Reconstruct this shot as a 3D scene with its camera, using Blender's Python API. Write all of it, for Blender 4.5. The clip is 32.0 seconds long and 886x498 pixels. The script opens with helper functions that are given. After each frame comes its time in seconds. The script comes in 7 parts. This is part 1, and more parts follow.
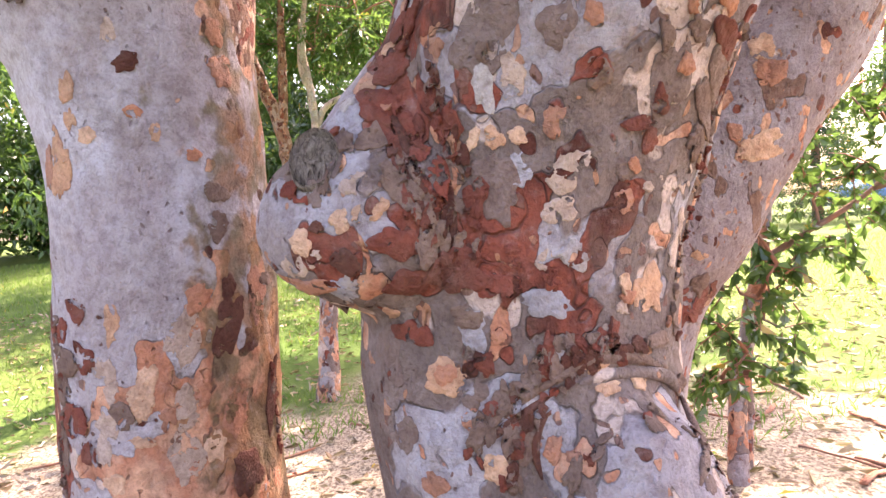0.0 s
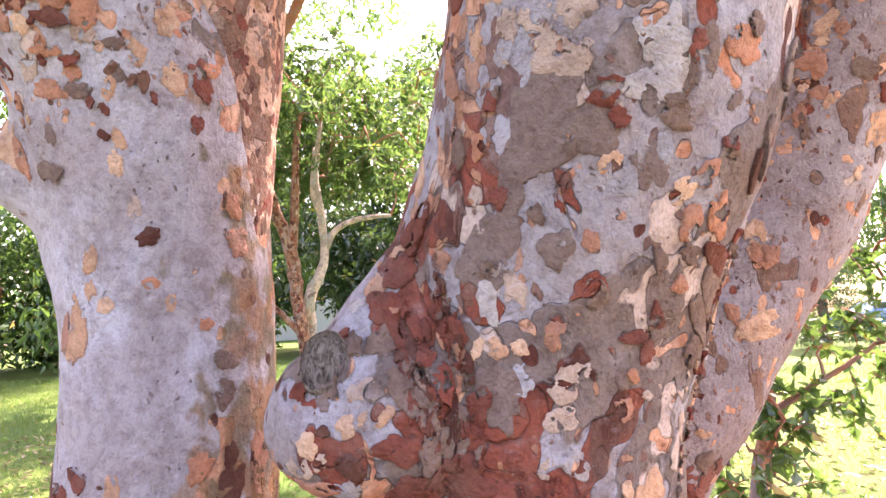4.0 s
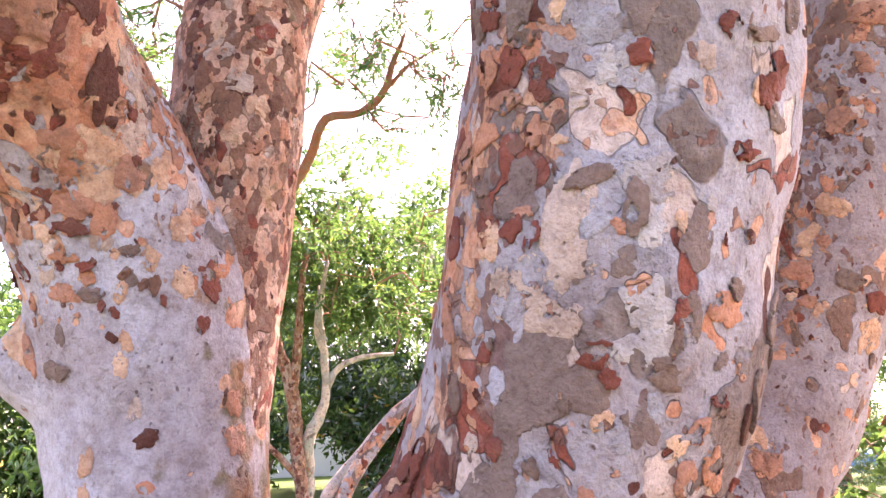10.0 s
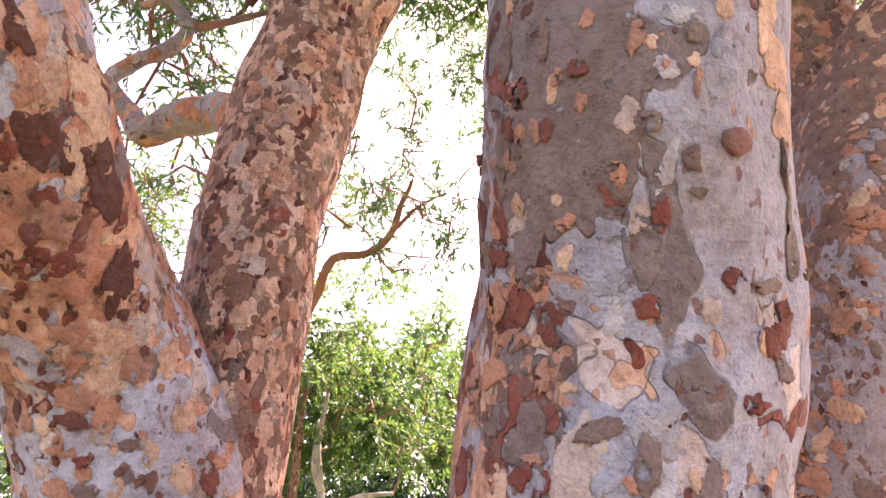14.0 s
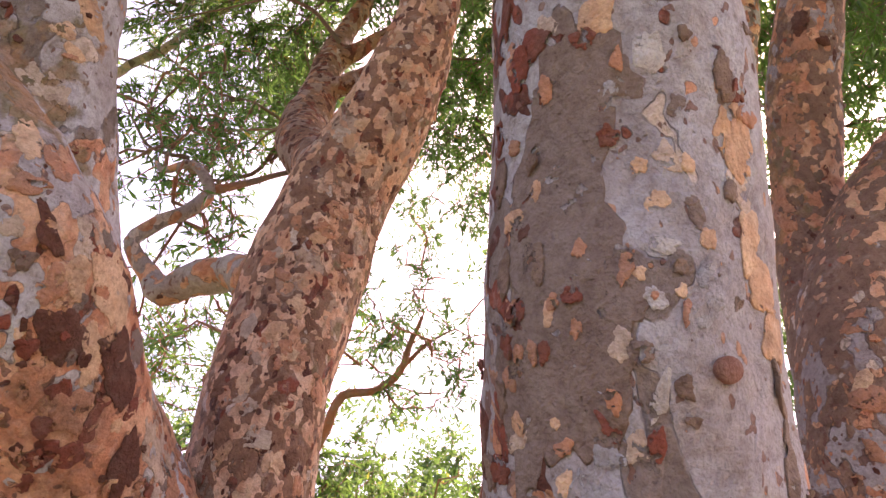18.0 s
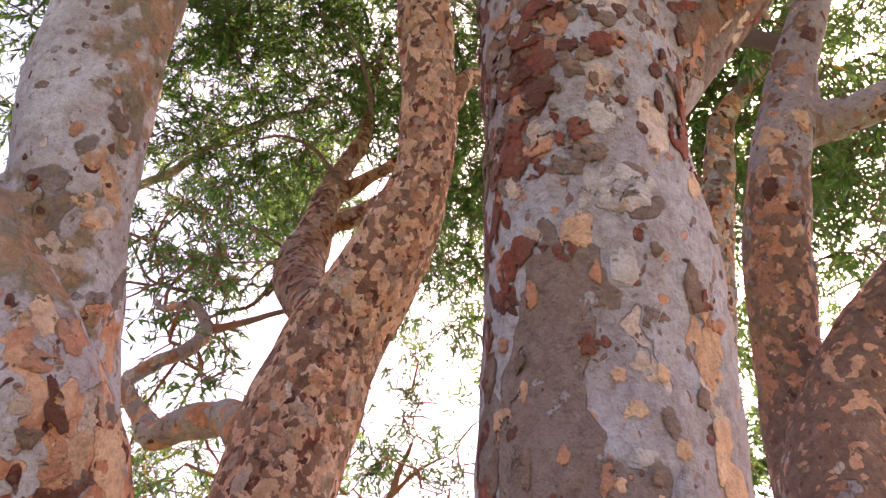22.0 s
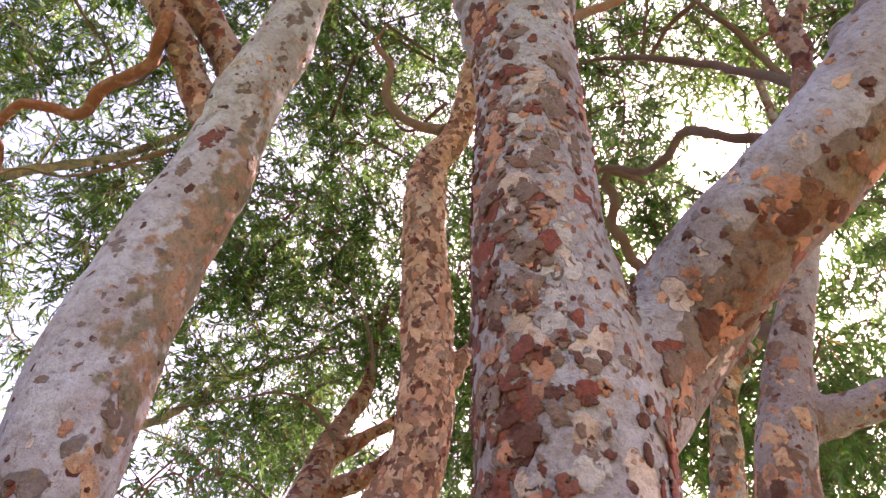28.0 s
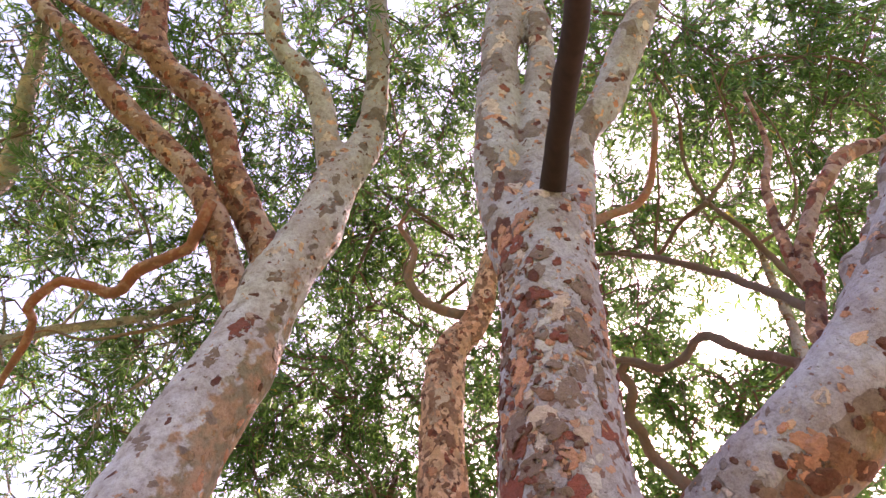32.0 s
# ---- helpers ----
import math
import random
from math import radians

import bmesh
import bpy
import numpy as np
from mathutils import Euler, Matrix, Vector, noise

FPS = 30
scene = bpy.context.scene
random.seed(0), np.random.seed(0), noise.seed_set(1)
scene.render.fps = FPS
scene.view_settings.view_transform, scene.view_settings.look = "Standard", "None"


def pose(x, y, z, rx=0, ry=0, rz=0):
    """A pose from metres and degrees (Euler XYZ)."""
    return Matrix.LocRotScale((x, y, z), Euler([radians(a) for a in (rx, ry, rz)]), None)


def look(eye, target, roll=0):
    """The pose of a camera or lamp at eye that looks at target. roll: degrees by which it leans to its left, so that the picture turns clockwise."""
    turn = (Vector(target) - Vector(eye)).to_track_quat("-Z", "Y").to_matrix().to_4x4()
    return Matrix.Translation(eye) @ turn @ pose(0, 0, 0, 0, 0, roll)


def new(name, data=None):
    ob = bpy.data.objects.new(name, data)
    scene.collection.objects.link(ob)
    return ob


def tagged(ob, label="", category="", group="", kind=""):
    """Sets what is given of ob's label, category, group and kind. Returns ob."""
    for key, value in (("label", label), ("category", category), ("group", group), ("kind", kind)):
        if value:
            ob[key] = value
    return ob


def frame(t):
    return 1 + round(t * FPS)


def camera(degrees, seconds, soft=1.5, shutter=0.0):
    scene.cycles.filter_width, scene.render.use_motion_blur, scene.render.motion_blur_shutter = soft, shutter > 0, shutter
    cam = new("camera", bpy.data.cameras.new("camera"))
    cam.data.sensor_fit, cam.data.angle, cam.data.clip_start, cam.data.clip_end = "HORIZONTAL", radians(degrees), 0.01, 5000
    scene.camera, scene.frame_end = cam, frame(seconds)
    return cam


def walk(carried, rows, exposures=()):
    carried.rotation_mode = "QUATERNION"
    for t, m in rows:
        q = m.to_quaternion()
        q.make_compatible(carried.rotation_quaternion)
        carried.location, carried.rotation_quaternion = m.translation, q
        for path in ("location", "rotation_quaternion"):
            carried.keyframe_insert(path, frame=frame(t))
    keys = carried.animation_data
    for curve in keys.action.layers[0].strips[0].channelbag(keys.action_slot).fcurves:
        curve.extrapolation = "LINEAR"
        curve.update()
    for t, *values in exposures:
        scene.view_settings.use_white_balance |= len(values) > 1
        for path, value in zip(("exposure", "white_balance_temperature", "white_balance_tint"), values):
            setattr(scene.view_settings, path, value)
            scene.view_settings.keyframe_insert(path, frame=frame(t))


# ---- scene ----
cam = camera(65.46, 32.0)
PATH = [
    (0, (0.000, 0.000, 1.300), (0.000, 1.998, 1.213), -4.08),
    (0.5, (0.006, -0.007, 1.319), (0.006, 1.992, 1.269), -3.81),
    (1, (0.009, -0.022, 1.343), (-0.001, 1.978, 1.342), -3.63),
    (1.5, (0.005, -0.032, 1.363), (-0.003, 1.967, 1.418), -3.22),
    (2, (0.002, -0.042, 1.379), (0.001, 1.956, 1.480), -3.20),
    (2.5, (0.009, -0.037, 1.399), (0.014, 1.958, 1.540), -3.06),
    (3, (0.013, -0.037, 1.417), (0.021, 1.955, 1.591), -2.88),
    (3.5, (0.007, -0.046, 1.435), (0.014, 1.943, 1.645), -2.94),
    (5.5, (0.029, -0.055, 1.493), (0.032, 1.918, 1.821), -3.53),
    (6, (0.031, -0.059, 1.510), (0.037, 1.909, 1.869), -3.20),
    (6.5, (0.029, -0.061, 1.526), (0.030, 1.901, 1.915), -2.98),
    (7, (0.031, -0.060, 1.542), (0.035, 1.896, 1.958), -2.94),
    (7.5, (0.035, -0.062, 1.556), (0.049, 1.890, 1.991), -2.75),
    (8, (0.038, -0.068, 1.575), (0.052, 1.876, 2.045), -2.74),
    (8.5, (0.040, -0.076, 1.592), (0.054, 1.860, 2.094), -2.80),
    (9, (0.037, -0.089, 1.606), (0.052, 1.838, 2.141), -2.91),
    (9.5, (0.033, -0.110, 1.623), (0.043, 1.806, 2.194), -2.76),
    (10, (0.033, -0.126, 1.636), (0.043, 1.782, 2.237), -2.68),
    (10.5, (0.033, -0.137, 1.653), (0.051, 1.762, 2.282), -2.55),
    (11, (0.027, -0.145, 1.680), (0.045, 1.740, 2.348), -2.24),
    (11.5, (0.029, -0.152, 1.712), (0.051, 1.710, 2.440), -2.09),
    (12, (0.035, -0.149, 1.736), (0.049, 1.695, 2.509), -1.99),
    (12.5, (0.035, -0.156, 1.754), (0.041, 1.675, 2.560), -1.89),
    (13, (0.037, -0.169, 1.779), (0.038, 1.641, 2.630), -1.80),
    (13.5, (0.029, -0.191, 1.802), (0.024, 1.593, 2.706), -1.77),
    (14, (0.032, -0.206, 1.817), (0.044, 1.568, 2.740), -1.83),
    (14.5, (0.038, -0.225, 1.839), (0.046, 1.527, 2.803), -1.83),
    (16.5, (0.039, -0.294, 1.909), (0.042, 1.371, 3.017), -1.68),
    (17, (0.047, -0.320, 1.911), (0.044, 1.315, 3.063), -1.51),
    (17.5, (0.053, -0.329, 1.927), (0.046, 1.280, 3.115), -1.47),
    (18, (0.055, -0.340, 1.941), (0.043, 1.251, 3.154), -1.39),
    (18.5, (0.056, -0.354, 1.955), (0.046, 1.215, 3.196), -1.24),
    (19, (0.058, -0.375, 1.967), (0.056, 1.172, 3.234), -1.35),
    (19.5, (0.055, -0.395, 1.978), (0.054, 1.134, 3.268), -1.07),
    (20, (0.058, -0.415, 1.986), (0.058, 1.088, 3.306), -1.37),
    (20.5, (0.060, -0.445, 1.992), (0.070, 1.031, 3.342), -1.42),
    (21, (0.059, -0.482, 1.999), (0.078, 0.958, 3.387), -1.57),
    (21.5, (0.058, -0.517, 2.007), (0.085, 0.899, 3.419), -1.67),
    (22, (0.054, -0.545, 2.017), (0.074, 0.842, 3.458), -1.37),
    (22.5, (0.055, -0.572, 2.025), (0.086, 0.781, 3.497), -1.60),
    (23, (0.057, -0.588, 2.033), (0.079, 0.733, 3.534), -1.21),
    (23.5, (0.058, -0.619, 2.044), (0.073, 0.652, 3.588), -0.99),
    (24, (0.068, -0.652, 2.054), (0.080, 0.586, 3.625), -1.17),
    (24.5, (0.078, -0.679, 2.070), (0.076, 0.518, 3.673), -1.24),
    (25, (0.073, -0.701, 2.093), (0.088, 0.456, 3.724), -0.79),
    (25.5, (0.081, -0.729, 2.110), (0.099, 0.363, 3.786), -0.37),
    (27.5, (0.085, -0.763, 2.166), (0.087, 0.172, 3.934), 0.98),
    (28, (0.100, -0.785, 2.181), (0.099, 0.075, 3.987), 1.02),
    (28.5, (0.108, -0.820, 2.188), (0.108, -0.004, 4.015), 1.37),
    (29, (0.096, -0.867, 2.189), (0.082, -0.083, 4.029), 2.36),
    (29.5, (0.096, -0.898, 2.191), (0.083, -0.137, 4.041), 2.53),
    (30, (0.091, -0.938, 2.194), (0.072, -0.219, 4.060), 3.29),
    (30.5, (0.078, -0.976, 2.200), (0.049, -0.311, 4.086), 4.08),
    (31, (0.060, -1.020, 2.201), (0.030, -0.425, 4.110), 4.76),
    (31.5, (0.038, -1.054, 2.210), (-0.008, -0.502, 4.131), 6.21),
    (32, (0.012, -1.094, 2.203), (-0.026, -0.618, 4.145), 7.31),
]
EXPOSURE = [(0, 2.68, 7450, 34), (8, 3.0, 7100, 42), (13, 2.66, 7300, 43), (20, 2.05, 7800, 47), (25, 2.13, 7300, 48), (32, 2.34, 7200, 51)]
walk(cam, [(t, look(eye, target, roll)) for t, eye, target, roll in PATH], EXPOSURE)

# ---------- light ----------
world = bpy.data.worlds.new("sky")
scene.world = world
world.use_nodes = True
wn = world.node_tree.nodes
sky = wn.new("ShaderNodeTexSky")
sky.sky_type, sky.sun_disc = "NISHITA", False
SUN_EL, SUN_AZ = radians(52), radians(35)
sky.sun_elevation, sky.sun_rotation = SUN_EL, SUN_AZ
sky.air_density, sky.dust_density, sky.ozone_density = 1.15, 3.5, 1.0
world.node_tree.links.new(sky.outputs[0], wn["Background"].inputs[0])
wn["Background"].inputs[1].default_value = 0.15
sun = new("sun", bpy.data.lights.new("sun", "SUN"))
sun.data.energy, sun.data.angle, sun.data.color = 5.0, radians(0.6), (1.0, 0.93, 0.82)
sun_dir = Vector((math.sin(SUN_AZ) * math.cos(SUN_EL), math.cos(SUN_AZ) * math.cos(SUN_EL), math.sin(SUN_EL)))
sun.matrix_world = look(sun_dir * 60, (0, 0, 0))


# ---------- materials ----------
class Graph:
    """Short hand for a material's node tree."""

    def __init__(self, name):
        self.mat = bpy.data.materials.new(name)
        self.mat.use_nodes = True
        self.tree = self.mat.node_tree
        self.bsdf = self.tree.nodes["Principled BSDF"]

    def node(self, kind, **inputs):
        n = self.tree.nodes.new(kind)
        for key, value in inputs.items():
            self.put(n.inputs[key.replace("_", " ")], value)
        return n

    def put(self, socket, value):
        if isinstance(value, bpy.types.NodeSocket):
            self.tree.links.new(value, socket)
        else:
            socket.default_value = value

    def coords(self):
        return self.node("ShaderNodeTexCoord").outputs["Object"]

    def stretch(self, vec, scale, shift=(0, 0, 0)):
        n = self.node("ShaderNodeMapping", Vector=vec)
        n.inputs["Scale"].default_value = scale
        n.inputs["Location"].default_value = shift
        return n.outputs[0]

    def noise(self, vec, scale, detail=3.0, rough=0.55, distort=0.0):
        return self.node("ShaderNodeTexNoise", Vector=vec, Scale=scale, Detail=detail, Roughness=rough, Distortion=distort).outputs["Fac"]

    def cells(self, vec, scale, out="Distance", feature="F1"):
        n = self.node("ShaderNodeTexVoronoi", Vector=vec, Scale=scale)
        n.feature = feature
        return n.outputs[out]

    def math(self, op, a, b=0.5, c=0.5):
        n = self.node("ShaderNodeMath")
        n.operation = op
        for socket, value in zip(n.inputs, (a, b, c)):
            self.put(socket, value)
        return n.outputs[0]

    def step(self, value, low, high):
        n = self.node("ShaderNodeMapRange", Value=value)
        n.interpolation_type = "SMOOTHSTEP"
        self.put(n.inputs["From Min"], low)
        self.put(n.inputs["From Max"], high)
        return n.outputs[0]

    def mix(self, fac, a, b, blend="MIX"):
        n = self.tree.nodes.new("ShaderNodeMix")
        n.data_type, n.blend_type = "RGBA", blend
        self.put(n.inputs[0], fac)
        for socket, value in ((n.inputs[6], a), (n.inputs[7], b)):
            self.put(socket, (*value, 1.0) if isinstance(value, tuple) and len(value) == 3 else value)
        return n.outputs[2]

    def warp(self, vec, scale, amount):
        n = self.node("ShaderNodeTexNoise", Vector=vec, Scale=scale, Detail=3.0)
        away = self.node("ShaderNodeVectorMath")
        away.operation = "SUBTRACT"
        self.put(away.inputs[0], n.outputs["Color"])
        away.inputs[1].default_value = (0.5, 0.5, 0.5)
        sized = self.node("ShaderNodeVectorMath")
        sized.operation = "SCALE"
        self.put(sized.inputs[0], away.outputs[0])
        sized.inputs["Scale"].default_value = amount
        total = self.node("ShaderNodeVectorMath")
        total.operation = "ADD"
        self.put(total.inputs[0], vec)
        self.put(total.inputs[1], sized.outputs[0])
        return total.outputs[0]

    def ball(self, vec, centre, radius, size=(1, 1, 1)):
        """1 at centre, 0 at radius and beyond."""
        off = self.node("ShaderNodeVectorMath")
        off.operation = "SUBTRACT"
        self.put(off.inputs[0], vec)
        off.inputs[1].default_value = centre
        shaped = self.node("ShaderNodeVectorMath")
        shaped.operation = "DIVIDE"
        self.put(shaped.inputs[0], off.outputs[0])
        shaped.inputs[1].default_value = size
        far = self.node("ShaderNodeVectorMath")
        far.operation = "LENGTH"
        self.put(far.inputs[0], shaped.outputs[0])
        return self.step(far.outputs["Value"], radius, 0.0)

    def weather(self, colour, place, pale=0.28):
        """Grime, mottling and grain that run on across bark and plates alike. Returns the colour and a height."""
        dirt = self.noise(self.warp(place, 6, 0.12), 8.5, 6.0, 0.68)
        mottle = self.noise(self.warp(place, 18, 0.03), 32, 6.0, 0.7)
        grain = self.noise(place, 130, 4.0, 0.65)
        rub = self.noise(self.warp(place, 9, 0.08), 19, 5.0, 0.66)
        colour = self.mix(self.math("MULTIPLY", self.step(dirt, 0.44, 0.74), 0.5), colour, (0.20, 0.125, 0.10))
        colour = self.mix(self.math("MULTIPLY", self.step(rub, 0.52, 0.74), pale), colour, (0.55, 0.47, 0.45))
        colour = self.mix(self.math("MULTIPLY", self.step(mottle, 0.42, 0.70), 0.6), colour, (0.52, 0.45, 0.43), "MULTIPLY")
        colour = self.mix(self.math("MULTIPLY", self.step(grain, 0.42, 0.74), 0.38), colour, (0.48, 0.40, 0.38), "MULTIPLY")
        height = self.math("ADD", self.math("MULTIPLY", mottle, -1.0), self.math("MULTIPLY", grain, -0.5))
        return colour, self.math("ADD", height, self.math("MULTIPLY", dirt, -0.6))

    def done(self, colour, rough=0.8, height=None, depth=0.004, spec=0.3):
        self.put(self.bsdf.inputs["Base Color"], (*colour, 1.0) if isinstance(colour, tuple) else colour)
        self.put(self.bsdf.inputs["Roughness"], rough)
        self.bsdf.inputs["Specular IOR Level"].default_value = spec
        if height is not None:
            b = self.node("ShaderNodeBump", Height=height)
            b.inputs["Strength"].default_value, b.inputs["Distance"].default_value = 1.0, depth
            self.put(self.bsdf.inputs["Normal"], b.outputs[0])
        return self.mat


GREY, BROWN_GREY = (0.44, 0.415, 0.45), (0.25, 0.185, 0.168)
CREAM, PEACH, ORANGE = (0.70, 0.54, 0.48), (0.76, 0.42, 0.28), (0.60, 0.25, 0.15)
RUST, DARK_RUST = (0.30, 0.078, 0.05), (0.12, 0.036, 0.026)


def bark(name, seed, brown=0.5, cream=0.58, peach=0.62, rust=0.64, zones=(), size=1.0, grey=GREY, brown_tone=BROWN_GREY, peach_tones=(PEACH, ORANGE)):
    """Smooth bark that sheds in scalloped plates. brown, cream, peach, rust: where each layer begins (higher is rarer).
    zones: (centre, radius, shape, layer, amount) adds to one layer round a place; with (direction, low, high) only on that side of the trunk."""
    g = Graph(name)
    place = g.coords()
    at = g.stretch(place, (1, 1, 0.75), (seed * 3.1, seed * 1.7, seed * 2.3))
    at = g.warp(at, 7.0 / size, 0.05 * size)
    lobed = g.warp(at, 30.0 / size, 0.016 * size)
    extra = {}
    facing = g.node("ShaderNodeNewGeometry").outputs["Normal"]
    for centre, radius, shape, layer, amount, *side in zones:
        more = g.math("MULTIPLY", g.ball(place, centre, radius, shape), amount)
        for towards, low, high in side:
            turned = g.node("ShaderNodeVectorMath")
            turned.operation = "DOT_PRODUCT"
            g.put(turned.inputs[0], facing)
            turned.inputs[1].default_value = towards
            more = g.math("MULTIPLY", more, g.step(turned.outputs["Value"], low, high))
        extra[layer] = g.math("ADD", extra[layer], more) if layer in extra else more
    rims = []

    def layer(scale, begin, shift, key, soft=0.012, detail=1.5, rim=True):
        value = g.noise(g.stretch(lobed, (1, 1, 1), (shift, shift * 0.7, -shift)), scale / size, detail, 0.5)
        if key in extra:
            value = g.math("ADD", value, extra[key])
        if rim:
            rims.append(g.step(g.math("ABSOLUTE", g.math("SUBTRACT", value, begin + soft * 0.3)), 0.007, 0.001))
        return g.step(value, begin, begin + soft)

    soft = g.noise(at, 24, 4.0, 0.6)
    dimple = g.noise(g.stretch(at, (1, 1, 0.7)), 55, 3.0, 0.6)
    swell = g.noise(at, 11, 2.0)
    blotch = g.noise(at, 3.4, 3.0)
    warm = tuple(c * w for c, w in zip(grey, (0.80, 0.72, 0.69)))
    base = g.mix(g.step(blotch, 0.36, 0.64), grey, warm)
    base = g.mix(g.math("MULTIPLY", g.step(soft, 0.48, 0.72), 0.45), base, (0.36, 0.285, 0.265))
    m_brown = layer(5.0, brown, 0.0, "brown", 0.02, 2.5)
    m_cream = layer(6.5, cream, 4.0, "cream", 0.02, 2.5)
    m_peach = layer(12.0, peach, 9.0, "peach")
    m_rust = layer(11.0, rust, 15.0, "rust")
    m_dark = layer(14.0, rust + 0.03, 21.0, "dark")
    m_small = layer(30.0, 0.66, 30.0, "small")
    m_olive_shade = layer(13.0, 0.72, 40.0, "moss", 0.14, 5.0, False)
    tone = g.mix(g.step(g.noise(at, 8, 3.0), 0.35, 0.65), brown_tone, tuple(c * 0.78 for c in brown_tone))
    colour = g.mix(m_brown, base, tone)
    tone = g.mix(g.step(g.noise(at, 15, 3.0), 0.4, 0.65), CREAM, (0.60, 0.46, 0.40))
    colour = g.mix(m_cream, colour, tone)
    tone = g.mix(g.step(g.noise(at, 12, 2.0), 0.4, 0.6), *peach_tones)
    colour = g.mix(m_peach, colour, tone)
    tone = g.mix(g.step(g.noise(at, 13, 2.0), 0.42, 0.62), RUST, DARK_RUST)
    colour = g.mix(m_rust, colour, tone)
    colour = g.mix(m_dark, colour, DARK_RUST)
    tone = g.mix(g.step(g.cells(at, 30.0, "Color"), 0.4, 0.5), (0.56, 0.27, 0.16), (0.22, 0.10, 0.075))
    colour = g.mix(g.math("MULTIPLY", m_small, 0.85), colour, tone)
    # olive-brown tone; a few zones use it to paint shade into the bark
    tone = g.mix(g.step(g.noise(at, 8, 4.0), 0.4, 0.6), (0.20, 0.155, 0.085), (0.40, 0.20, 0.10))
    colour = g.mix(g.math("MULTIPLY", m_olive_shade, 0.85), colour, tone)
    # scattered pits and freckles
    pit = g.step(g.cells(g.warp(at, 20, 0.04), 34.0), 0.17, 0.07)
    pit = g.math("MULTIPLY", pit, g.step(g.noise(at, 7, 1.0), 0.5, 0.62))
    colour = g.mix(g.math("MULTIPLY", pit, 0.7), colour, (0.16, 0.085, 0.065))
    speck = g.step(g.cells(place, 120.0), 0.2, 0.1)
    speck = g.math("MULTIPLY", speck, g.step(g.noise(at, 10, 2.0), 0.5, 0.66))
    colour = g.mix(g.math("MULTIPLY", speck, 0.5), colour, (0.15, 0.10, 0.09))
    # dark lines along patch edges: cracks and the plates' thin shadows, painted in
    edge = rims[0]
    for r in rims[1:]:
        edge = g.math("MAXIMUM", edge, r)
    edge = g.math("MULTIPLY", edge, g.step(g.noise(at, 18, 2.0), 0.38, 0.6))
    colour = g.mix(g.math("MULTIPLY", edge, 0.5), colour, (0.06, 0.034, 0.028))
    colour, worn = g.weather(colour, place)
    height = g.math("ADD", g.math("ADD", worn, g.math("MULTIPLY", m_brown, 0.40)), g.math("MULTIPLY", m_cream, -0.40))
    for mask, amount in ((m_rust, 0.7), (m_peach, -0.35), (m_small, 0.4), (dimple, 0.75), (soft, 0.6), (swell, 1.7), (edge, -0.6), (pit, -0.6)):
        height = g.math("ADD", height, g.math("MULTIPLY", mask, amount))
    return g.done(colour, 0.8, height, 0.012, 0.22)


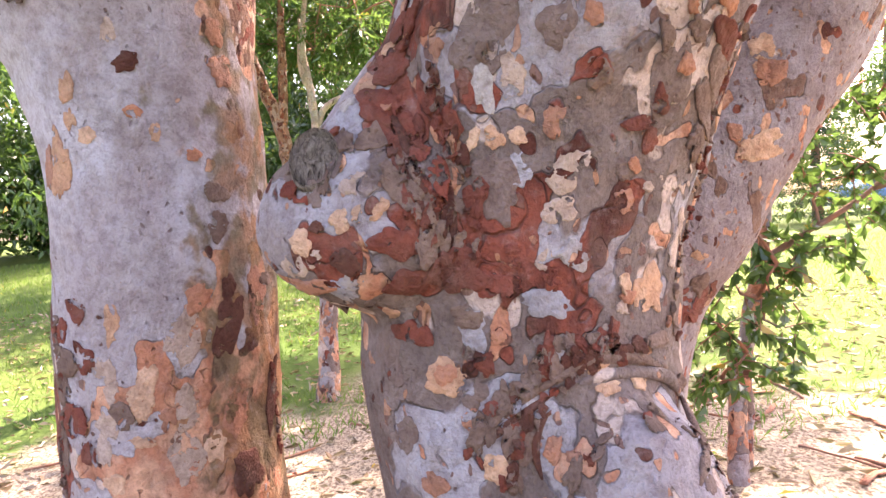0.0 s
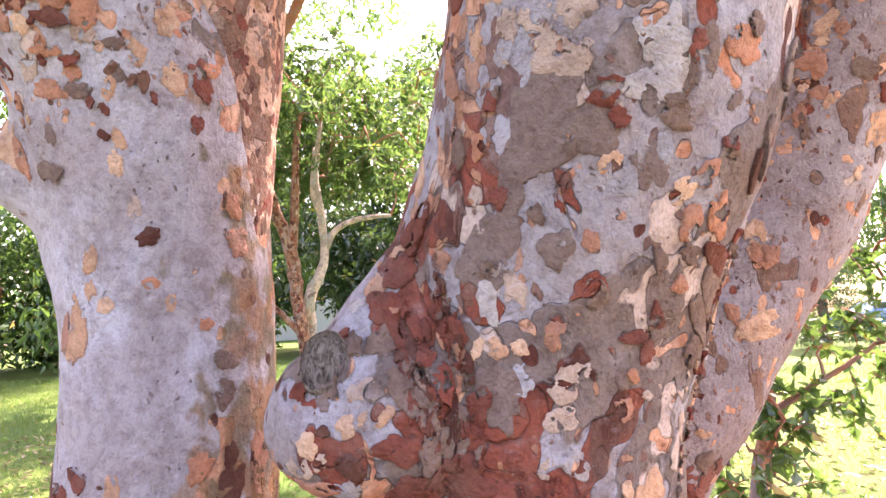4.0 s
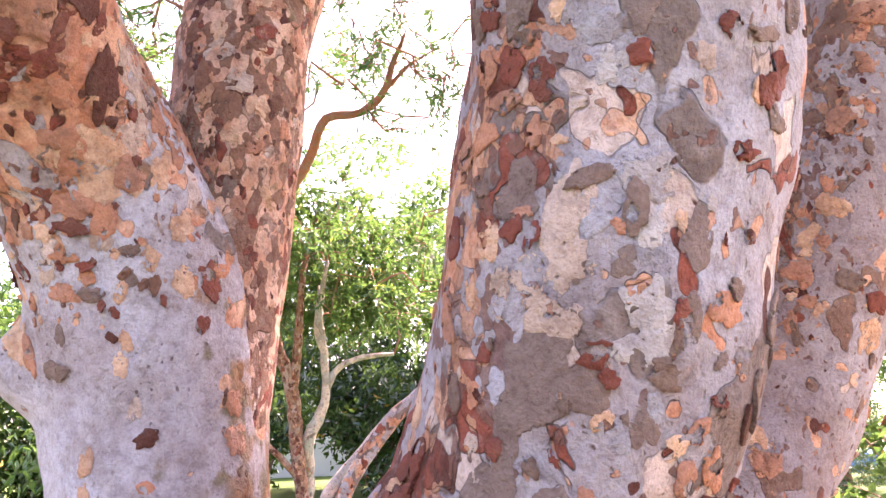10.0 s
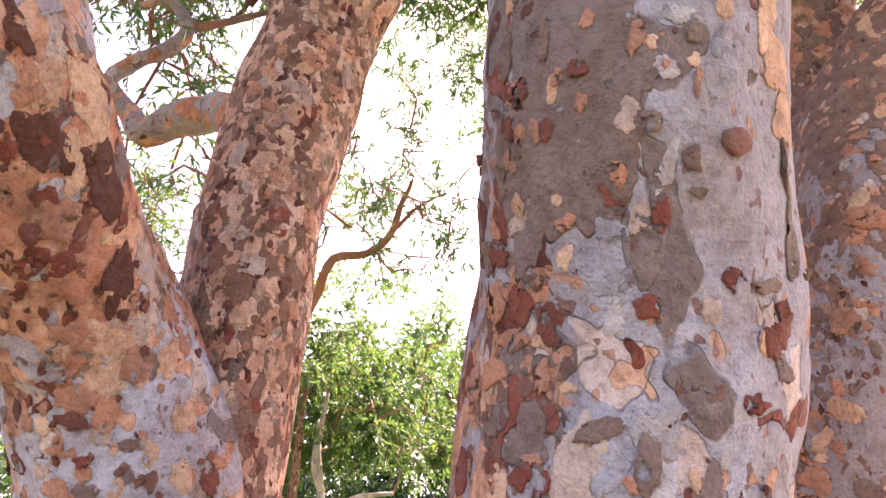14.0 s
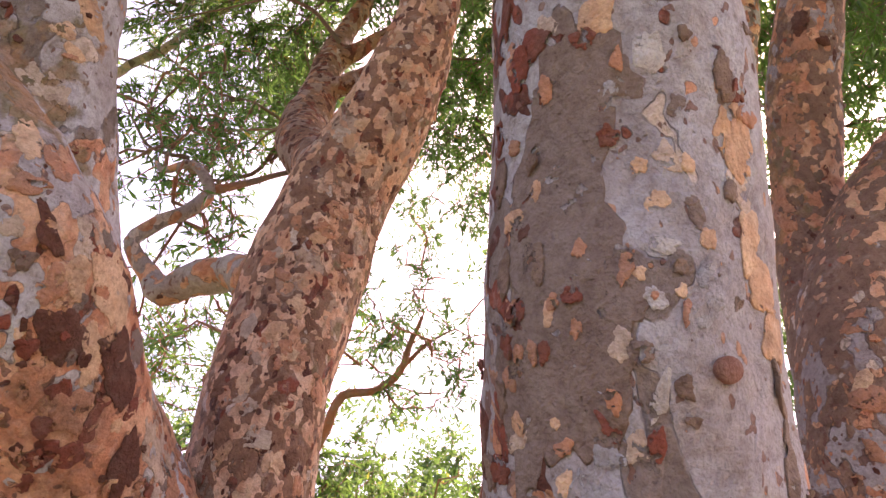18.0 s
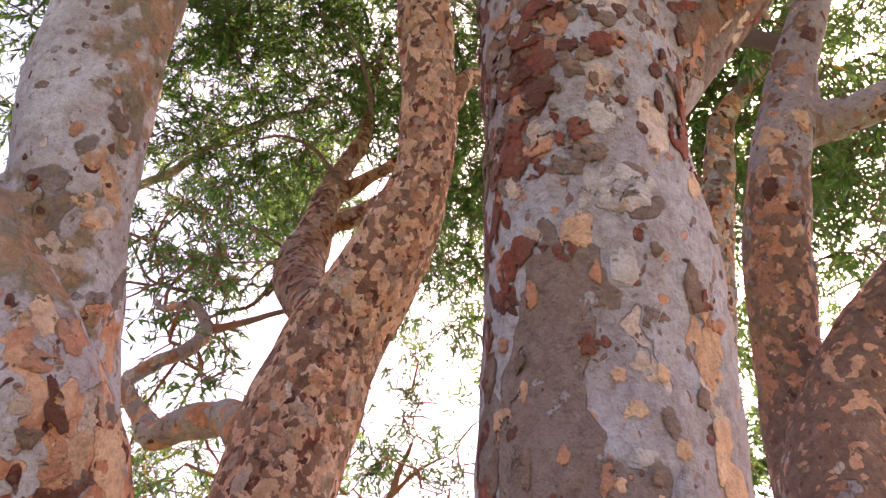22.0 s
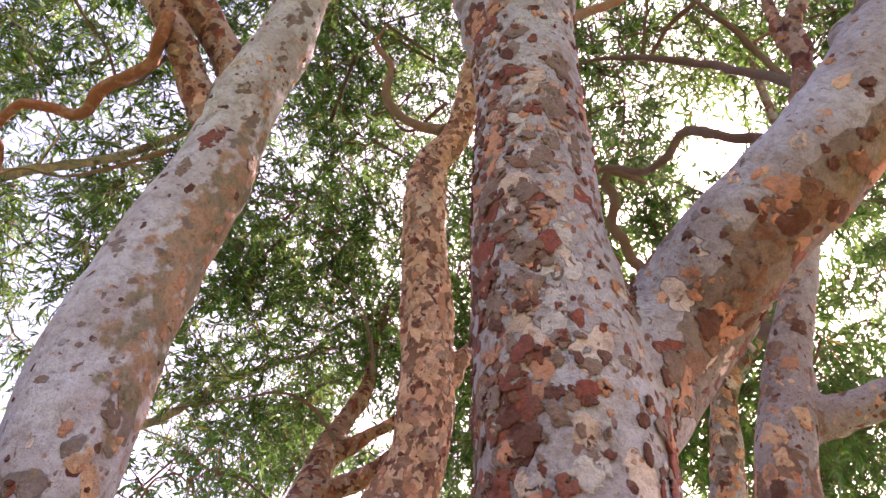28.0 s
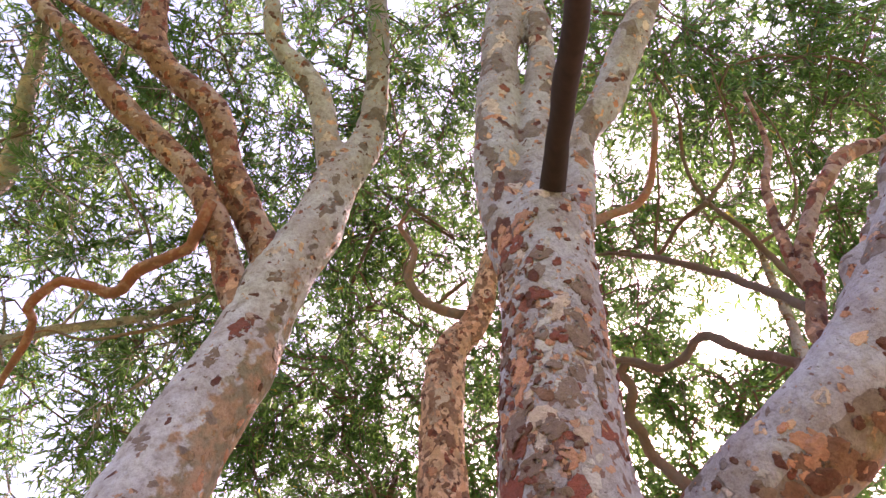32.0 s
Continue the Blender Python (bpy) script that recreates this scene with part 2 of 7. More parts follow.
ONE = (1, 1, 1)
LEFT, RIGHT, BELOW = (-0.95, -0.3, 0), (0.98, -0.15, -0.1), (0.45, 0.1, -0.89)
# BROWN_C and PALE_C: bark tones that also hold the trunk's shaded and lit sides
LOWER_C, BROWN_C, PALE_C, SCALY_C, LIMB_C = (-0.02, 1.2, 1.42), (0.18, 0.8, 2.86), (0.68, 0.65, 2.9), (0.38, 0.1, 4.4), (1.3, -0.1, 4.3)
bark_centre = bark("bark_grey_mottled", 1.0, brown=0.55, cream=0.62, peach=0.66, rust=0.67, grey=(0.45, 0.43, 0.48), zones=(
    (LOWER_C, 0.5, (0.9, 1, 1), "rust", 0.2), ((0.08, 1.1, 1.25), 0.35, (1, 1, 0.5), "rust", 0.08), ((0.28, 1.1, 0.8), 0.4, ONE, "rust", -0.1), ((0.28, 1.1, 0.8), 0.4, ONE, "brown", -0.15),
    # first zone browns the lower trunk: bark tone plus painted-in shade
    ((0.2, 1.2, 1.1), 1.0, (1, 1, 0.8), "brown", 0.14), (BROWN_C, 0.9, (0.42, 1.2, 0.85), "cream", -0.2), (BROWN_C, 0.9, (0.42, 1.2, 0.85), "peach", -0.14), (BROWN_C, 0.9, (0.42, 1.2, 0.85), "rust", -0.08),
    ((0.08, 0.95, 2.05), 0.8, (0.5, 1, 1.5), "peach", 0.13, (LEFT, 0.6, 1.0)), ((0.08, 0.95, 2.05), 0.9, (0.5, 1, 1.5), "small", 0.16, (LEFT, 0.4, 0.9)), ((0.08, 0.95, 2.05), 0.9, (0.5, 1, 1.5), "rust", 0.1, (LEFT, 0.5, 0.9)), ((0.1, 0.6, 3.4), 1.3, (0.5, 1, 1.3), "rust", 0.2, (LEFT, 0.5, 0.9)),
    ((0.58, 0.72, 2.42), 0.45, (0.6, 1, 1.2), "brown", -0.3), ((0.48, 0.7, 2.42), 0.34, ONE, "rust", -0.3), ((0.48, 0.7, 2.42), 0.34, ONE, "peach", -0.3), ((0.48, 0.7, 2.42), 0.34, ONE, "cream", -0.2), ((0.48, 0.7, 2.42), 0.34, ONE, "dark", -0.3), (PALE_C, 0.7, (0.45, 1, 1.3), "brown", -0.3), (PALE_C, 0.6, (0.45, 1, 1.2), "cream", -0.12), (PALE_C, 0.6, (0.45, 1, 1.2), "peach", -0.1), (PALE_C, 0.6, (0.45, 1, 1.2), "rust", -0.1),
    (SCALY_C, 1.6, (0.45, 1, 1), "small", 0.11), (SCALY_C, 1.6, (0.45, 1, 1), "peach", -0.12), (SCALY_C, 1.6, (0.45, 1, 1), "rust", 0.05), (SCALY_C, 1.7, (0.45, 1, 1), "brown", -0.2),
    (LIMB_C, 0.95, ONE, "peach", -0.14), (LIMB_C, 0.95, ONE, "cream", -0.16), (LIMB_C, 0.95, ONE, "rust", -0.1), (LIMB_C, 0.95, ONE, "brown", -0.12),
    # big limb: browner and darker patches where it faces down and right
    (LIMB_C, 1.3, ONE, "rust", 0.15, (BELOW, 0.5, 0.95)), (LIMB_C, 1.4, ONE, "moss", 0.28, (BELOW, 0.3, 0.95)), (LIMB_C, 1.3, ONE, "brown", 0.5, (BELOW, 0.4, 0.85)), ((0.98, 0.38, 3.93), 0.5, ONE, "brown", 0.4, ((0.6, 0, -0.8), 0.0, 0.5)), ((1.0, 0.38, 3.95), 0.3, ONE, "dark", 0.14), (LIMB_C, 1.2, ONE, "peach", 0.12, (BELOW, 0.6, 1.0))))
FORK_L, FOOT_L, HIGH_L, SMOOTH_L = (-1.0, 1.4, 2.85), (-0.8, 1.9, 0.9), (-1.3, 0.6, 5.2), (-0.82, 1.7, 1.6)
bark_left = bark("bark_lavender_orange", 2.0, brown=0.61, cream=0.64, peach=0.65, rust=0.68, grey=(0.56, 0.535, 0.59), zones=(
    (FORK_L, 0.95, (1, 1, 0.9), "peach", 0.38), (FORK_L, 0.95, (1, 1, 0.9), "small", 0.06), (FORK_L, 0.9, (1, 1, 0.9), "rust", 0.09), (FORK_L, 1.0, (1, 1, 0.9), "moss", 0.08), ((-0.63, 1.72, 0.7), 0.6, (0.75, 1, 1), "peach", 0.36),
    ((-1.1, 1.82, 0.8), 0.5, (0.4, 1, 1.2), "rust", 0.3), (SMOOTH_L, 0.9, (0.6, 1, 1), "brown", -0.25), (SMOOTH_L, 0.8, (0.6, 1, 1), "peach", -0.12), (SMOOTH_L, 0.9, (0.6, 1, 1), "small", -0.2), (SMOOTH_L, 0.9, (0.6, 1, 1), "cream", -0.15), (SMOOTH_L, 0.9, (0.6, 1, 1), "rust", -0.15), (SMOOTH_L, 0.9, (0.6, 1, 1), "dark", -0.15),
    # right flank: olive-brown bark, darkened further to paint its shade
    (FOOT_L, 2.4, (1, 1, 1), "moss", 0.42, (RIGHT, 0.15, 1.05)), (FOOT_L, 2.2, (1, 1, 1), "peach", 0.13, (RIGHT, 0.3, 1.0)), (FOOT_L, 2.2, (1, 1, 1), "dark", 0.12, (RIGHT, 0.5, 1.0)),
    # the front limb's shade, painted in as olive darkening
    ((-1.3, 0.72, 3.4), 0.55, ONE, "peach", 0.14), ((-1.32, 0.7, 3.42), 0.7, ONE, "moss", 0.6),
    (HIGH_L, 2.6, (0.6, 1, 1), "peach", -0.2), (HIGH_L, 2.6, (0.6, 1, 1), "rust", -0.12), (HIGH_L, 2.6, (0.6, 1, 1), "cream", -0.1), (HIGH_L, 2.6, (0.6, 1, 1), "small", -0.03), (HIGH_L, 2.6, (0.6, 1, 1), "brown", -0.04),
    (HIGH_L, 2.3, ONE, "moss", 0.5, (RIGHT, 0.2, 1.0)), (HIGH_L, 2.8, ONE, "peach", 0.2, (RIGHT, 0.7, 1.05))))
bark_mottled = bark("bark_orange_mottled", 5.0, brown=0.44, cream=0.64, peach=0.50, rust=0.62, size=0.62, grey=(0.54, 0.36, 0.28), brown_tone=(0.33, 0.165, 0.11), peach_tones=((0.80, 0.49, 0.36), (0.68, 0.34, 0.22)),
                    zones=(((-0.4, 1.6, 3.8), 4.0, ONE, "moss", 0.22, (RIGHT, 0.5, 0.95)),))
bark_limb = bark("bark_red_orange", 8.0, brown=0.47, cream=0.70, peach=0.60, rust=0.58, size=0.8, grey=(0.50, 0.34, 0.29), brown_tone=(0.36, 0.18, 0.12), peach_tones=((0.66, 0.36, 0.25), (0.52, 0.22, 0.13)))
bark_right = bark("bark_brown_lavender", 3.0, brown=0.60, cream=0.68, peach=0.64, rust=0.68, size=0.6, brown_tone=(0.29, 0.165, 0.125), grey=(0.42, 0.37, 0.40), zones=(
    ((1.6, 1.6, 3.6), 1.6, (1, 1, 1), "brown", 0.3), ((1.55, 1.7, 3.9), 1.0, (0.5, 1, 1.4), "peach", 0.14), ((1.1, 1.6, 2.3), 0.8, (1, 1, 1), "small", 0.14, (LEFT, 0.3, 0.9)), ((1.5, 1.7, 4.0), 1.4, (1, 1, 1), "moss", 0.3, (LEFT, 0.2, 1.0))))
bark_hook = bark("bark_peach_lavender", 6.0, brown=0.68, cream=0.66, peach=0.55, rust=0.74, size=0.9, grey=(0.46, 0.39, 0.38))
bark_far = bark("bark_orange_pale", 4.0, brown=0.5, cream=0.57, peach=0.53, rust=0.64, size=0.8)


def branch_bark(name, red, grey, pale):
    """Plain bark of the thin branches, greyer on some stretches."""
    g = Graph(name)
    at = g.coords()
    fine = g.noise(at, 60, 5.0, 0.65)
    colour = g.mix(g.step(g.noise(at, 3.0, 3.0), 0.38, 0.62), red, grey)
    colour = g.mix(g.step(g.noise(at, 13, 3.0), 0.5, 0.62), colour, pale)
    colour = g.mix(g.math("MULTIPLY", fine, 0.8), colour, (0.085, 0.05, 0.04))
    return g.done(colour, 0.85, g.math("ADD", fine, g.noise(at, 18, 3.0)), 0.006, 0.2)


bark_branch = branch_bark("bark_red_branch", (0.46, 0.17, 0.09), (0.30, 0.20, 0.165), (0.40, 0.22, 0.15))
bark_rust = branch_bark("bark_rust_branch", (0.42, 0.125, 0.06), (0.34, 0.13, 0.075), (0.50, 0.24, 0.15))
bark_dark = branch_bark("bark_dark_branch", (0.17, 0.085, 0.06), (0.19, 0.14, 0.12), (0.22, 0.13, 0.10))
bark_pale = bark("bark_pale_grey", 7.0, brown=0.62, cream=0.50, peach=0.70, rust=0.75, size=0.9, grey=(0.5, 0.46, 0.43))


def flake_material(name, colour, other, rough=0.8, holes=0.62):
    """A single plate of bark; each one a little lighter or darker."""
    g = Graph(name)
    at = g.coords()
    pick = g.node("ShaderNodeObjectInfo").outputs["Random"]
    soft = g.noise(g.warp(at, 12, 0.05), 22, 4.0, 0.6)
    dimple = g.noise(at, 55, 3.0, 0.6)
    tone = g.mix(g.step(g.math("ADD", soft, g.math("MULTIPLY", pick, 0.3)), 0.45, 0.85), colour, other)
    tone = g.mix(g.math("MULTIPLY", pick, 0.3), tone, tuple(c * 0.62 for c in other))
    pit = g.math("MULTIPLY", g.step(g.cells(g.warp(at, 20, 0.04), 38.0), 0.16, 0.07), g.step(g.noise(at, 9, 1.0), 0.52, 0.62))
    tone = g.mix(g.math("MULTIPLY", pit, 0.6), tone, (0.13, 0.075, 0.06))
    tone, worn = g.weather(tone, at, 0.08)
    if holes:
        torn = g.math("ADD", g.noise(g.warp(at, 15, 0.06), 21, 3.0, 0.55), g.math("MULTIPLY", pick, 0.04))
        g.put(g.bsdf.inputs["Alpha"], g.step(torn, holes + 0.012, holes))
    height = g.math("ADD", worn, g.math("ADD", g.math("MULTIPLY", dimple, 0.75), g.math("MULTIPLY", soft, 0.8)))
    return g.done(tone, rough, g.math("SUBTRACT", height, g.math("MULTIPLY", pit, 0.6)), 0.011, 0.22)


PLATE = {"ch": flake_material("plate_chestnut", (0.20, 0.09, 0.06), (0.28, 0.14, 0.095)), "cr": flake_material("plate_cream", (0.62, 0.47, 0.40), (0.56, 0.40, 0.32), holes=0.57),
         "pe": flake_material("plate_peach", (0.76, 0.49, 0.34), (0.68, 0.38, 0.24)), "or": flake_material("plate_orange", (0.60, 0.26, 0.155), (0.52, 0.25, 0.17), holes=0.59),
         "ru": flake_material("plate_rust", (0.27, 0.068, 0.045), (0.22, 0.065, 0.045), holes=0.60), "dk": flake_material("plate_dark", (0.12, 0.04, 0.028), (0.16, 0.06, 0.042), holes=0.66),
         "br": flake_material("plate_brown", (0.20, 0.125, 0.10), (0.28, 0.185, 0.15), holes=0.62), "gb": flake_material("plate_grey_brown", (0.23, 0.157, 0.138), (0.27, 0.195, 0.175), holes=0.64),
         "gl": flake_material("plate_lavender", (0.42, 0.40, 0.44), (0.35, 0.325, 0.355), holes=0.57), "wh": flake_material("plate_white", (0.56, 0.51, 0.50), (0.48, 0.42, 0.415), holes=0.57),
         "dc": flake_material("plate_disc", (0.22, 0.08, 0.058), (0.28, 0.125, 0.095), holes=0)}


def grass_material():
    g = Graph("lawn_grass")
    at = g.coords()
    big = g.noise(at, 0.35, 4.0)
    small = g.noise(at, 14.0, 4.0, 0.7)
    colour = g.mix(g.step(big, 0.35, 0.65), (0.075, 0.135, 0.028), (0.12, 0.16, 0.04))
    colour = g.mix(g.math("MULTIPLY", small, 0.7), colour, (0.04, 0.08, 0.016))
    near = g.ball(g.warp(at, 0.9, 1.6), (0.3, 0.5, 0), 9.0, (1, 0.75, 1))
    litter = g.mix(g.step(g.noise(g.stretch(at, (1, 0.6, 1)), 55, 6.0, 0.75), 0.42, 0.6), (0.40, 0.335, 0.255), (0.12, 0.085, 0.06))
    bare = g.step(g.math("ADD", near, g.math("MULTIPLY", g.noise(at, 2.5, 4.0), 0.5)), 0.42, 0.6)
    colour = g.mix(bare, colour, litter)
    return g.done(colour, 0.9, small, 0.03, 0.15)


def leaf_material(name, dark, light, glow=0.45):
    g = Graph(name)
    pick = g.node("ShaderNodeNewGeometry").outputs["Random Per Island"]
    colour = g.mix(pick, dark, light)
    colour = g.mix(g.step(pick, 0.985, 0.99), colour, (0.45, 0.28, 0.05))
    g.done(colour, 0.26, None, spec=0.75)
    shine = g.node("ShaderNodeBsdfTranslucent")
    g.put(shine.inputs[0], g.mix(0.6, colour, (0.27, 0.50, 0.09)))
    both = g.node("ShaderNodeMixShader")
    both.inputs[0].default_value = glow
    g.put(both.inputs[1], g.bsdf.outputs[0])
    g.put(both.inputs[2], shine.outputs[0])
    out = next(n for n in g.tree.nodes if n.type == "OUTPUT_MATERIAL")
    g.put(out.inputs[0], both.outputs[0])
    return g.mat


grass = grass_material()
leaf_gum = leaf_material("gum_leaf", (0.009, 0.045, 0.027), (0.06, 0.17, 0.05), 0.34)
leaf_bright = leaf_material("sunny_leaf", (0.010, 0.035, 0.016), (0.06, 0.13, 0.04), 0.34)
leaf_dark = leaf_material("shrub_leaf", (0.008, 0.028, 0.012), (0.022, 0.06, 0.02), 0.22)


# ---------- builders ----------
def part(name, bm, material, parent=None, label="", smooth=True):
    """Links a bmesh or a mesh as one object under its thing."""
    if isinstance(bm, bmesh.types.BMesh):
        me = bpy.data.meshes.new(name)
        bm.to_mesh(me)
        bm.free()
    else:
        me = bm
    me.materials.clear()
    me.materials.append(material)
    me.polygons.foreach_set("use_smooth", [smooth] * len(me.polygons))
    ob = new(name, me)
    ob.parent = parent
    if parent is not None and parent.data is None:
        ob.matrix_parent_inverse = Matrix.Translation(-parent.location)
    return tagged(ob, label)


def thing(name, at, label, category, group=""):
    ob = new(name)
    ob.location = at
    return tagged(ob, label, category, group)


def spline(rows, step):
    """Even points with radii along a smooth line through rows of x, y, z, r."""
    rows = [Vector(r) for r in rows]
    rows = [rows[0] * 2 - rows[1]] + rows + [rows[-1] * 2 - rows[-2]]
    out = []
    for a, b, c, d in zip(rows, rows[1:], rows[2:], rows[3:]):
        n = max(1, int((c.xyz - b.xyz).length / step))
        for i in range(n):
            t = i / n
            out.append(0.5 * (2 * b + (c - a) * t + (2 * a - 5 * b + 4 * c - d) * t * t + (3 * b - a - 3 * c + d) * t ** 3))
    return out + [rows[-2]]


def tube(bm, rows, segs=24, step=0.05, knobbly=0.0):
    """A closed round tube of changing radius along rows."""
    line = spline(rows, step)
    side = None
    rings = []
    for i, p in enumerate(line):
        along = (line[min(i + 1, len(line) - 1)].xyz - line[max(i - 1, 0)].xyz).normalized()
        side = along.orthogonal() if side is None else side - along * side.dot(along)
        side.normalize()
        up = along.cross(side)
        ring = []
        if 0 < i < len(line) - 1:
            p = p.copy()
            p.xyz += noise.noise_vector(p.xyz * 7) * p.w * knobbly * 1.6
        for k in range(segs):
            a = 2 * math.pi * k / segs
            way = side * math.cos(a) + up * math.sin(a)
            r = max(p.w, 0.002) * (1 + knobbly * noise.noise(p.xyz * 6 + way * 0.7))
            ring.append(bm.verts.new(p.xyz + way * r))
        rings.append(ring)
    for a, b in zip(rings, rings[1:]):
        for k in range(segs):
            bm.faces.new((a[k], a[(k + 1) % segs], b[(k + 1) % segs], b[k]))
    bm.faces.new(rings[0][::-1])
    bm.faces.new(rings[-1])
    return bm


def fused(name, tubes, voxel, smooth=6, lumps=((3.0, 0.02), (9.0, 0.010), (24.0, 0.004))):
    """One mesh of several tubes grown together, with uneven wood under the bark."""
    bm = bmesh.new()
    for rows in tubes:
        tube(bm, rows, 40, 0.06)
    me = bpy.data.meshes.new(name)
    bm.to_mesh(me)
    bm.free()
    ob = new(name, me)
    m = ob.modifiers.new("grow", "REMESH")
    m.mode, m.voxel_size = "VOXEL", voxel
    m = ob.modifiers.new("soften", "SMOOTH")
    m.factor, m.iterations = 0.5, smooth
    done = bpy.data.meshes.new_from_object(ob.evaluated_get(bpy.context.evaluated_depsgraph_get()))
    bpy.data.objects.remove(ob)
    n = len(done.vertices)
    co, no = np.empty(n * 3), np.empty(n * 3)
    done.vertices.foreach_get("co", co)
    done.vertices.foreach_get("normal", no)
    co, no = co.reshape(-1, 3), no.reshape(-1, 3)
    push = np.zeros(n)
    for scale, size in lumps:
        push += size * np.array([noise.noise(Vector((x * scale, y * scale, z * scale * 0.6))) for x, y, z in co])
    done.vertices.foreach_set("co", (co + no * push[:, None]).ravel())
    done.update()
    return done


def leaves(name, clumps, material, parent=None, length=0.12, width=0.28, droop=0.6, seed=1):
    """Many single folded leaves. clumps: (x, y, z, radius, count)."""
    rng = np.random.default_rng(seed)
    where, size = [], []
    for x, y, z, r, count in clumps:
        p = rng.normal(size=(count, 3))
        p *= (rng.random(count) ** 0.45 / np.linalg.norm(p, axis=1))[:, None]
        where.append(np.array((x, y, z)) + p * np.array((r, r, r * 0.75)))
        size.append(length * (0.6 + 0.7 * rng.random(count)))
    p, l = np.concatenate(where), np.concatenate(size)[:, None]
    way = rng.normal(size=(len(p), 3))
    way[:, 2] -= droop * 2
    return tagged(leaf_mesh(name, p, way, l, width, material, parent, rng), kind="stuff")


def leaf_mesh(name, p, way, l, width, material, parent, rng):
    n = len(p)
    way = way / np.linalg.norm(way, axis=1)[:, None]
    side = np.cross(way, rng.normal(size=(n, 3)))
    side /= np.linalg.norm(side, axis=1)[:, None]
    up = np.cross(side, way)
    half = l * width * 0.5
    verts = np.stack([p, p + way * l * 0.35 + side * half + up * half * 0.5, p + way * l - up * l * 0.1,
                      p + way * l * 0.35 - side * half + up * half * 0.5], 1).reshape(-1, 3)
    me = bpy.data.meshes.new(name)
    me.vertices.add(n * 4)
    me.vertices.foreach_set("co", verts.ravel())
    k = np.arange(n)[:, None] * 4
    me.loops.add(n * 6)
    me.loops.foreach_set("vertex_index", np.concatenate([k + (0, 1, 2), k + (0, 2, 3)], 1).ravel())
    me.polygons.add(n * 2)
    me.polygons.foreach_set("loop_start", np.arange(n * 2) * 3)
    me.update()
    me.validate()
    return part(name, me, material, parent, smooth=False)


def crown(tree, nodes, clumps, material, wood, length=0.12, width=0.26, twigs=7, per_twig=22, reach=0.5, seed=1):
    """Boughs that grow from nodes to the clumps, twigs at their ends and single leaves along the twigs. clumps: points."""
    rng = np.random.default_rng(seed)
    nodes = [np.array(p[:3]) for p in nodes]
    left = [np.array(c) for c in clumps]
    left.sort(key=lambda c: min(np.linalg.norm(c - n) for n in nodes))
    bm = bmesh.new()
    ends = []
    for c in left:
        grid = np.array(nodes)
        cost = np.linalg.norm(grid - c, axis=1) + 0.5 * np.maximum(0, grid[:, 2] - c[2])
        root = grid[int(np.argmin(cost))]
        span = float(np.linalg.norm(c - root))
        if span > 0.15:
            bend = span * 0.11
            inner = [root + (c - root) * f + rng.normal(size=3) * bend + np.array((0, 0, 0.06 * span)) for f in (0.33, 0.67)]
            thick = min(0.009 + 0.009 * span, 0.035)
            rows = [(*root, thick), (*inner[0], thick * 0.8), (*inner[1], thick * 0.6), (*c, 0.006)]
            tube(bm, rows, 5, 0.22)
            nodes.extend(inner + [c])
        ends.append((c, (c - root) / max(span, 0.1)))
    tagged(part("fine_branchwork", bm, wood, tree), kind="stuff")
    start, way, long = [], [], []
    for c, out in ends:
        for _ in range(twigs):
            d = rng.normal(size=3) + out * 0.8 + np.array((0, 0, -0.35))
            start.append(c + rng.normal(size=3) * 0.04)
            way.append(d / np.linalg.norm(d))
            long.append(reach * rng.uniform(0.5, 1.25))
    start, way, long = np.array(start), np.array(way), np.array(long)[:, None]
    bm = bmesh.new()
    for a, d, l in zip(start, way, long[:, 0]):
        b = a + d * l * 0.55 + np.array((0, 0, -0.03 * l))
        e = a + d * l + np.array((0, 0, -0.2 * l))
        side = np.cross(d, (0.3, 0.5, 0.8))
        side /= np.linalg.norm(side) + 1e-6
        up = np.cross(d, side)
        rings = [[bm.verts.new(p + side * r * x + up * r * y) for x, y in ((1, 0), (-0.5, 0.87), (-0.5, -0.87))] for p, r in ((a, 0.005), (b, 0.0035), (e, 0.0015))]
        for p, q in zip(rings, rings[1:]):
            for k in range(3):
                bm.faces.new((p[k], p[(k + 1) % 3], q[(k + 1) % 3], q[k]))
    tagged(part("twig_spray", bm, wood, tree), kind="stuff")
    pick = np.repeat(np.arange(len(start)), per_twig)
    n = len(pick)
    f = rng.random((n, 1)) ** 0.8
    p = start[pick] + way[pick] * long[pick] * f
    p[:, 2:] -= 0.2 * long[pick] * f * f
    turn = way[pick] * 0.7 + rng.normal(size=(n, 3)) * 0.75 + np.array((0, 0, -0.55))
    tagged(leaf_mesh("foliage", p, turn, length * (0.55 + 0.75 * rng.random((n, 1))), width, material, tree, rng), kind="stuff")


def ground_height(x, y):
    rise = 0.145 * max(0.0, y - 4.5) / (1 + 0.05 * max(0.0, y - 4.5))
    side = 1 / (1 + math.exp((x - 2.5) * 0.7))
    return min(rise * (0.25 + 0.75 * side), 1.9) + 0.03 * noise.noise(Vector((x * 0.8, y * 0.8, 0)))


# ---------- ground ----------
def ground_mesh():
    bm = bmesh.new()
    ticks = [-400, -200, -100, -60, -40, -28, -20] + [-15 + 0.5 * i for i in range(61)] + [20, 28, 40, 60, 100, 200, 400]
    rows = [[bm.verts.new((x, y + 5, ground_height(x, y + 5))) for x in ticks] for y in ticks]
    for a, b in zip(rows, rows[1:]):
        for i in range(len(ticks) - 1):
            bm.faces.new((a[i], a[i + 1], b[i + 1], b[i]))
    return bm


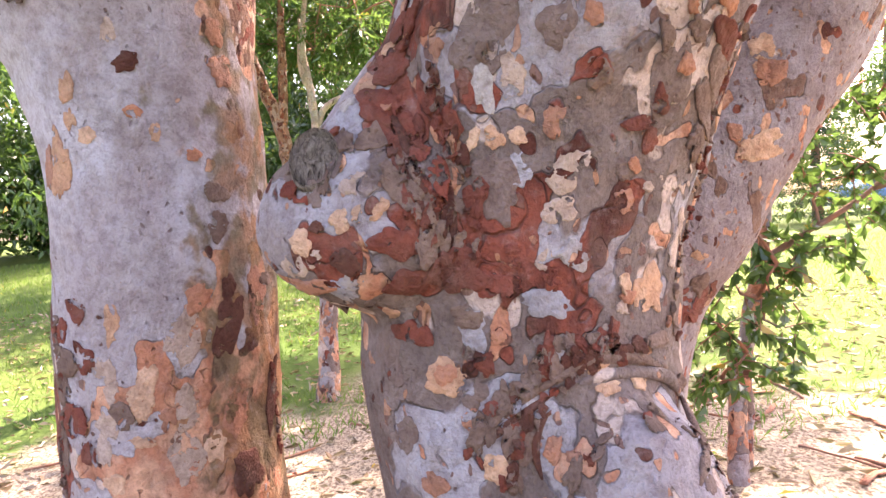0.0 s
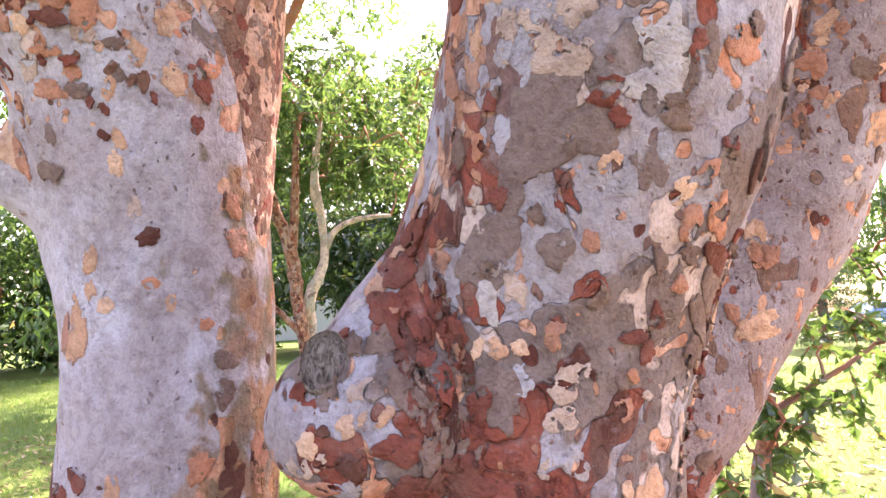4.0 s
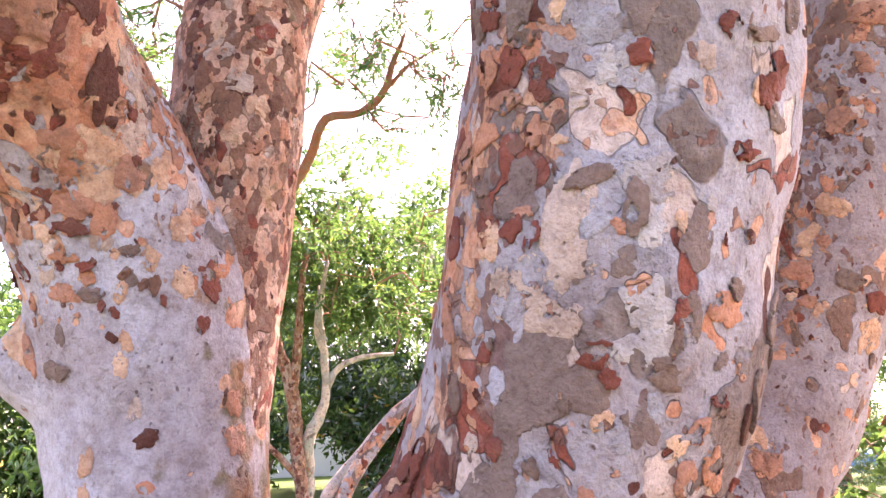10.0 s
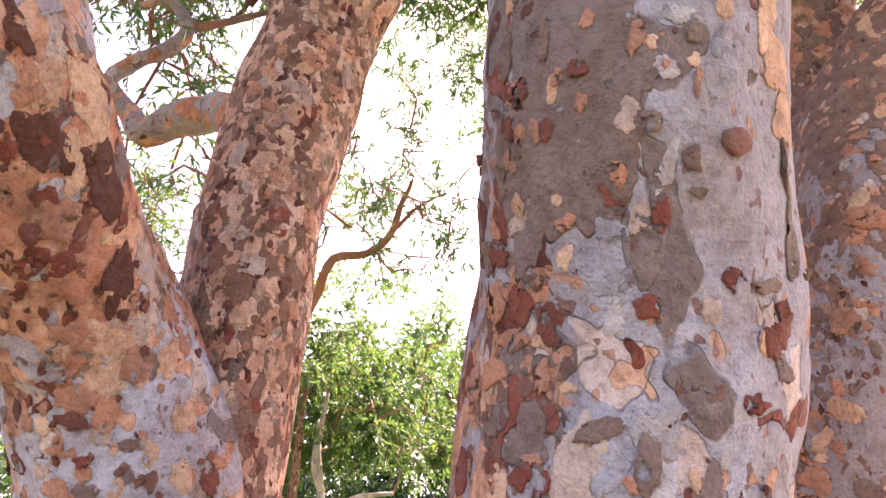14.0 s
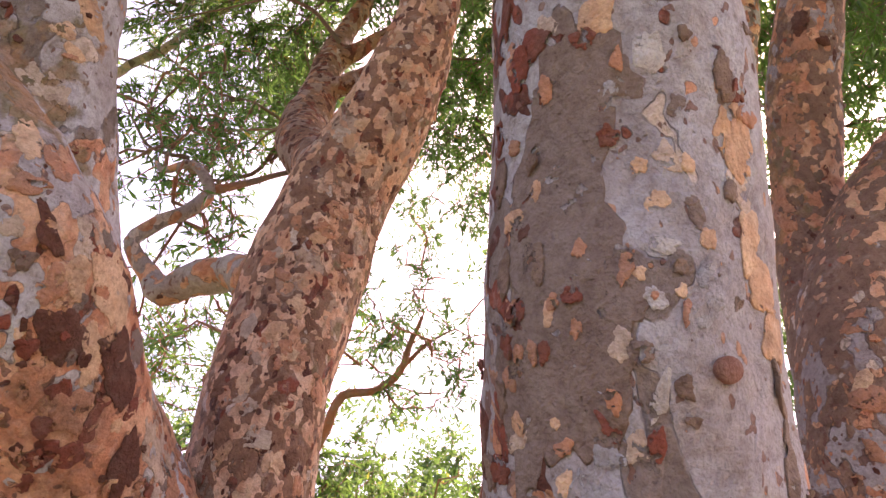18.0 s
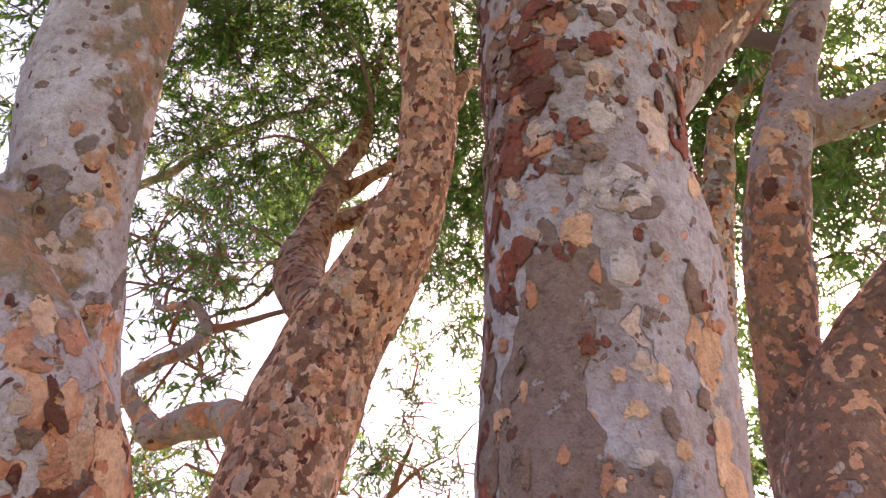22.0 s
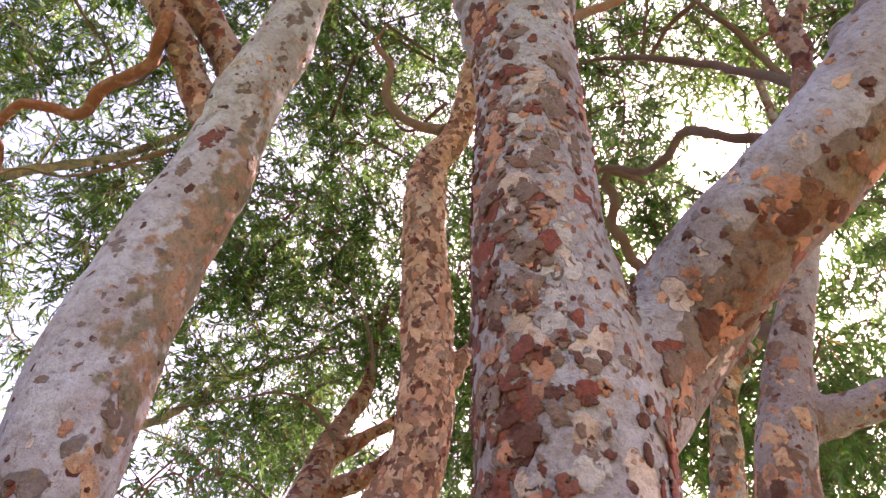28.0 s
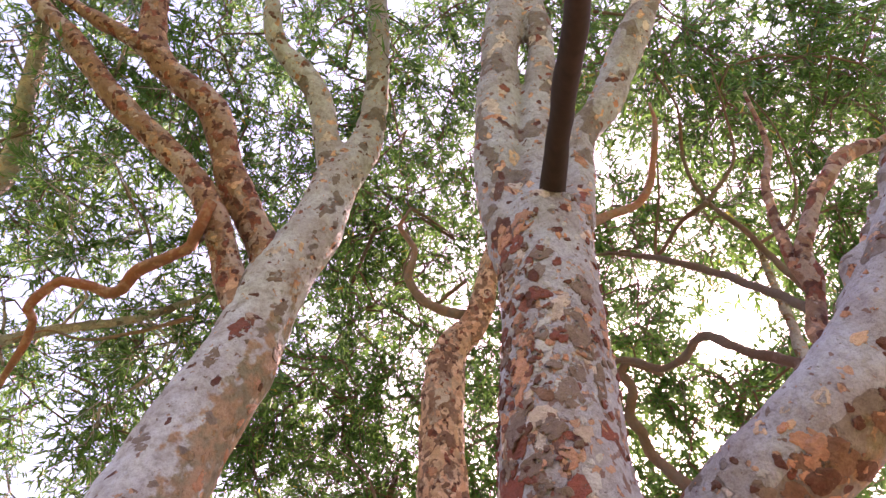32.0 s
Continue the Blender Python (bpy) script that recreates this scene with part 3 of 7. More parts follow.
tagged(part("ground", ground_mesh(), grass), "park lawn, bare with leaf litter under the trees", "lawn", kind="structure")

# ---------- the central tree ----------
tree_c = thing("smooth_barked_gum_tree", (0.17, 1.45, 0), "large gum tree with mottled grey and rust flaking bark", "tree")
C_TRUNK = [(0.18, 1.47, -0.3, 0.42), (0.17, 1.46, 0.1, 0.36), (0.165, 1.44, 0.71, 0.315), (0.145, 1.43, 0.95, 0.315), (0.16, 1.42, 1.27, 0.325),
           (0.215, 1.38, 1.5, 0.33), (0.26, 1.31, 1.66, 0.32), (0.318, 1.227, 1.847, 0.314), (0.362, 1.155, 2.044, 0.308), (0.405, 1.11, 2.25, 0.318),
           (0.415, 0.99, 2.49, 0.296), (0.428, 0.9, 2.7, 0.29), (0.45, 0.81, 2.99, 0.29), (0.46, 0.69, 3.25, 0.285), (0.46, 0.6, 3.48, 0.275),
           (0.45, 0.45, 3.8, 0.27), (0.425, 0.28, 4.2, 0.25), (0.43, 0.1, 4.65, 0.232), (0.445, -0.03, 4.95, 0.232), (0.455, -0.27, 5.47, 0.235), (0.45, -0.4, 5.72, 0.22)]
K_LIMB = [(0.5, 0.55, 3.6, 0.2), (0.68, 0.47, 3.87, 0.2), (0.87, 0.36, 4.08, 0.19), (0.98, 0.2, 4.14, 0.19), (1.1, 0.035, 4.18, 0.178), (1.24, -0.12, 4.23, 0.182),
          (1.45, -0.32, 4.4, 0.17), (1.65, -0.5, 4.65, 0.16), (1.9, -0.75, 5.0, 0.15)]
C_LEFT = [(0.34, -0.25, 5.45, 0.14), (0.23, -0.52, 6.0, 0.134), (0.231, -0.91, 6.59, 0.134), (0.245, -1.27, 7.1, 0.134), (0.28, -1.6, 7.56, 0.13), (0.3, -2.2, 8.4, 0.11), (0.2, -2.9, 9.6, 0.07)]
C_MID = [(0.45, -0.35, 5.5, 0.15), (0.44, -0.61, 6.08, 0.115), (0.47, -0.92, 6.58, 0.104), (0.52, -1.28, 7.07, 0.1), (0.49, -1.6, 7.55, 0.09), (0.4, -2.1, 8.5, 0.07), (0.2, -2.4, 9.6, 0.04)]
C_RIGHT = [(0.55, -0.3, 5.45, 0.13), (0.66, -0.55, 5.95, 0.1), (0.73, -0.81, 6.33, 0.085), (0.87, -0.99, 6.52, 0.1), (1.01, -1.29, 6.79, 0.104), (1.16, -1.6, 7.04, 0.1), (1.5, -2.2, 7.7, 0.08), (2.0, -2.8, 8.7, 0.05)]
C_KNOB = [(0.18, 1.42, 1.3, 0.2), (-0.02, 1.3, 1.31, 0.19), (-0.17, 1.26, 1.31, 0.165), (-0.25, 1.25, 1.29, 0.125), (-0.31, 1.25, 1.26, 0.06)]
C_SHOULDER = [(0.16, 1.36, 1.8, 0.13), (0.05, 1.33, 1.62, 0.125), (-0.05, 1.3, 1.5, 0.115), (-0.13, 1.27, 1.41, 0.11), (-0.19, 1.26, 1.33, 0.1)]
C_BURL = [(0.3, 1.36, 0.3, 0.2), (0.31, 1.24, 0.62, 0.185), (0.295, 1.19, 0.8, 0.17), (0.28, 1.19, 0.9, 0.14), (0.27, 1.21, 0.98, 0.07)]
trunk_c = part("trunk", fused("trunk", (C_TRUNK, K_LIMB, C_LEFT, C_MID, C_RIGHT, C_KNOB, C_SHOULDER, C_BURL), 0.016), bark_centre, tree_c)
SNAG = [(0.485, -0.5, 5.66, 0.07), (0.475, -0.72, 5.6, 0.062), (0.47, -0.89, 5.515, 0.058), (0.467, -1.15, 5.37, 0.06), (0.462, -1.42, 5.21, 0.055), (0.45, -1.7, 5.0, 0.05)]
dead_wood = Graph("dead_wood")
dead = dead_wood.done(dead_wood.mix(dead_wood.noise(dead_wood.stretch(dead_wood.coords(), (1, 1, 4)), 14, 4.0), (0.012, 0.007, 0.005), (0.05, 0.024, 0.016)), 0.9)
part("dead_branch", tube(bmesh.new(), SNAG, 14, 0.05, 0.1), dead, tree_c, "dark dead broken branch")
for k in range(7):
    a = 0.9 * k
    root = Vector((0.485 + 0.055 * math.cos(a), -0.52, 5.65 + 0.05 * math.sin(a)))
    tip = root + Vector((0.03 * math.cos(a), -0.03, -0.03 - 0.03 * (k % 3)))
    part("splinter", tube(bmesh.new(), [(*root, 0.016), (*root.lerp(tip, 0.5), 0.012), (*tip, 0.003)], 6, 0.02, 0.3), PLATE["br"], tree_c, "torn brown splinter")

# ---------- the forked tree ----------
tree_l = thing("smooth_barked_gum_tree", (-0.83, 2.03, 0), "forked gum tree with lavender-grey and orange bark", "tree")
L_TRUNK = [(-0.85, 2.03, -0.3, 0.4), (-0.84, 2.02, 0.1, 0.34), (-0.83, 2.02, 0.53, 0.315), (-0.823, 2.018, 0.837, 0.304), (-0.808, 2.018, 1.171, 0.299), (-0.805, 2.01, 1.5, 0.297),
           (-0.83, 2.01, 1.75, 0.315), (-0.85, 1.97, 2.0, 0.33), (-0.88, 1.9, 2.25, 0.33), (-0.97, 1.75, 2.5, 0.28)]
T_LIMB = [(-0.88, 1.9, 2.25, 0.31), (-1.0, 1.68, 2.6, 0.27), (-1.12, 1.48, 2.9, 0.25), (-1.2, 1.3, 3.25, 0.24), (-1.23, 1.15, 3.6, 0.222), (-1.265, 1.01, 4.05, 0.225), (-1.3, 0.9, 4.45, 0.232),
          (-1.315, 0.82, 4.8, 0.23), (-1.29, 0.7, 5.28, 0.24), (-1.22, 0.56, 5.75, 0.23), (-1.2, 0.45, 6.1, 0.215), (-1.12, 0.2, 6.5, 0.21), (-1.005, 0.0, 6.92, 0.19), (-0.945, -0.26, 7.45, 0.18),
          (-0.79, -0.57, 8.03, 0.14), (-0.77, -1.03, 8.55, 0.11), (-0.855, -1.8, 9.2, 0.1), (-1.0, -2.6, 10.2, 0.06)]
T_ONE = [(-1.15, 0.38, 5.95, 0.1), (-1.38, 0.25, 6.33, 0.1), (-1.65, -0.18, 6.72, 0.095), (-1.94, -0.44, 6.98, 0.085), (-2.47, -0.84, 7.2, 0.082), (-3.0, -1.34, 7.5, 0.08), (-4.0, -2.0, 8.2, 0.05)]
T_TWO = [(-1.1, 0.25, 6.35, 0.13), (-1.31, 0.0, 6.69, 0.11), (-1.59, -0.36, 6.99, 0.112), (-1.82, -0.81, 7.28, 0.115), (-2.3, -1.17, 7.5, 0.1), (-2.44, -1.6, 7.88, 0.1), (-2.6, -2.4, 8.8, 0.06)]
T_TWO_B = [(-2.2, -1.1, 7.45, 0.08), (-2.4, -1.25, 7.47, 0.07), (-2.93, -1.5, 7.64, 0.05), (-3.6, -1.8, 8.1, 0.03)]
T_THREE = [(-0.96, -0.25, 7.4, 0.12), (-1.06, -0.55, 7.77, 0.11), (-1.25, -0.96, 8.17, 0.105), (-1.64, -1.35, 8.48, 0.088), (-1.76, -1.73, 8.74, 0.08), (-1.9, -2.4, 9.6, 0.05)]
M_LIMB = [(-0.72, 2.0, 1.7, 0.2), (-0.68, 2.0, 2.2, 0.21), (-0.64, 1.97, 2.6, 0.215), (-0.615, 1.96, 2.98, 0.225), (-0.56, 1.965, 3.4, 0.238), (-0.505, 1.96, 3.69, 0.242), (-0.41, 1.935, 3.99, 0.235), (-0.25, 1.83, 4.24, 0.21),
          (-0.1, 1.69, 4.5, 0.185), (0.0, 1.55, 4.77, 0.145), (0.021, 1.42, 5.085, 0.143), (0.025, 1.29, 5.44, 0.148), (0.0, 1.1, 5.85, 0.143), (-0.02, 0.89, 6.3, 0.136), (0.0, 0.73, 6.64, 0.125),
          (0.15, 0.59, 6.85, 0.1), (0.24, 0.41, 7.11, 0.085), (0.35, 0.0, 7.8, 0.07), (0.4, -0.5, 8.8, 0.04)]
L_SIDE = [(-1.0, 1.65, 2.55, 0.26), (-1.03, 1.3, 2.82, 0.25), (-1.08, 1.03, 3.08, 0.23), (-1.3, 0.93, 3.42, 0.2), (-1.48, 0.9, 3.66, 0.19), (-1.62, 0.86, 3.82, 0.18), (-2.2, 0.6, 4.4, 0.15), (-3.2, 0.2, 5.6, 0.1)]
L_STUB = [(-0.95, 1.95, 1.85, 0.16), (-1.15, 1.85, 1.97, 0.12), (-1.22, 1.8, 2.03, 0.08)]
HOOK = [(-0.7, 2.0, 3.6, 0.12), (-0.92, 2.18, 3.74, 0.09), (-1.08, 2.2, 3.77, 0.085), (-1.24, 2.235, 3.71, 0.065), (-1.345, 2.24, 3.82, 0.046), (-1.416, 2.17, 3.95, 0.036), (-1.337, 2.19, 4.075, 0.036),
        (-1.21, 2.23, 4.19, 0.037), (-1.14, 2.23, 4.31, 0.032), (-1.24, 2.185, 4.457, 0.022), (-1.4, 2.23, 4.47, 0.018), (-1.5, 2.3, 4.6, 0.01)]
trunk_l = part("trunk", fused("trunk", (L_TRUNK, T_LIMB, T_THREE, L_SIDE, L_STUB), 0.018), bark_left, tree_l)
part("limb", fused("limb", (T_ONE, T_TWO, T_TWO_B), 0.016), bark_limb, tree_l, "red-orange forked limb")
limb_m = part("limb", fused("limb", (M_LIMB,), 0.018), bark_mottled, tree_l, "orange-brown mottled limb")
part("branch", tube(bmesh.new(), HOOK, 16, 0.04, 0.2), bark_hook, tree_l)
SNAKE = [(-1.6, -0.25, 6.6, 0.04), (-1.64, -0.12, 6.51, 0.038), (-1.76, 0.064, 6.51, 0.04), (-2.045, 0.2, 6.457, 0.042), (-2.196, 0.358, 6.448, 0.04), (-2.52, 0.283, 6.41, 0.033), (-2.73, 0.45, 6.34, 0.03),
         (-2.74, 0.56, 6.42, 0.027), (-2.86, 0.84, 6.345, 0.025), (-3.1, 1.2, 6.3, 0.012)]
part("branch", tube(bmesh.new(), SNAKE, 12, 0.05, 0.3), bark_rust, tree_l, "twisting orange branch")
KNEE = [(-0.42, 1.95, 4.1, 0.13), (-0.6, 2.2, 4.45, 0.14), (-0.78, 2.5, 4.9, 0.155), (-0.84, 2.7, 5.3, 0.15), (-0.82, 2.8, 5.65, 0.135), (-0.79, 3.0, 6.44, 0.105), (-0.7, 3.1, 6.95, 0.075), (-0.6, 3.2, 7.5, 0.07), (-0.6, 3.3, 8.45, 0.05), (-0.5, 3.2, 9.3, 0.03)]
part("branch", fused("branch", (KNEE, [(-0.8, 2.95, 6.2, 0.07), (-0.57, 3.0, 6.5, 0.065), (-0.34, 3.0, 6.7, 0.055), (0.1, 3.0, 7.1, 0.04)], [(-0.82, 2.8, 5.75, 0.07), (-0.5, 2.75, 5.8, 0.07), (-0.2, 2.5, 5.8, 0.06)]), 0.018), bark_limb, tree_l, "bent orange-brown branch with a swollen knee")
ARM = [(0.1, 0.55, 6.93, 0.045), (-0.17, 0.53, 7.07, 0.033), (-0.34, 0.37, 7.2, 0.035), (-0.3, 0.2, 7.36, 0.026), (-0.45, 0.1, 7.7, 0.02), (-0.4, 0.0, 8.1, 0.01)]
part("branch", tube(bmesh.new(), ARM, 10, 0.06, 0.3), bark_branch, tree_l)

# ---------- the leaning tree behind ----------
tree_r = thing("smooth_barked_gum_tree", (0.45, 2.05, 0), "leaning gum tree with smooth brown-lavender bark", "tree")
R_TRUNK = [(0.2, 2.1, -0.3, 0.35), (0.35, 2.08, 0.4, 0.28), (0.5, 2.04, 1.0, 0.24), (0.657, 1.99, 1.29, 0.235), (0.8, 1.95, 1.518, 0.233), (0.96, 1.92, 1.75, 0.228), (1.1, 1.8, 2.1, 0.225), (1.25, 1.68, 2.55, 0.21), (1.36, 1.62, 2.95, 0.2),
           (1.47, 1.625, 3.22, 0.195), (1.6, 1.61, 3.43, 0.2), (1.83, 1.51, 3.68, 0.2), (2.2, 1.3, 4.0, 0.19), (2.9, 0.9, 4.7, 0.15), (3.8, 0.4, 5.8, 0.1)]
R_STEM = [(1.3, 1.75, 2.8, 0.13), (1.42, 1.84, 3.3, 0.12), (1.49, 1.85, 3.6, 0.13), (1.585, 1.725, 4.08, 0.147), (1.63, 1.6, 4.36, 0.145), (1.72, 1.4, 4.73, 0.14), (1.835, 1.33, 4.99, 0.131), (1.97, 1.2, 5.33, 0.11), (2.3, 0.94, 6.0, 0.085), (2.5, 0.7, 6.8, 0.06), (2.6, 0.2, 8.0, 0.03)]
R_BRANCH = [(1.8, 1.4, 4.8, 0.1), (1.95, 1.37, 4.87, 0.1), (2.09, 1.29, 4.85, 0.088), (2.27, 1.19, 4.86, 0.08), (2.8, 0.9, 5.0, 0.07), (3.6, 0.6, 5.6, 0.04)]
trunk_r = part("trunk", fused("trunk", (R_TRUNK, R_STEM, R_BRANCH), 0.02), bark_right, tree_r)

# ---------- trees further back ----------
tree_b = thing("gum_tree", (0.75, 3.1, 0), "thin upright gum tree with brown mottled bark", "tree")
B_TRUNK = [(0.75, 3.1, -0.2, 0.17), (1.1, 3.05, 1.8, 0.14), (1.5, 2.95, 3.6, 0.13), (1.915, 2.8, 5.14, 0.12), (2.05, 2.58, 5.75, 0.12), (2.27, 2.4, 6.47, 0.092), (2.68, 2.17, 6.94, 0.063), (3.2, 1.8, 7.8, 0.03)]
part("trunk", tube(bmesh.new(), B_TRUNK, 18, 0.08, 0.12), bark_far, tree_b)
tree_g = thing("gum_tree", (-0.9, 4.95, 0), "small gum tree with a thin orange trunk on the lawn", "tree")
G_TRUNK = [(-0.9, 4.95, -0.1, 0.12), (-0.905, 4.953, 0.05, 0.092), (-0.886, 5.057, 0.48, 0.074), (-0.84, 5.04, 1.0, 0.06), (-0.79, 5.03, 1.28, 0.055), (-0.634, 5.02, 1.62, 0.06), (-0.363, 5.03, 1.98, 0.058), (0.0, 5.05, 2.3, 0.05), (0.5, 5.1, 3.0, 0.04), (0.8, 5.2, 4.0, 0.02)]
part("trunk", tube(bmesh.new(), G_TRUNK, 14, 0.06, 0.1), bark_far, tree_g)


# ---------- branches ----------
def branch(tree, rows, material=bark_branch, segs=12, label=""):
    return part("branch", tube(bmesh.new(), rows, segs, 0.05, 0.3), material, tree, label)


branch(tree_c, [(1.36, -0.1, 4.3, 0.1), (1.5, -0.15, 4.62, 0.095), (1.618, -0.218, 4.829, 0.085), (1.83, -0.4, 5.23, 0.07), (2.09, -0.6, 5.59, 0.06), (2.5, -0.9, 6.3, 0.04), (3.0, -1.2, 7.2, 0.02)], bark_centre, 14)
branch(tree_c, [(1.4, -0.08, 4.4, 0.06), (1.52, -0.12, 4.8, 0.05), (1.55, -0.15, 4.97, 0.046), (1.62, -0.29, 5.21, 0.04), (1.66, -0.45, 5.45, 0.04), (1.97, -0.73, 5.9, 0.042), (2.31, -0.85, 6.18, 0.04), (3.0, -0.9, 6.7, 0.025)], bark_limb)
branch(tree_c, [(1.6, -0.25, 5.15, 0.035), (1.6, -0.4, 5.5, 0.028), (1.66, -0.62, 5.95, 0.024), (1.82, -0.8, 6.35, 0.02), (1.85, -1.1, 6.9, 0.012)], bark_limb)
branch(tree_c, [(1.45, 0.0, 4.55, 0.04), (1.54, 0.04, 5.02, 0.028), (1.46, 0.15, 5.49, 0.025), (1.436, 0.253, 5.92, 0.028), (1.376, 0.595, 6.26, 0.024), (1.2, 0.735, 6.7, 0.02), (1.1, 1.0, 7.0, 0.01)], bark_dark)
branch(tree_c, [(1.55, -0.14, 4.95, 0.03), (1.598, -0.172, 5.18, 0.024), (1.534, -0.128, 5.774, 0.023), (1.354, -0.046, 6.476, 0.022), (1.17, 0.036, 6.93, 0.014), (1.0, 0.2, 7.5, 0.008)], bark_dark)
branch(tree_c, [(0.6, -0.25, 5.9, 0.045), (0.846, -0.3, 6.35, 0.03), (1.19, -0.42, 6.6, 0.026), (1.31, -0.8, 6.92, 0.018), (1.32, -1.0, 7.2, 0.01)])
branch(tree_r, [(1.97, 1.2, 5.33, 0.05), (1.8, 1.4, 5.9, 0.045), (1.47, 1.37, 6.44, 0.04), (1.36, 1.21, 6.56, 0.04), (1.27, 1.12, 6.62, 0.038), (1.29, 0.93, 6.70, 0.036), (1.21, 0.85, 6.75, 0.034), (1.25, 0.78, 6.77, 0.03), (1.36, 0.79, 6.73, 0.026), (1.49, 0.83, 6.68, 0.015)], bark_dark)
branch(tree_l, [(-1.14, 2.23, 4.31, 0.024), (-1.0, 2.3, 4.42, 0.02), (-0.75, 2.4, 4.6, 0.014), (-0.5, 2.5, 4.75, 0.007)])
branch(tree_l, [(0.05, 1.45, 5.1, 0.07), (0.14, 1.5, 5.3, 0.06), (0.25, 1.5, 5.56, 0.055), (0.45, 1.7, 5.9, 0.04), (0.8, 2.1, 6.6, 0.02)], bark_mottled)
branch(tree_c, [(2.41, 0.2, 6.68, 0.028), (2.29, 0.06, 6.94, 0.025), (2.09, -0.14, 7.23, 0.021), (1.89, -0.3, 7.5, 0.018), (1.77, -0.57, 7.72, 0.015), (1.73, -0.95, 7.91, 0.012), (1.57, -1.24, 8.11, 0.008)], bark_dark, 8)
branch(tree_c, [(1.83, -0.31, 7.25, 0.022), (1.7, -0.09, 7.42, 0.018), (1.6, 0.17, 7.56, 0.014), (1.63, -0.29, 7.79, 0.01), (1.6, -0.72, 7.99, 0.007)], bark_dark, 8)
branch(tree_c, [(2.25, -0.01, 7.26, 0.016), (2.5, -0.18, 7.34, 0.013), (2.57, -0.45, 7.51, 0.01), (2.48, -0.81, 7.74, 0.008), (2.31, -1.09, 7.98, 0.005)], bark_dark, 8)
branch(tree_c, [(1.9, -0.27, 7.44, 0.018), (2.1, -0.6, 7.56, 0.014), (2.05, -0.96, 7.75, 0.01), (1.96, -1.29, 7.94, 0.005)], bark_dark, 8)
branch(tree_l, [(-1.79, 0.08, 6.95, 0.016), (-2.12, 0.28, 6.93, 0.013), (-2.26, 0.04, 7.08, 0.01), (-2.44, -0.17, 7.19, 0.008), (-2.58, -0.38, 7.31, 0.005)], bark_dark, 8)
branch(tree_l, [(-2.29, 1.05, 7.93, 0.02), (-2.77, 1.18, 7.84, 0.017), (-3.18, 1.25, 7.77, 0.013), (-3.51, 1.18, 7.77, 0.01), (-3.83, 1.27, 7.71, 0.006)], bark_branch, 8)
branch(tree_l, [(0.11, 0.61, 8.01, 0.018), (-0.23, 0.89, 8.09, 0.015), (-0.45, 0.64, 8.29, 0.013), (-0.41, 0.43, 8.49, 0.01), (-0.58, 0.11, 8.69, 0.008), (-0.9, -0.02, 8.81, 0.005)], bark_dark, 8)
branch(tree_l, [(-0.87, 2.54, 5.27, 0.02), (-1.14, 2.86, 5.07, 0.015), (-1.42, 2.96, 5.07, 0.011), (-1.57, 3.12, 5.05, 0.006)], bark_dark, 8)
branch(tree_l, [(-1.06, 2.81, 5.08, 0.012), (-0.99, 2.84, 5.3, 0.01), (-1.1, 2.88, 5.45, 0.008), (-1.28, 3.03, 5.44, 0.006), (-1.4, 3.24, 5.4, 0.004)], bark_dark, 8)
branch(tree_l, [(-1.53, 2.68, 5.01, 0.014), (-1.79, 2.68, 5.11, 0.011), (-1.93, 2.62, 5.31, 0.007), (-2.04, 2.59, 5.5, 0.004)], bark_dark, 8)
branch(tree_l, [(-0.69, 2.74, 6.22, 0.018), (-0.88, 2.63, 6.45, 0.015), (-1.16, 2.6, 6.6, 0.012), (-1.54, 2.68, 6.61, 0.009), (-2.08, 2.74, 6.54, 0.005)], bark_dark, 8)
branch(tree_l, [(-0.42, 2.37, 6.53, 0.018), (-0.47, 2.19, 6.81, 0.014), (-0.61, 1.98, 7.08, 0.01), (-0.88, 1.87, 7.26, 0.005)], bark_dark, 8)
tree_p = thing("pale_gum_tree", (-7.5, 2.5, 0.2), "tall gum tree with smooth pale cream bark", "tree")
part("trunk", tube(bmesh.new(), [(-7.5, 2.5, -0.1, 0.3), (-6.6, 2.0, 4.0, 0.22), (-5.2, 0.9, 7.6, 0.16), (-4.45, 0.02, 8.75, 0.12), (-4.27, -0.68, 8.95, 0.09), (-4.1, -1.36, 9.06, 0.075), (-4.0, -1.7, 9.1, 0.07), (-3.8, -2.6, 9.6, 0.03)], 14, 0.15, 0.1), bark_pale, tree_p)
branch(tree_p, [(-5.9, 1.5, 6.2, 0.1), (-4.8, 1.45, 7.5, 0.06), (-4.226, 1.39, 7.87, 0.05), (-3.717, 1.355, 8.23, 0.047), (-3.1, 1.35, 8.69, 0.042), (-2.44, 1.19, 9.25, 0.028), (-1.9, 1.0, 9.8, 0.012)], bark_pale)
branch(tree_p, [(-6.3, 2.3, 5.0, 0.1), (-4.6, 4.2, 7.3, 0.07), (-3.2, 4.3, 8.17, 0.05), (-2.23, 4.04, 8.8, 0.048), (-1.15, 3.93, 9.26, 0.024), (-0.5, 3.9, 9.6, 0.01)], bark_pale)

# ---------- cut branch end on the central trunk ----------
end_wood = Graph("weathered_end_grain")
grain = end_wood.noise(end_wood.warp(end_wood.stretch(end_wood.coords(), (4.5, 4.5, 0.8)), 20, 0.05), 32, 6.0, 0.72)
end_tone = end_wood.mix(end_wood.step(grain, 0.35, 0.65), (0.13, 0.09, 0.07), (0.48, 0.39, 0.33))
end_tone = end_wood.mix(end_wood.step(grain, 0.42, 0.36), end_tone, (0.02, 0.015, 0.012))
end_grey = end_wood.done(end_tone, 0.95, grain, 0.03)


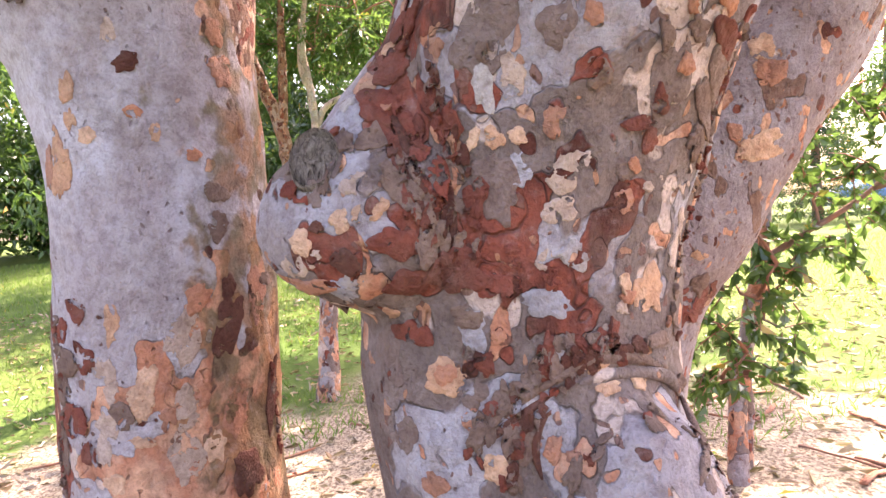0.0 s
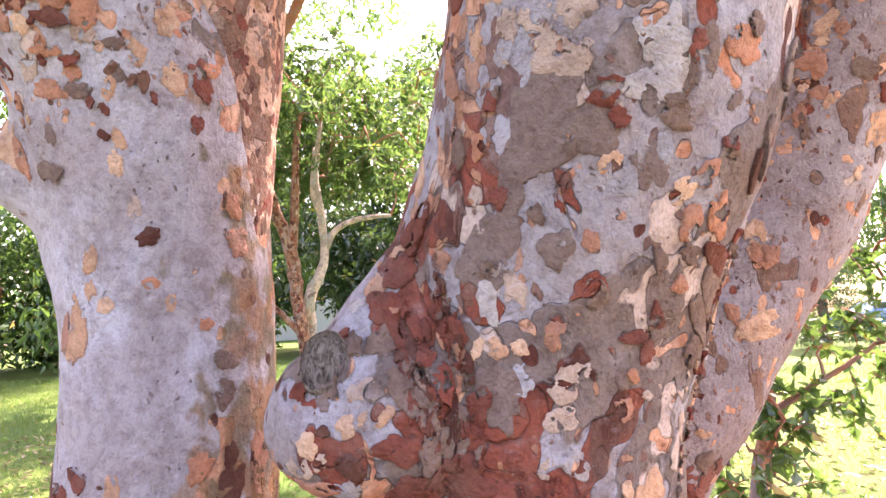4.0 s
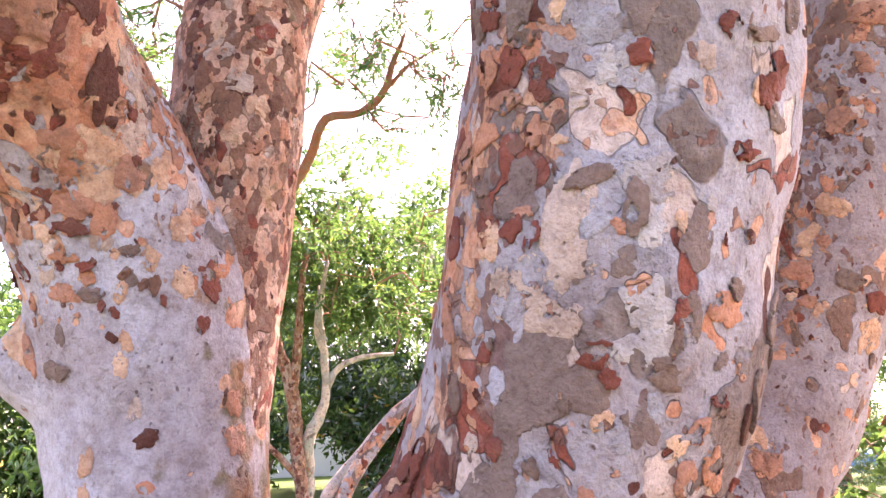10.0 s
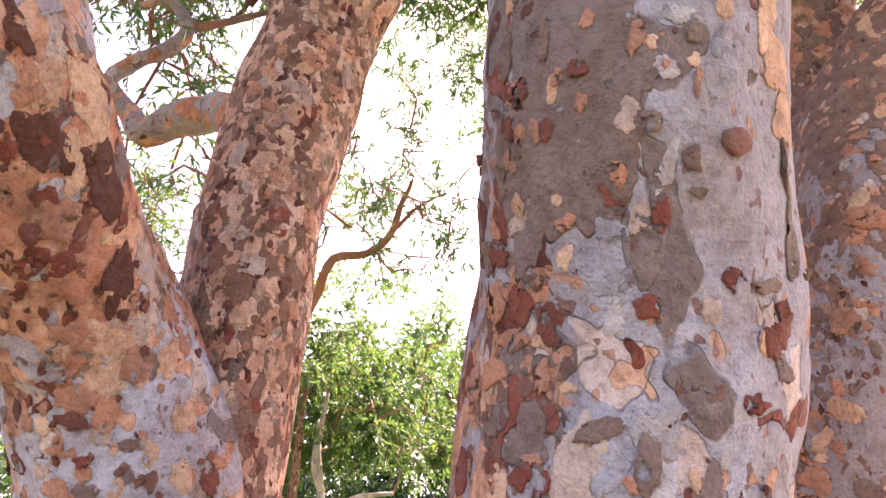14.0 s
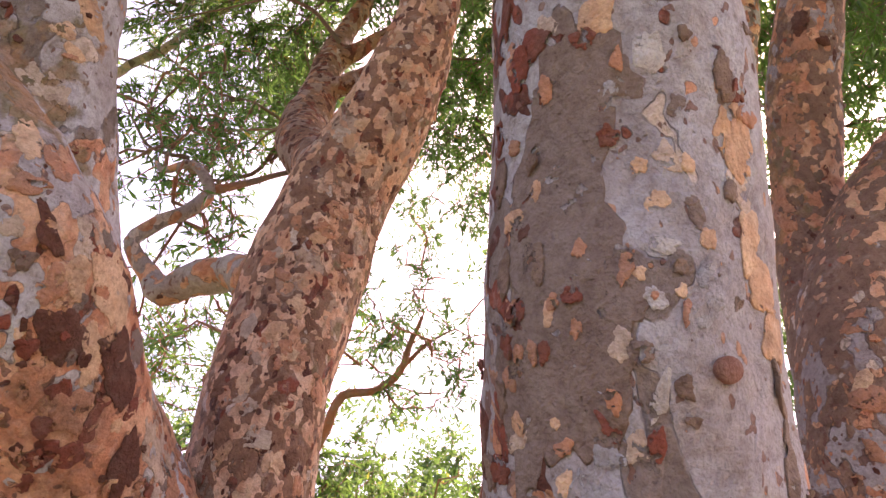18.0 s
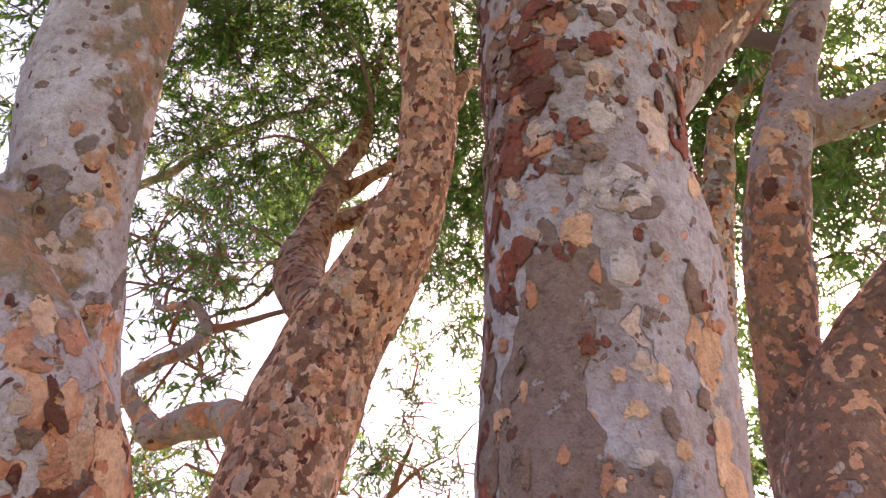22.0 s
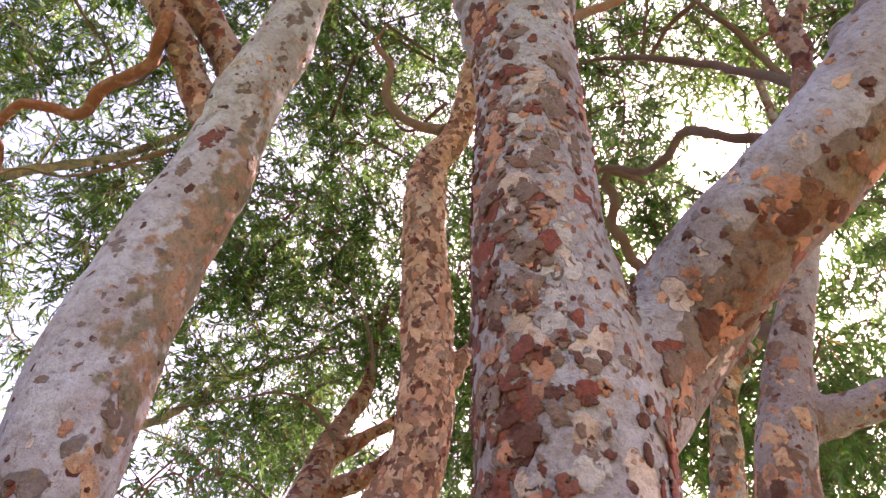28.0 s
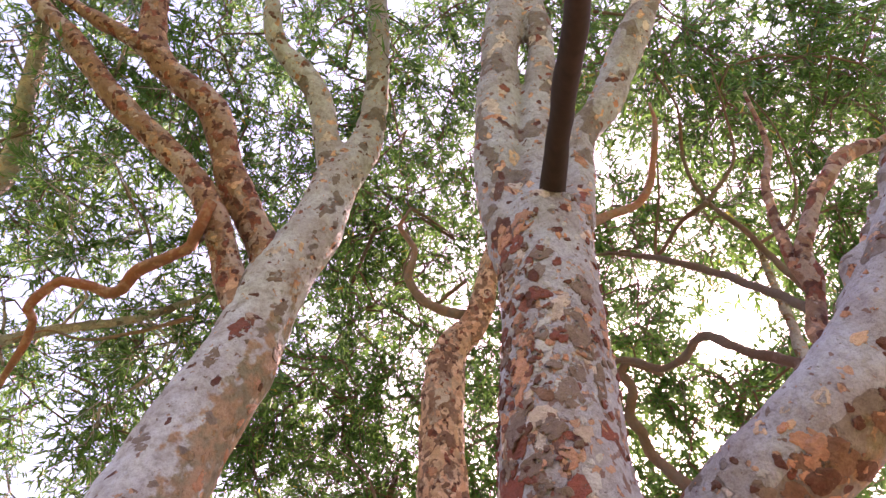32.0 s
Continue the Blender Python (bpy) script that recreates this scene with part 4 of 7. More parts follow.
def cut_end(at, facing, wide, high):
    bm = bmesh.new()
    rings = []
    for radius, out in ((1.15, -0.04), (1.05, -0.004), (0.97, 0.004), (0.9, -0.006), (0.6, 0.0), (0.3, -0.003)):
        ring = []
        for k in range(28):
            a = 2 * math.pi * k / 28
            r = radius * (1 + 0.09 * noise.noise(Vector((math.cos(a) * 1.6, math.sin(a) * 1.6, 4))))
            crack = -0.006 if radius < 0.95 and k % 5 == 2 else 0.0
            ring.append(bm.verts.new((wide * r * math.cos(a), high * r * math.sin(a), out + crack + 0.004 * noise.noise(Vector((k, radius * 9, 0))))))
        rings.append(ring)
    for a, b in zip(rings, rings[1:]):
        for k in range(28):
            bm.faces.new((a[k], a[(k + 1) % 28], b[(k + 1) % 28], b[k]))
    bm.faces.new(rings[-1])
    bm.transform(Matrix.Translation(at) @ Vector(facing).to_track_quat("Z", "Y").to_matrix().to_4x4())
    return bm


LOOSE = [(1.3, -0.32, 4.3, 0.02), (1.42, -0.42, 4.43, 0.03), (1.52, -0.5, 4.55, 0.028), (1.62, -0.62, 4.7, 0.012)]
part("loose_bark", tube(bmesh.new(), LOOSE, 8, 0.04, 0.9), PLATE["dk"], trunk_c, "dark split strip of loose bark")

# ---------- undergrowth and trees round the lawn ----------
tree_s = thing("sapling", (1.27, 3.1, 0), "young leafy sapling with two thin brown stems", "tree")
for rows in ([(1.25, 3.1, -0.1, 0.06), (1.264, 3.085, 0.0, 0.052), (1.33, 3.21, 0.37, 0.043), (1.42, 3.24, 0.7, 0.042), (1.5, 3.26, 1.03, 0.04), (1.56, 3.3, 1.4, 0.03), (1.6, 3.3, 1.8, 0.012)],
             [(1.36, 3.25, -0.1, 0.045), (1.37, 3.25, 0.1, 0.04), (1.4, 3.26, 0.4, 0.03), (1.41, 3.25, 0.7, 0.025)]):
    part("stem", tube(bmesh.new(), rows, 12, 0.05, 0.25), bark_far, tree_s)
part("branch", tube(bmesh.new(), [(1.5, 3.26, 1.0, 0.02), (1.75, 3.2, 1.15, 0.014), (1.98, 3.15, 1.3, 0.012), (2.1, 3.1, 1.5, 0.008), (2.2, 3.1, 1.75, 0.004)], 7, 0.05, 0.3), bark_branch, tree_s)
SAP = [(1.18, 3.0, 0.75), (1.22, 3.1, 0.9), (1.3, 3.0, 0.62), (1.38, 3.05, 0.85), (1.5, 3.1, 0.7), (1.55, 3.15, 0.9), (1.45, 3.0, 1.0), (1.62, 3.2, 1.05), (1.2, 3.05, 0.5), (1.35, 3.1, 1.2), (1.75, 3.2, 1.3), (1.9, 3.1, 1.4), (2.0, 3.15, 1.2),
       (2.1, 3.1, 1.6), (1.85, 3.2, 1.1), (2.2, 3.0, 1.35), (1.7, 3.25, 1.55), (1.95, 3.2, 1.75), (2.15, 3.1, 1.9), (1.6, 3.25, 1.7)]
leaf_sapling = leaf_material("sapling_leaf", (0.018, 0.055, 0.018), (0.07, 0.13, 0.035), 0.34)
crown(tree_s, [(1.33, 3.21, 0.4), (1.42, 3.24, 0.7), (1.5, 3.26, 1.03), (1.56, 3.3, 1.4), (1.75, 3.2, 1.15), (1.98, 3.15, 1.3), (2.1, 3.1, 1.5)], SAP, leaf_sapling, bark_branch, 0.066, 0.6, 7, 11, 0.19, 31)

rng = random.Random(5)


def scatter(n, centre, spread):
    return [(rng.gauss(centre[0], spread[0]), rng.gauss(centre[1], spread[1]), rng.gauss(centre[2], spread[2])) for _ in range(n)]


def puffs(n, centre, spread, r, count):
    return [(*p, r * rng.uniform(0.6, 1.3), count) for p in scatter(n, centre, spread)]


# crooked gums at the edge of the wood
def edge_gum(x, y, lines, label, material=bark_far):
    z = ground_height(x, y)
    t = thing("gum_tree", (x, y, z), label, "tree", "gums at the edge of the wood")
    for i, rows in enumerate(lines):
        part("trunk" if i == 0 else "branch", tube(bmesh.new(), rows, 10, 0.12, 0.15), material, t)
    return t


gum_a = edge_gum(-2.23, 11.2, ([(-2.2, 11.2, 0.7, 0.14), (-2.23, 11.2, 1.0, 0.1), (-2.35, 11.15, 2.0, 0.11), (-2.44, 11.08, 2.92, 0.11), (-2.7, 10.88, 3.79, 0.085), (-2.95, 10.8, 4.8, 0.06), (-3.2, 10.6, 6.2, 0.03)],
                              [(-2.44, 11.08, 2.92, 0.09), (-2.35, 11.0, 3.4, 0.075), (-2.31, 10.94, 3.92, 0.068), (-2.25, 10.9, 4.8, 0.05), (-2.0, 10.9, 6.0, 0.03)],
                              [(-2.25, 11.15, 1.5, 0.06), (-2.6, 11.0, 1.9, 0.05), (-2.95, 10.9, 2.3, 0.04), (-3.2, 10.8, 3.0, 0.02)]), "crooked orange gum tree at the edge of the wood", bark_limb)
gum_b = edge_gum(-2.2, 11.5, ([(-2.25, 11.5, 0.75, 0.12), (-2.22, 11.4, 1.6, 0.105), (-2.177, 11.21, 2.15, 0.1), (-1.97, 11.2, 2.55, 0.085), (-1.911, 11.19, 2.91, 0.07), (-1.93, 11.1, 3.5, 0.066), (-1.99, 10.97, 4.1, 0.06), (-1.85, 10.9, 5.0, 0.03)],
                             [(-1.91, 11.19, 2.9, 0.06), (-1.7, 11.2, 3.25, 0.05), (-1.3, 11.2, 3.4, 0.045), (-0.8, 11.3, 3.45, 0.03)],
                             [(-1.93, 11.1, 3.5, 0.04), (-2.05, 11.0, 3.8, 0.03), (-2.0, 11.0, 4.6, 0.02)]), "crooked pale gum tree at the edge of the wood", bark_pale)
part("branch", tube(bmesh.new(), [(-0.8, 5.03, 1.2, 0.05), (-0.86, 5.03, 1.43, 0.045), (-0.588, 5.07, 1.75, 0.052), (-0.334, 5.08, 2.02, 0.05), (0.2, 5.2, 2.4, 0.03)], 10, 0.06, 0.1), bark_pale, tree_g)
tree_f = thing("gum_tree", (-1.9, 6.3, ground_height(-1.9, 6.3)), "young gum tree with a thin arching branch", "tree")
part("trunk", tube(bmesh.new(), [(-2.3, 6.4, 0.0, 0.13), (-2.15, 6.3, 2.0, 0.1), (-1.7, 6.15, 3.7, 0.075), (-1.25, 6.03, 4.45, 0.055), (-1.176, 6.0, 4.6, 0.05), (-1.017, 5.88, 4.91, 0.043), (-0.684, 5.9, 4.97, 0.042), (-0.454, 5.83, 5.13, 0.038), (-0.35, 5.71, 5.35, 0.03), (-0.21, 5.56, 5.6, 0.018)], 10, 0.08, 0.2), bark_branch, tree_f)
part("branch", tube(bmesh.new(), [(-0.454, 5.83, 5.13, 0.026), (-0.2, 5.8, 5.4, 0.02), (0.05, 5.7, 5.5, 0.012)], 7, 0.08, 0.2), bark_branch, tree_f)
crown(tree_f, [(-0.684, 5.9, 4.97), (-0.454, 5.83, 5.13), (-0.35, 5.71, 5.35), (-0.21, 5.56, 5.6), (0.05, 5.7, 5.5)],
      scatter(58, (-0.3, 5.6, 5.6), (0.45, 0.35, 0.45)), leaf_gum, bark_branch, 0.11, 0.2, 5, 9, 0.34, 33)
crown(tree_f, [(-2.15, 6.3, 2.0), (-1.7, 6.15, 3.7), (-2.2, 6.3, 3.4)], scatter(44, (-2.8, 6.0, 5.5), (0.35, 0.5, 0.55)), leaf_bright, bark_branch, 0.10, 0.22, 6, 13, 0.36, 37)

crown(gum_a, [(-2.7, 10.88, 3.79), (-2.95, 10.8, 4.8), (-3.2, 10.6, 6.2), (-2.25, 10.9, 4.8), (-2.0, 10.9, 6.0)], [p for p in scatter(150, (-3.3, 11.2, 5.6), (0.9, 1.0, 1.1)) if p[2] > 4.2], leaf_bright, bark_branch, 0.15, 0.32, 7, 20, 0.6, 34)
crown(gum_b, [(-1.99, 10.97, 4.1), (-1.85, 10.9, 5.0), (-0.8, 11.3, 3.45), (-2.0, 11.0, 4.6)], [p for p in scatter(130, (-1.3, 12.5, 4.9), (1.0, 1.0, 0.8)) if p[2] > 4.2], leaf_bright, bark_branch, 0.15, 0.32, 7, 20, 0.6, 35)

# added gum hidden behind the central trunk; its crown keeps sun off the ground
shade_gum = edge_gum(2.7, 9.2, ([(2.7, 9.2, -0.1, 0.26), (2.75, 9.2, 2.5, 0.2), (2.9, 9.3, 5.0, 0.16), (3.2, 9.4, 8.0, 0.08)], [(2.9, 9.3, 5.0, 0.1), (3.9, 9.6, 6.8, 0.06), (4.6, 9.8, 8.2, 0.03)], [(2.85, 9.25, 4.6, 0.09), (2.0, 9.0, 6.4, 0.05), (1.5, 8.8, 7.8, 0.03)]),
                 "unseen gum tree added to shade the ground under the near trees")
crown(shade_gum, [(3.2, 9.4, 8.0), (3.9, 9.6, 6.8), (4.6, 9.8, 8.2), (2.0, 9.0, 6.4), (1.5, 8.8, 7.8), (3.05, 9.35, 6.5)], [p for p in scatter(230, (3.2, 9.4, 8.0), (1.3, 1.4, 1.2)) if p[0] > 0.12 * p[1]], leaf_gum, bark_branch, 0.13, 0.3, 7, 22, 0.6, 36)
for k in range(8):
    x, y = -13 + 2.8 * k, 17.5 + 0.5 * math.sin(k * 2.1)
    g0 = ground_height(x, y)
    shrub = thing("shrub", (x, y, g0), "dense dark green shrub along the lawn's far edge", "shrub", "shrubs along the lawn")
    for a in range(3):
        part("stem", tube(bmesh.new(), [(x, y, g0 - 0.1, 0.05), (x + 0.3 * (a - 1), y, g0 + 0.8, 0.04), (x + 0.7 * (a - 1), y - 0.1, g0 + 1.9, 0.02)], 6, 0.2, 0.2), bark_dark, shrub)
    leaves("foliage", puffs(20, (x, y, 2.8), (0.95, 1.1, 0.85), 0.8, 230), leaf_dark, shrub, 0.22, 0.4, 0.3, 70 + k)
for i, (x, y, z, sx, sz, n, mat) in enumerate(((-5.4, 19, 6.5, 1.8, 2.0, 60, leaf_bright), (0.3, 20, 6.2, 1.5, 2.2, 70, leaf_bright), (-2.4, 20, 4.4, 2.2, 0.9, 50, leaf_dark), (4, 21, 6.5, 2, 2.2, 50, leaf_dark),
                                              (-10, 15, 4.0, 1.6, 1.8, 60, leaf_bright), (-13, 16, 6.0, 2, 2.5, 50, leaf_bright), (21, 32, 6.5, 2.5, 2.5, 60, leaf_bright), (24, 30, 7, 3, 3, 50, leaf_dark), (9, 28, 6, 2.5, 2.5, 50, leaf_dark))):
    g0 = ground_height(x, y)
    t = thing("broadleaf_tree", (x, y, g0), "leafy sunlit tree beyond the lawn", "tree", "trees beyond the lawn")
    part("trunk", tube(bmesh.new(), [(x, y, g0 - 0.2, 0.25), (x + 0.1, y, g0 + 2, 0.2), (x - 0.1, y, z, 0.12), (x, y, z + sz, 0.05)], 10, 0.3, 0.2), bark_branch, t)
    leaves("crown", puffs(n, (x, y, z), (sx, 1.2, sz), 0.85, 170), mat, t, 0.24, 0.38, 0.4, 40 + i)
conifer = thing("conifer", (12.3, 22.5, ground_height(12.3, 22.5)), "dark green layered conifer on the lawn", "tree")
part("trunk", tube(bmesh.new(), [(12.3, 22.5, 0.0, 0.2), (12.3, 22.5, 3.0, 0.12), (12.3, 22.5, 6.2, 0.03)], 8, 0.4), bark_branch, conifer)
tiers = []
for k in range(15):
    h, w = 0.7 + k * 0.38, 2.0 * (1 - k / 16)
    for a in range(9):
        ang = a * 0.698 + k * 0.37
        tiers += [(12.3 + math.cos(ang) * w * f, 22.5 + math.sin(ang) * w * f, h - 0.18 * f, 0.24, 60) for f in (0.35, 0.65, 0.95)]
leaf_conifer = leaf_material("conifer_leaf", (0.012, 0.035, 0.014), (0.03, 0.065, 0.025), 0.15)
leaves("needles", tiers, leaf_conifer, conifer, 0.14, 0.2, 0.2, 60)

# ---------- house and car seen through the trees ----------
def box(bm, x0, x1, y0, y1, z0, z1):
    m = Matrix.LocRotScale(((x0 + x1) / 2, (y0 + y1) / 2, (z0 + z1) / 2), None, (x1 - x0, y1 - y0, z1 - z0))
    bmesh.ops.create_cube(bm, size=1.0, matrix=m)
    return bm


def plain(name, colour, rough=0.6, metal=0.0):
    g = Graph(name)
    at = g.coords()
    tone = g.mix(g.math("MULTIPLY", g.noise(at, 3.0, 4.0), 0.35), colour, tuple(c * 0.6 for c in colour))
    g.bsdf.inputs["Metallic"].default_value = metal
    return g.done(tone, rough, g.noise(at, 60, 2.0), 0.001)


white_wall, roof_grey, pane_dark = plain("painted_weatherboard", (0.72, 0.72, 0.70)), plain("pale_metal_roof", (0.62, 0.64, 0.66), 0.4), plain("window_glass", (0.05, 0.06, 0.07), 0.1)
hz = ground_height(-4, 27)
house = thing("house", (-4.5, 28, hz), "white house with a pale metal roof behind the trees", "house")
part("wall", box(bmesh.new(), -9, 0, 26, 31, hz - 0.5, hz + 3.6), white_wall, house, smooth=False)
bm = bmesh.new()
ridge = [bm.verts.new(p) for p in ((-9.4, 25.6, hz + 3.55), (0.4, 25.6, hz + 3.55), (0.4, 31.4, hz + 3.55), (-9.4, 31.4, hz + 3.55), (-9.4, 28.5, hz + 5.2), (0.4, 28.5, hz + 5.2))]
for f in ((0, 1, 5, 4), (2, 3, 4, 5), (1, 2, 5), (3, 0, 4), (3, 2, 1, 0)):
    bm.faces.new([ridge[k] for k in f])
part("roof", bm, roof_grey, house, smooth=False)
for x in (-8, -6, -3.5, -1.5):
    w = part("window", box(bmesh.new(), x - 0.6, x + 0.6, 25.93, 26.02, hz + 1.0, hz + 2.4), white_wall, house, smooth=False)
    part("pane", box(bmesh.new(), x - 0.5, x + 0.5, 25.9, 25.94, hz + 1.1, hz + 2.3), pane_dark, w, smooth=False)

car_blue, tyre_black, chrome = plain("blue_car_paint", (0.10, 0.22, 0.42), 0.25, 0.2), plain("tyre_rubber", (0.02, 0.02, 0.02), 0.9), plain("wheel_metal", (0.5, 0.5, 0.52), 0.3, 0.9)
cz = ground_height(17, 27)
car = thing("parked_car", (17, 27, cz), "blue car parked beyond the lawn", "car")
bm = bmesh.new()
outline = ((-2.1, 0.35), (-2.1, 0.8), (-1.9, 0.92), (-1.0, 1.0), (-0.45, 1.42), (0.9, 1.45), (1.6, 1.02), (2.1, 0.92), (2.12, 0.35))
sides = [[bm.verts.new((17 + x, 27 + y * (0.8 if z > 1.1 else 1.0), cz + z)) for x, z in outline] for y in (-0.85, 0.85)]
for k in range(len(outline)):
    n = (k + 1) % len(outline)
    bm.faces.new((sides[0][k], sides[0][n], sides[1][n], sides[1][k]))
bm.faces.new(sides[0][::-1])
bm.faces.new(sides[1])
bmesh.ops.bevel(bm, geom=bm.edges[:], offset=0.05, segments=2, affect="EDGES")
part("body", bm, car_blue, car)
for x0, x1 in ((-0.75, 0.2), (0.3, 1.2)):
    part("window", box(bmesh.new(), 17 + x0, 17 + x1, 26.2, 26.26, cz + 1.02, cz + 1.36), pane_dark, car, smooth=False)
for x in (-1.35, 1.35):
    bm = bmesh.new()
    bmesh.ops.create_cone(bm, cap_ends=True, segments=20, radius1=0.33, radius2=0.33, depth=0.22, matrix=pose(17 + x, 26.2, cz + 0.33, 90))
    wheel = part("wheel", bm, tyre_black, car)
    bm = bmesh.new()
    bmesh.ops.create_cone(bm, cap_ends=True, segments=16, radius1=0.2, radius2=0.18, depth=0.05, matrix=pose(17 + x, 26.08, cz + 0.33, 90))
    part("rim", bm, chrome, wheel)

# ---------- litter and grass on the ground ----------
lay = np.random.default_rng(77)


def strewn(n, x0, x1, y0, y1):
    x, y = lay.uniform(x0, x1, n), lay.uniform(y0, y1, n)
    return np.stack([x, y, np.array([ground_height(a, b) for a, b in zip(x, y)]) + 0.008], 1)


litter_dry = leaf_material("dry_leaf", (0.14, 0.075, 0.045), (0.48, 0.36, 0.24), 0.1)
spots = strewn(9000, -5.5, 5.5, 0.8, 8.5)
flat = np.stack([lay.normal(size=9000), lay.normal(size=9000), lay.normal(size=9000) * 0.15], 1)
tagged(leaf_mesh("leaf_litter", spots, flat, 0.04 + 0.08 * lay.random((9000, 1)), 0.3, litter_dry, None, lay), "dry fallen gum leaves strewn under the trees", "leaf litter", kind="stuff")
blade = leaf_material("grass_blade", (0.05, 0.10, 0.02), (0.13, 0.19, 0.05), 0.4)
for x0, x1, y0, y1, n in ((-9, -1.2, 4.0, 14, 22000), (-1.5, 1.5, 3.6, 12, 9000), (1.2, 12, 3.4, 16, 22000)):
    spots = strewn(n, x0, x1, y0, y1)
    spots = spots[[noise.noise(Vector((p[0] * 0.6, p[1] * 0.6, 3))) * 2.2 + (p[1] - 4.6) * 0.45 > 0 for p in spots]]
    n = len(spots)
    rise = np.stack([lay.normal(size=n) * 0.5, lay.normal(size=n) * 0.5, np.ones(n)], 1)
    tagged(leaf_mesh("grass", spots, rise, 0.04 + 0.06 * lay.random((n, 1)), 0.12, blade, None, lay), "short mown lawn grass", "grass", kind="stuff")
stick = random.Random(9)
for k in range(26):
    x, y = stick.choice(((-0.9, 4.0), (-2.6, 3.4), (-0.6, 3.2), (2.2, 3.3), (1.9, 4.2), (-3.2, 5.0)))
    x, y, a, l = x + stick.gauss(0, 0.45), y + stick.gauss(0, 0.5), stick.uniform(0, 3.14), stick.uniform(0.15, 0.55)
    rows = []
    for i in range(4):
        f = i / 3 - 0.5
        px, py = x + math.cos(a) * l * f + stick.gauss(0, 0.015), y + math.sin(a) * l * f + stick.gauss(0, 0.015)
        rows.append((px, py, ground_height(px, py) + 0.012, stick.uniform(0.006, 0.012) if k % 2 else stick.uniform(0.012, 0.024)))
    bm = tube(bmesh.new(), rows, 6, 0.06, 0.5)
    if k % 2 == 0:
        bmesh.ops.scale(bm, vec=(1, 1, 0.35), space=Matrix.Translation((0, 0, -rows[1][2])), verts=bm.verts[:])
    tagged(part("fallen_twig" if k % 2 else "bark_strip", bm, bark_branch if k % 2 else PLATE["or"]), "dry fallen twig on the ground" if k % 2 else "curled strip of shed orange bark on the ground",
           "twig" if k % 2 else "bark strip", "fallen twigs" if k % 2 else "shed bark")

# ---------- crown of the gums overhead ----------
GAPS = ((3.3, 1.5, 10.1, 0.65), (-1.65, 1.95, 10.5, 0.3), (2.3, -0.6, 10.8, 0.35), (-0.82, 4.84, 9.15, 0.45))
SEEN = Vector((0.05, -0.8, 2.1))


def canopy(n, xs, ys, tall, low, seed):
    """Points of a high, uneven leaf layer with open gaps over a stretch of the plan; low: the slope under which it stays open."""
    pick, out = random.Random(seed), []
    while len(out) < n:
        z = pick.uniform(*tall)
        p = Vector((pick.uniform(*xs), pick.uniform(*ys), z))
        way = p - SEEN
        if noise.noise(p * 0.55) < -0.55 or math.degrees(math.asin(way.normalized().z)) < low + 4 * noise.noise(Vector((p.x * 0.6, 0, 5))):
            continue
        if any(way.angle(Vector(g[:3]) - SEEN) < g[3] / 9 for g in GAPS):
            continue
        out.append(tuple(p))
    return out


FINE = (0.130, 0.19, 7, 15)
crown(tree_l, T_LIMB[11:] + T_ONE[2:] + T_TWO[2:] + T_TWO_B + T_THREE + M_LIMB[14:] + ARM[2:], canopy(440, (-5, 0.2), (-2.8, 3.2), (8.6, 11.5), 44, 3) + scatter(110, (-1.2, 1.2, 11.1), (0.7, 0.7, 0.4)), leaf_gum, bark_dark, *FINE, 0.5, 11)
crown(tree_c, C_LEFT[3:] + C_MID[3:] + C_RIGHT[4:] + [(2.5, -0.9, 6.3), (3.0, -1.2, 7.2), (3.0, -0.9, 6.7), (1.1, 1.0, 7.0), (1.0, 0.2, 7.5)], canopy(660, (0.2, 5.5), (-2.8, 2.6), (8.2, 11.5), 44, 4) + scatter(60, (3.2, -0.9, 10.5), (0.9, 0.4, 0.4)) + scatter(24, (2.5, 1.6, 10.9), (0.4, 0.7, 0.3)), leaf_gum, bark_dark, *FINE, 0.5, 12)
crown(tree_r, R_TRUNK[-3:] + R_STEM[-4:] + R_BRANCH[-2:], canopy(240, (2.0, 8.0), (0.5, 6.5), (6.5, 9.5), 42, 5) + scatter(75, (4.4, 4.5, 8.0), (0.6, 0.6, 0.5)) + scatter(40, (3.8, 2.9, 7.2), (0.7, 0.8, 0.6)), leaf_gum, bark_dark, *FINE, 0.5, 13)
crown(tree_l, KNEE[-3:] + [(0.1, 3.0, 7.1)], canopy(410, (-2.6, 1.2), (2.6, 7.5), (8.0, 11.0), 46, 6) + scatter(46, (0.34, 6.05, 8.3), (0.45, 0.5, 0.4)) + scatter(34, (-1.9, 2.5, 9.3), (0.9, 0.9, 0.5)) + scatter(20, (-3.6, 2.5, 8.5), (0.6, 0.6, 0.4)) + scatter(26, (-1.4, -1.0, 11.4), (0.7, 0.6, 0.4)) + scatter(16, (-2.3, 4.5, 7.3), (0.45, 0.4, 0.25)), leaf_gum, bark_dark, *FINE, 0.5, 14)
crown(tree_p, [(-4.6, 4.2, 7.3), (-3.2, 4.3, 8.17), (-2.23, 4.04, 8.8), (-1.15, 3.93, 9.26), (-3.7, 1.36, 8.2), (-3.1, 1.35, 8.7), (-4.1, -1.36, 9.06)], canopy(225, (-8.5, -2.2), (-2, 6.5), (7.5, 10.5), 43, 7), leaf_bright, bark_pale, *FINE, 0.5, 15)
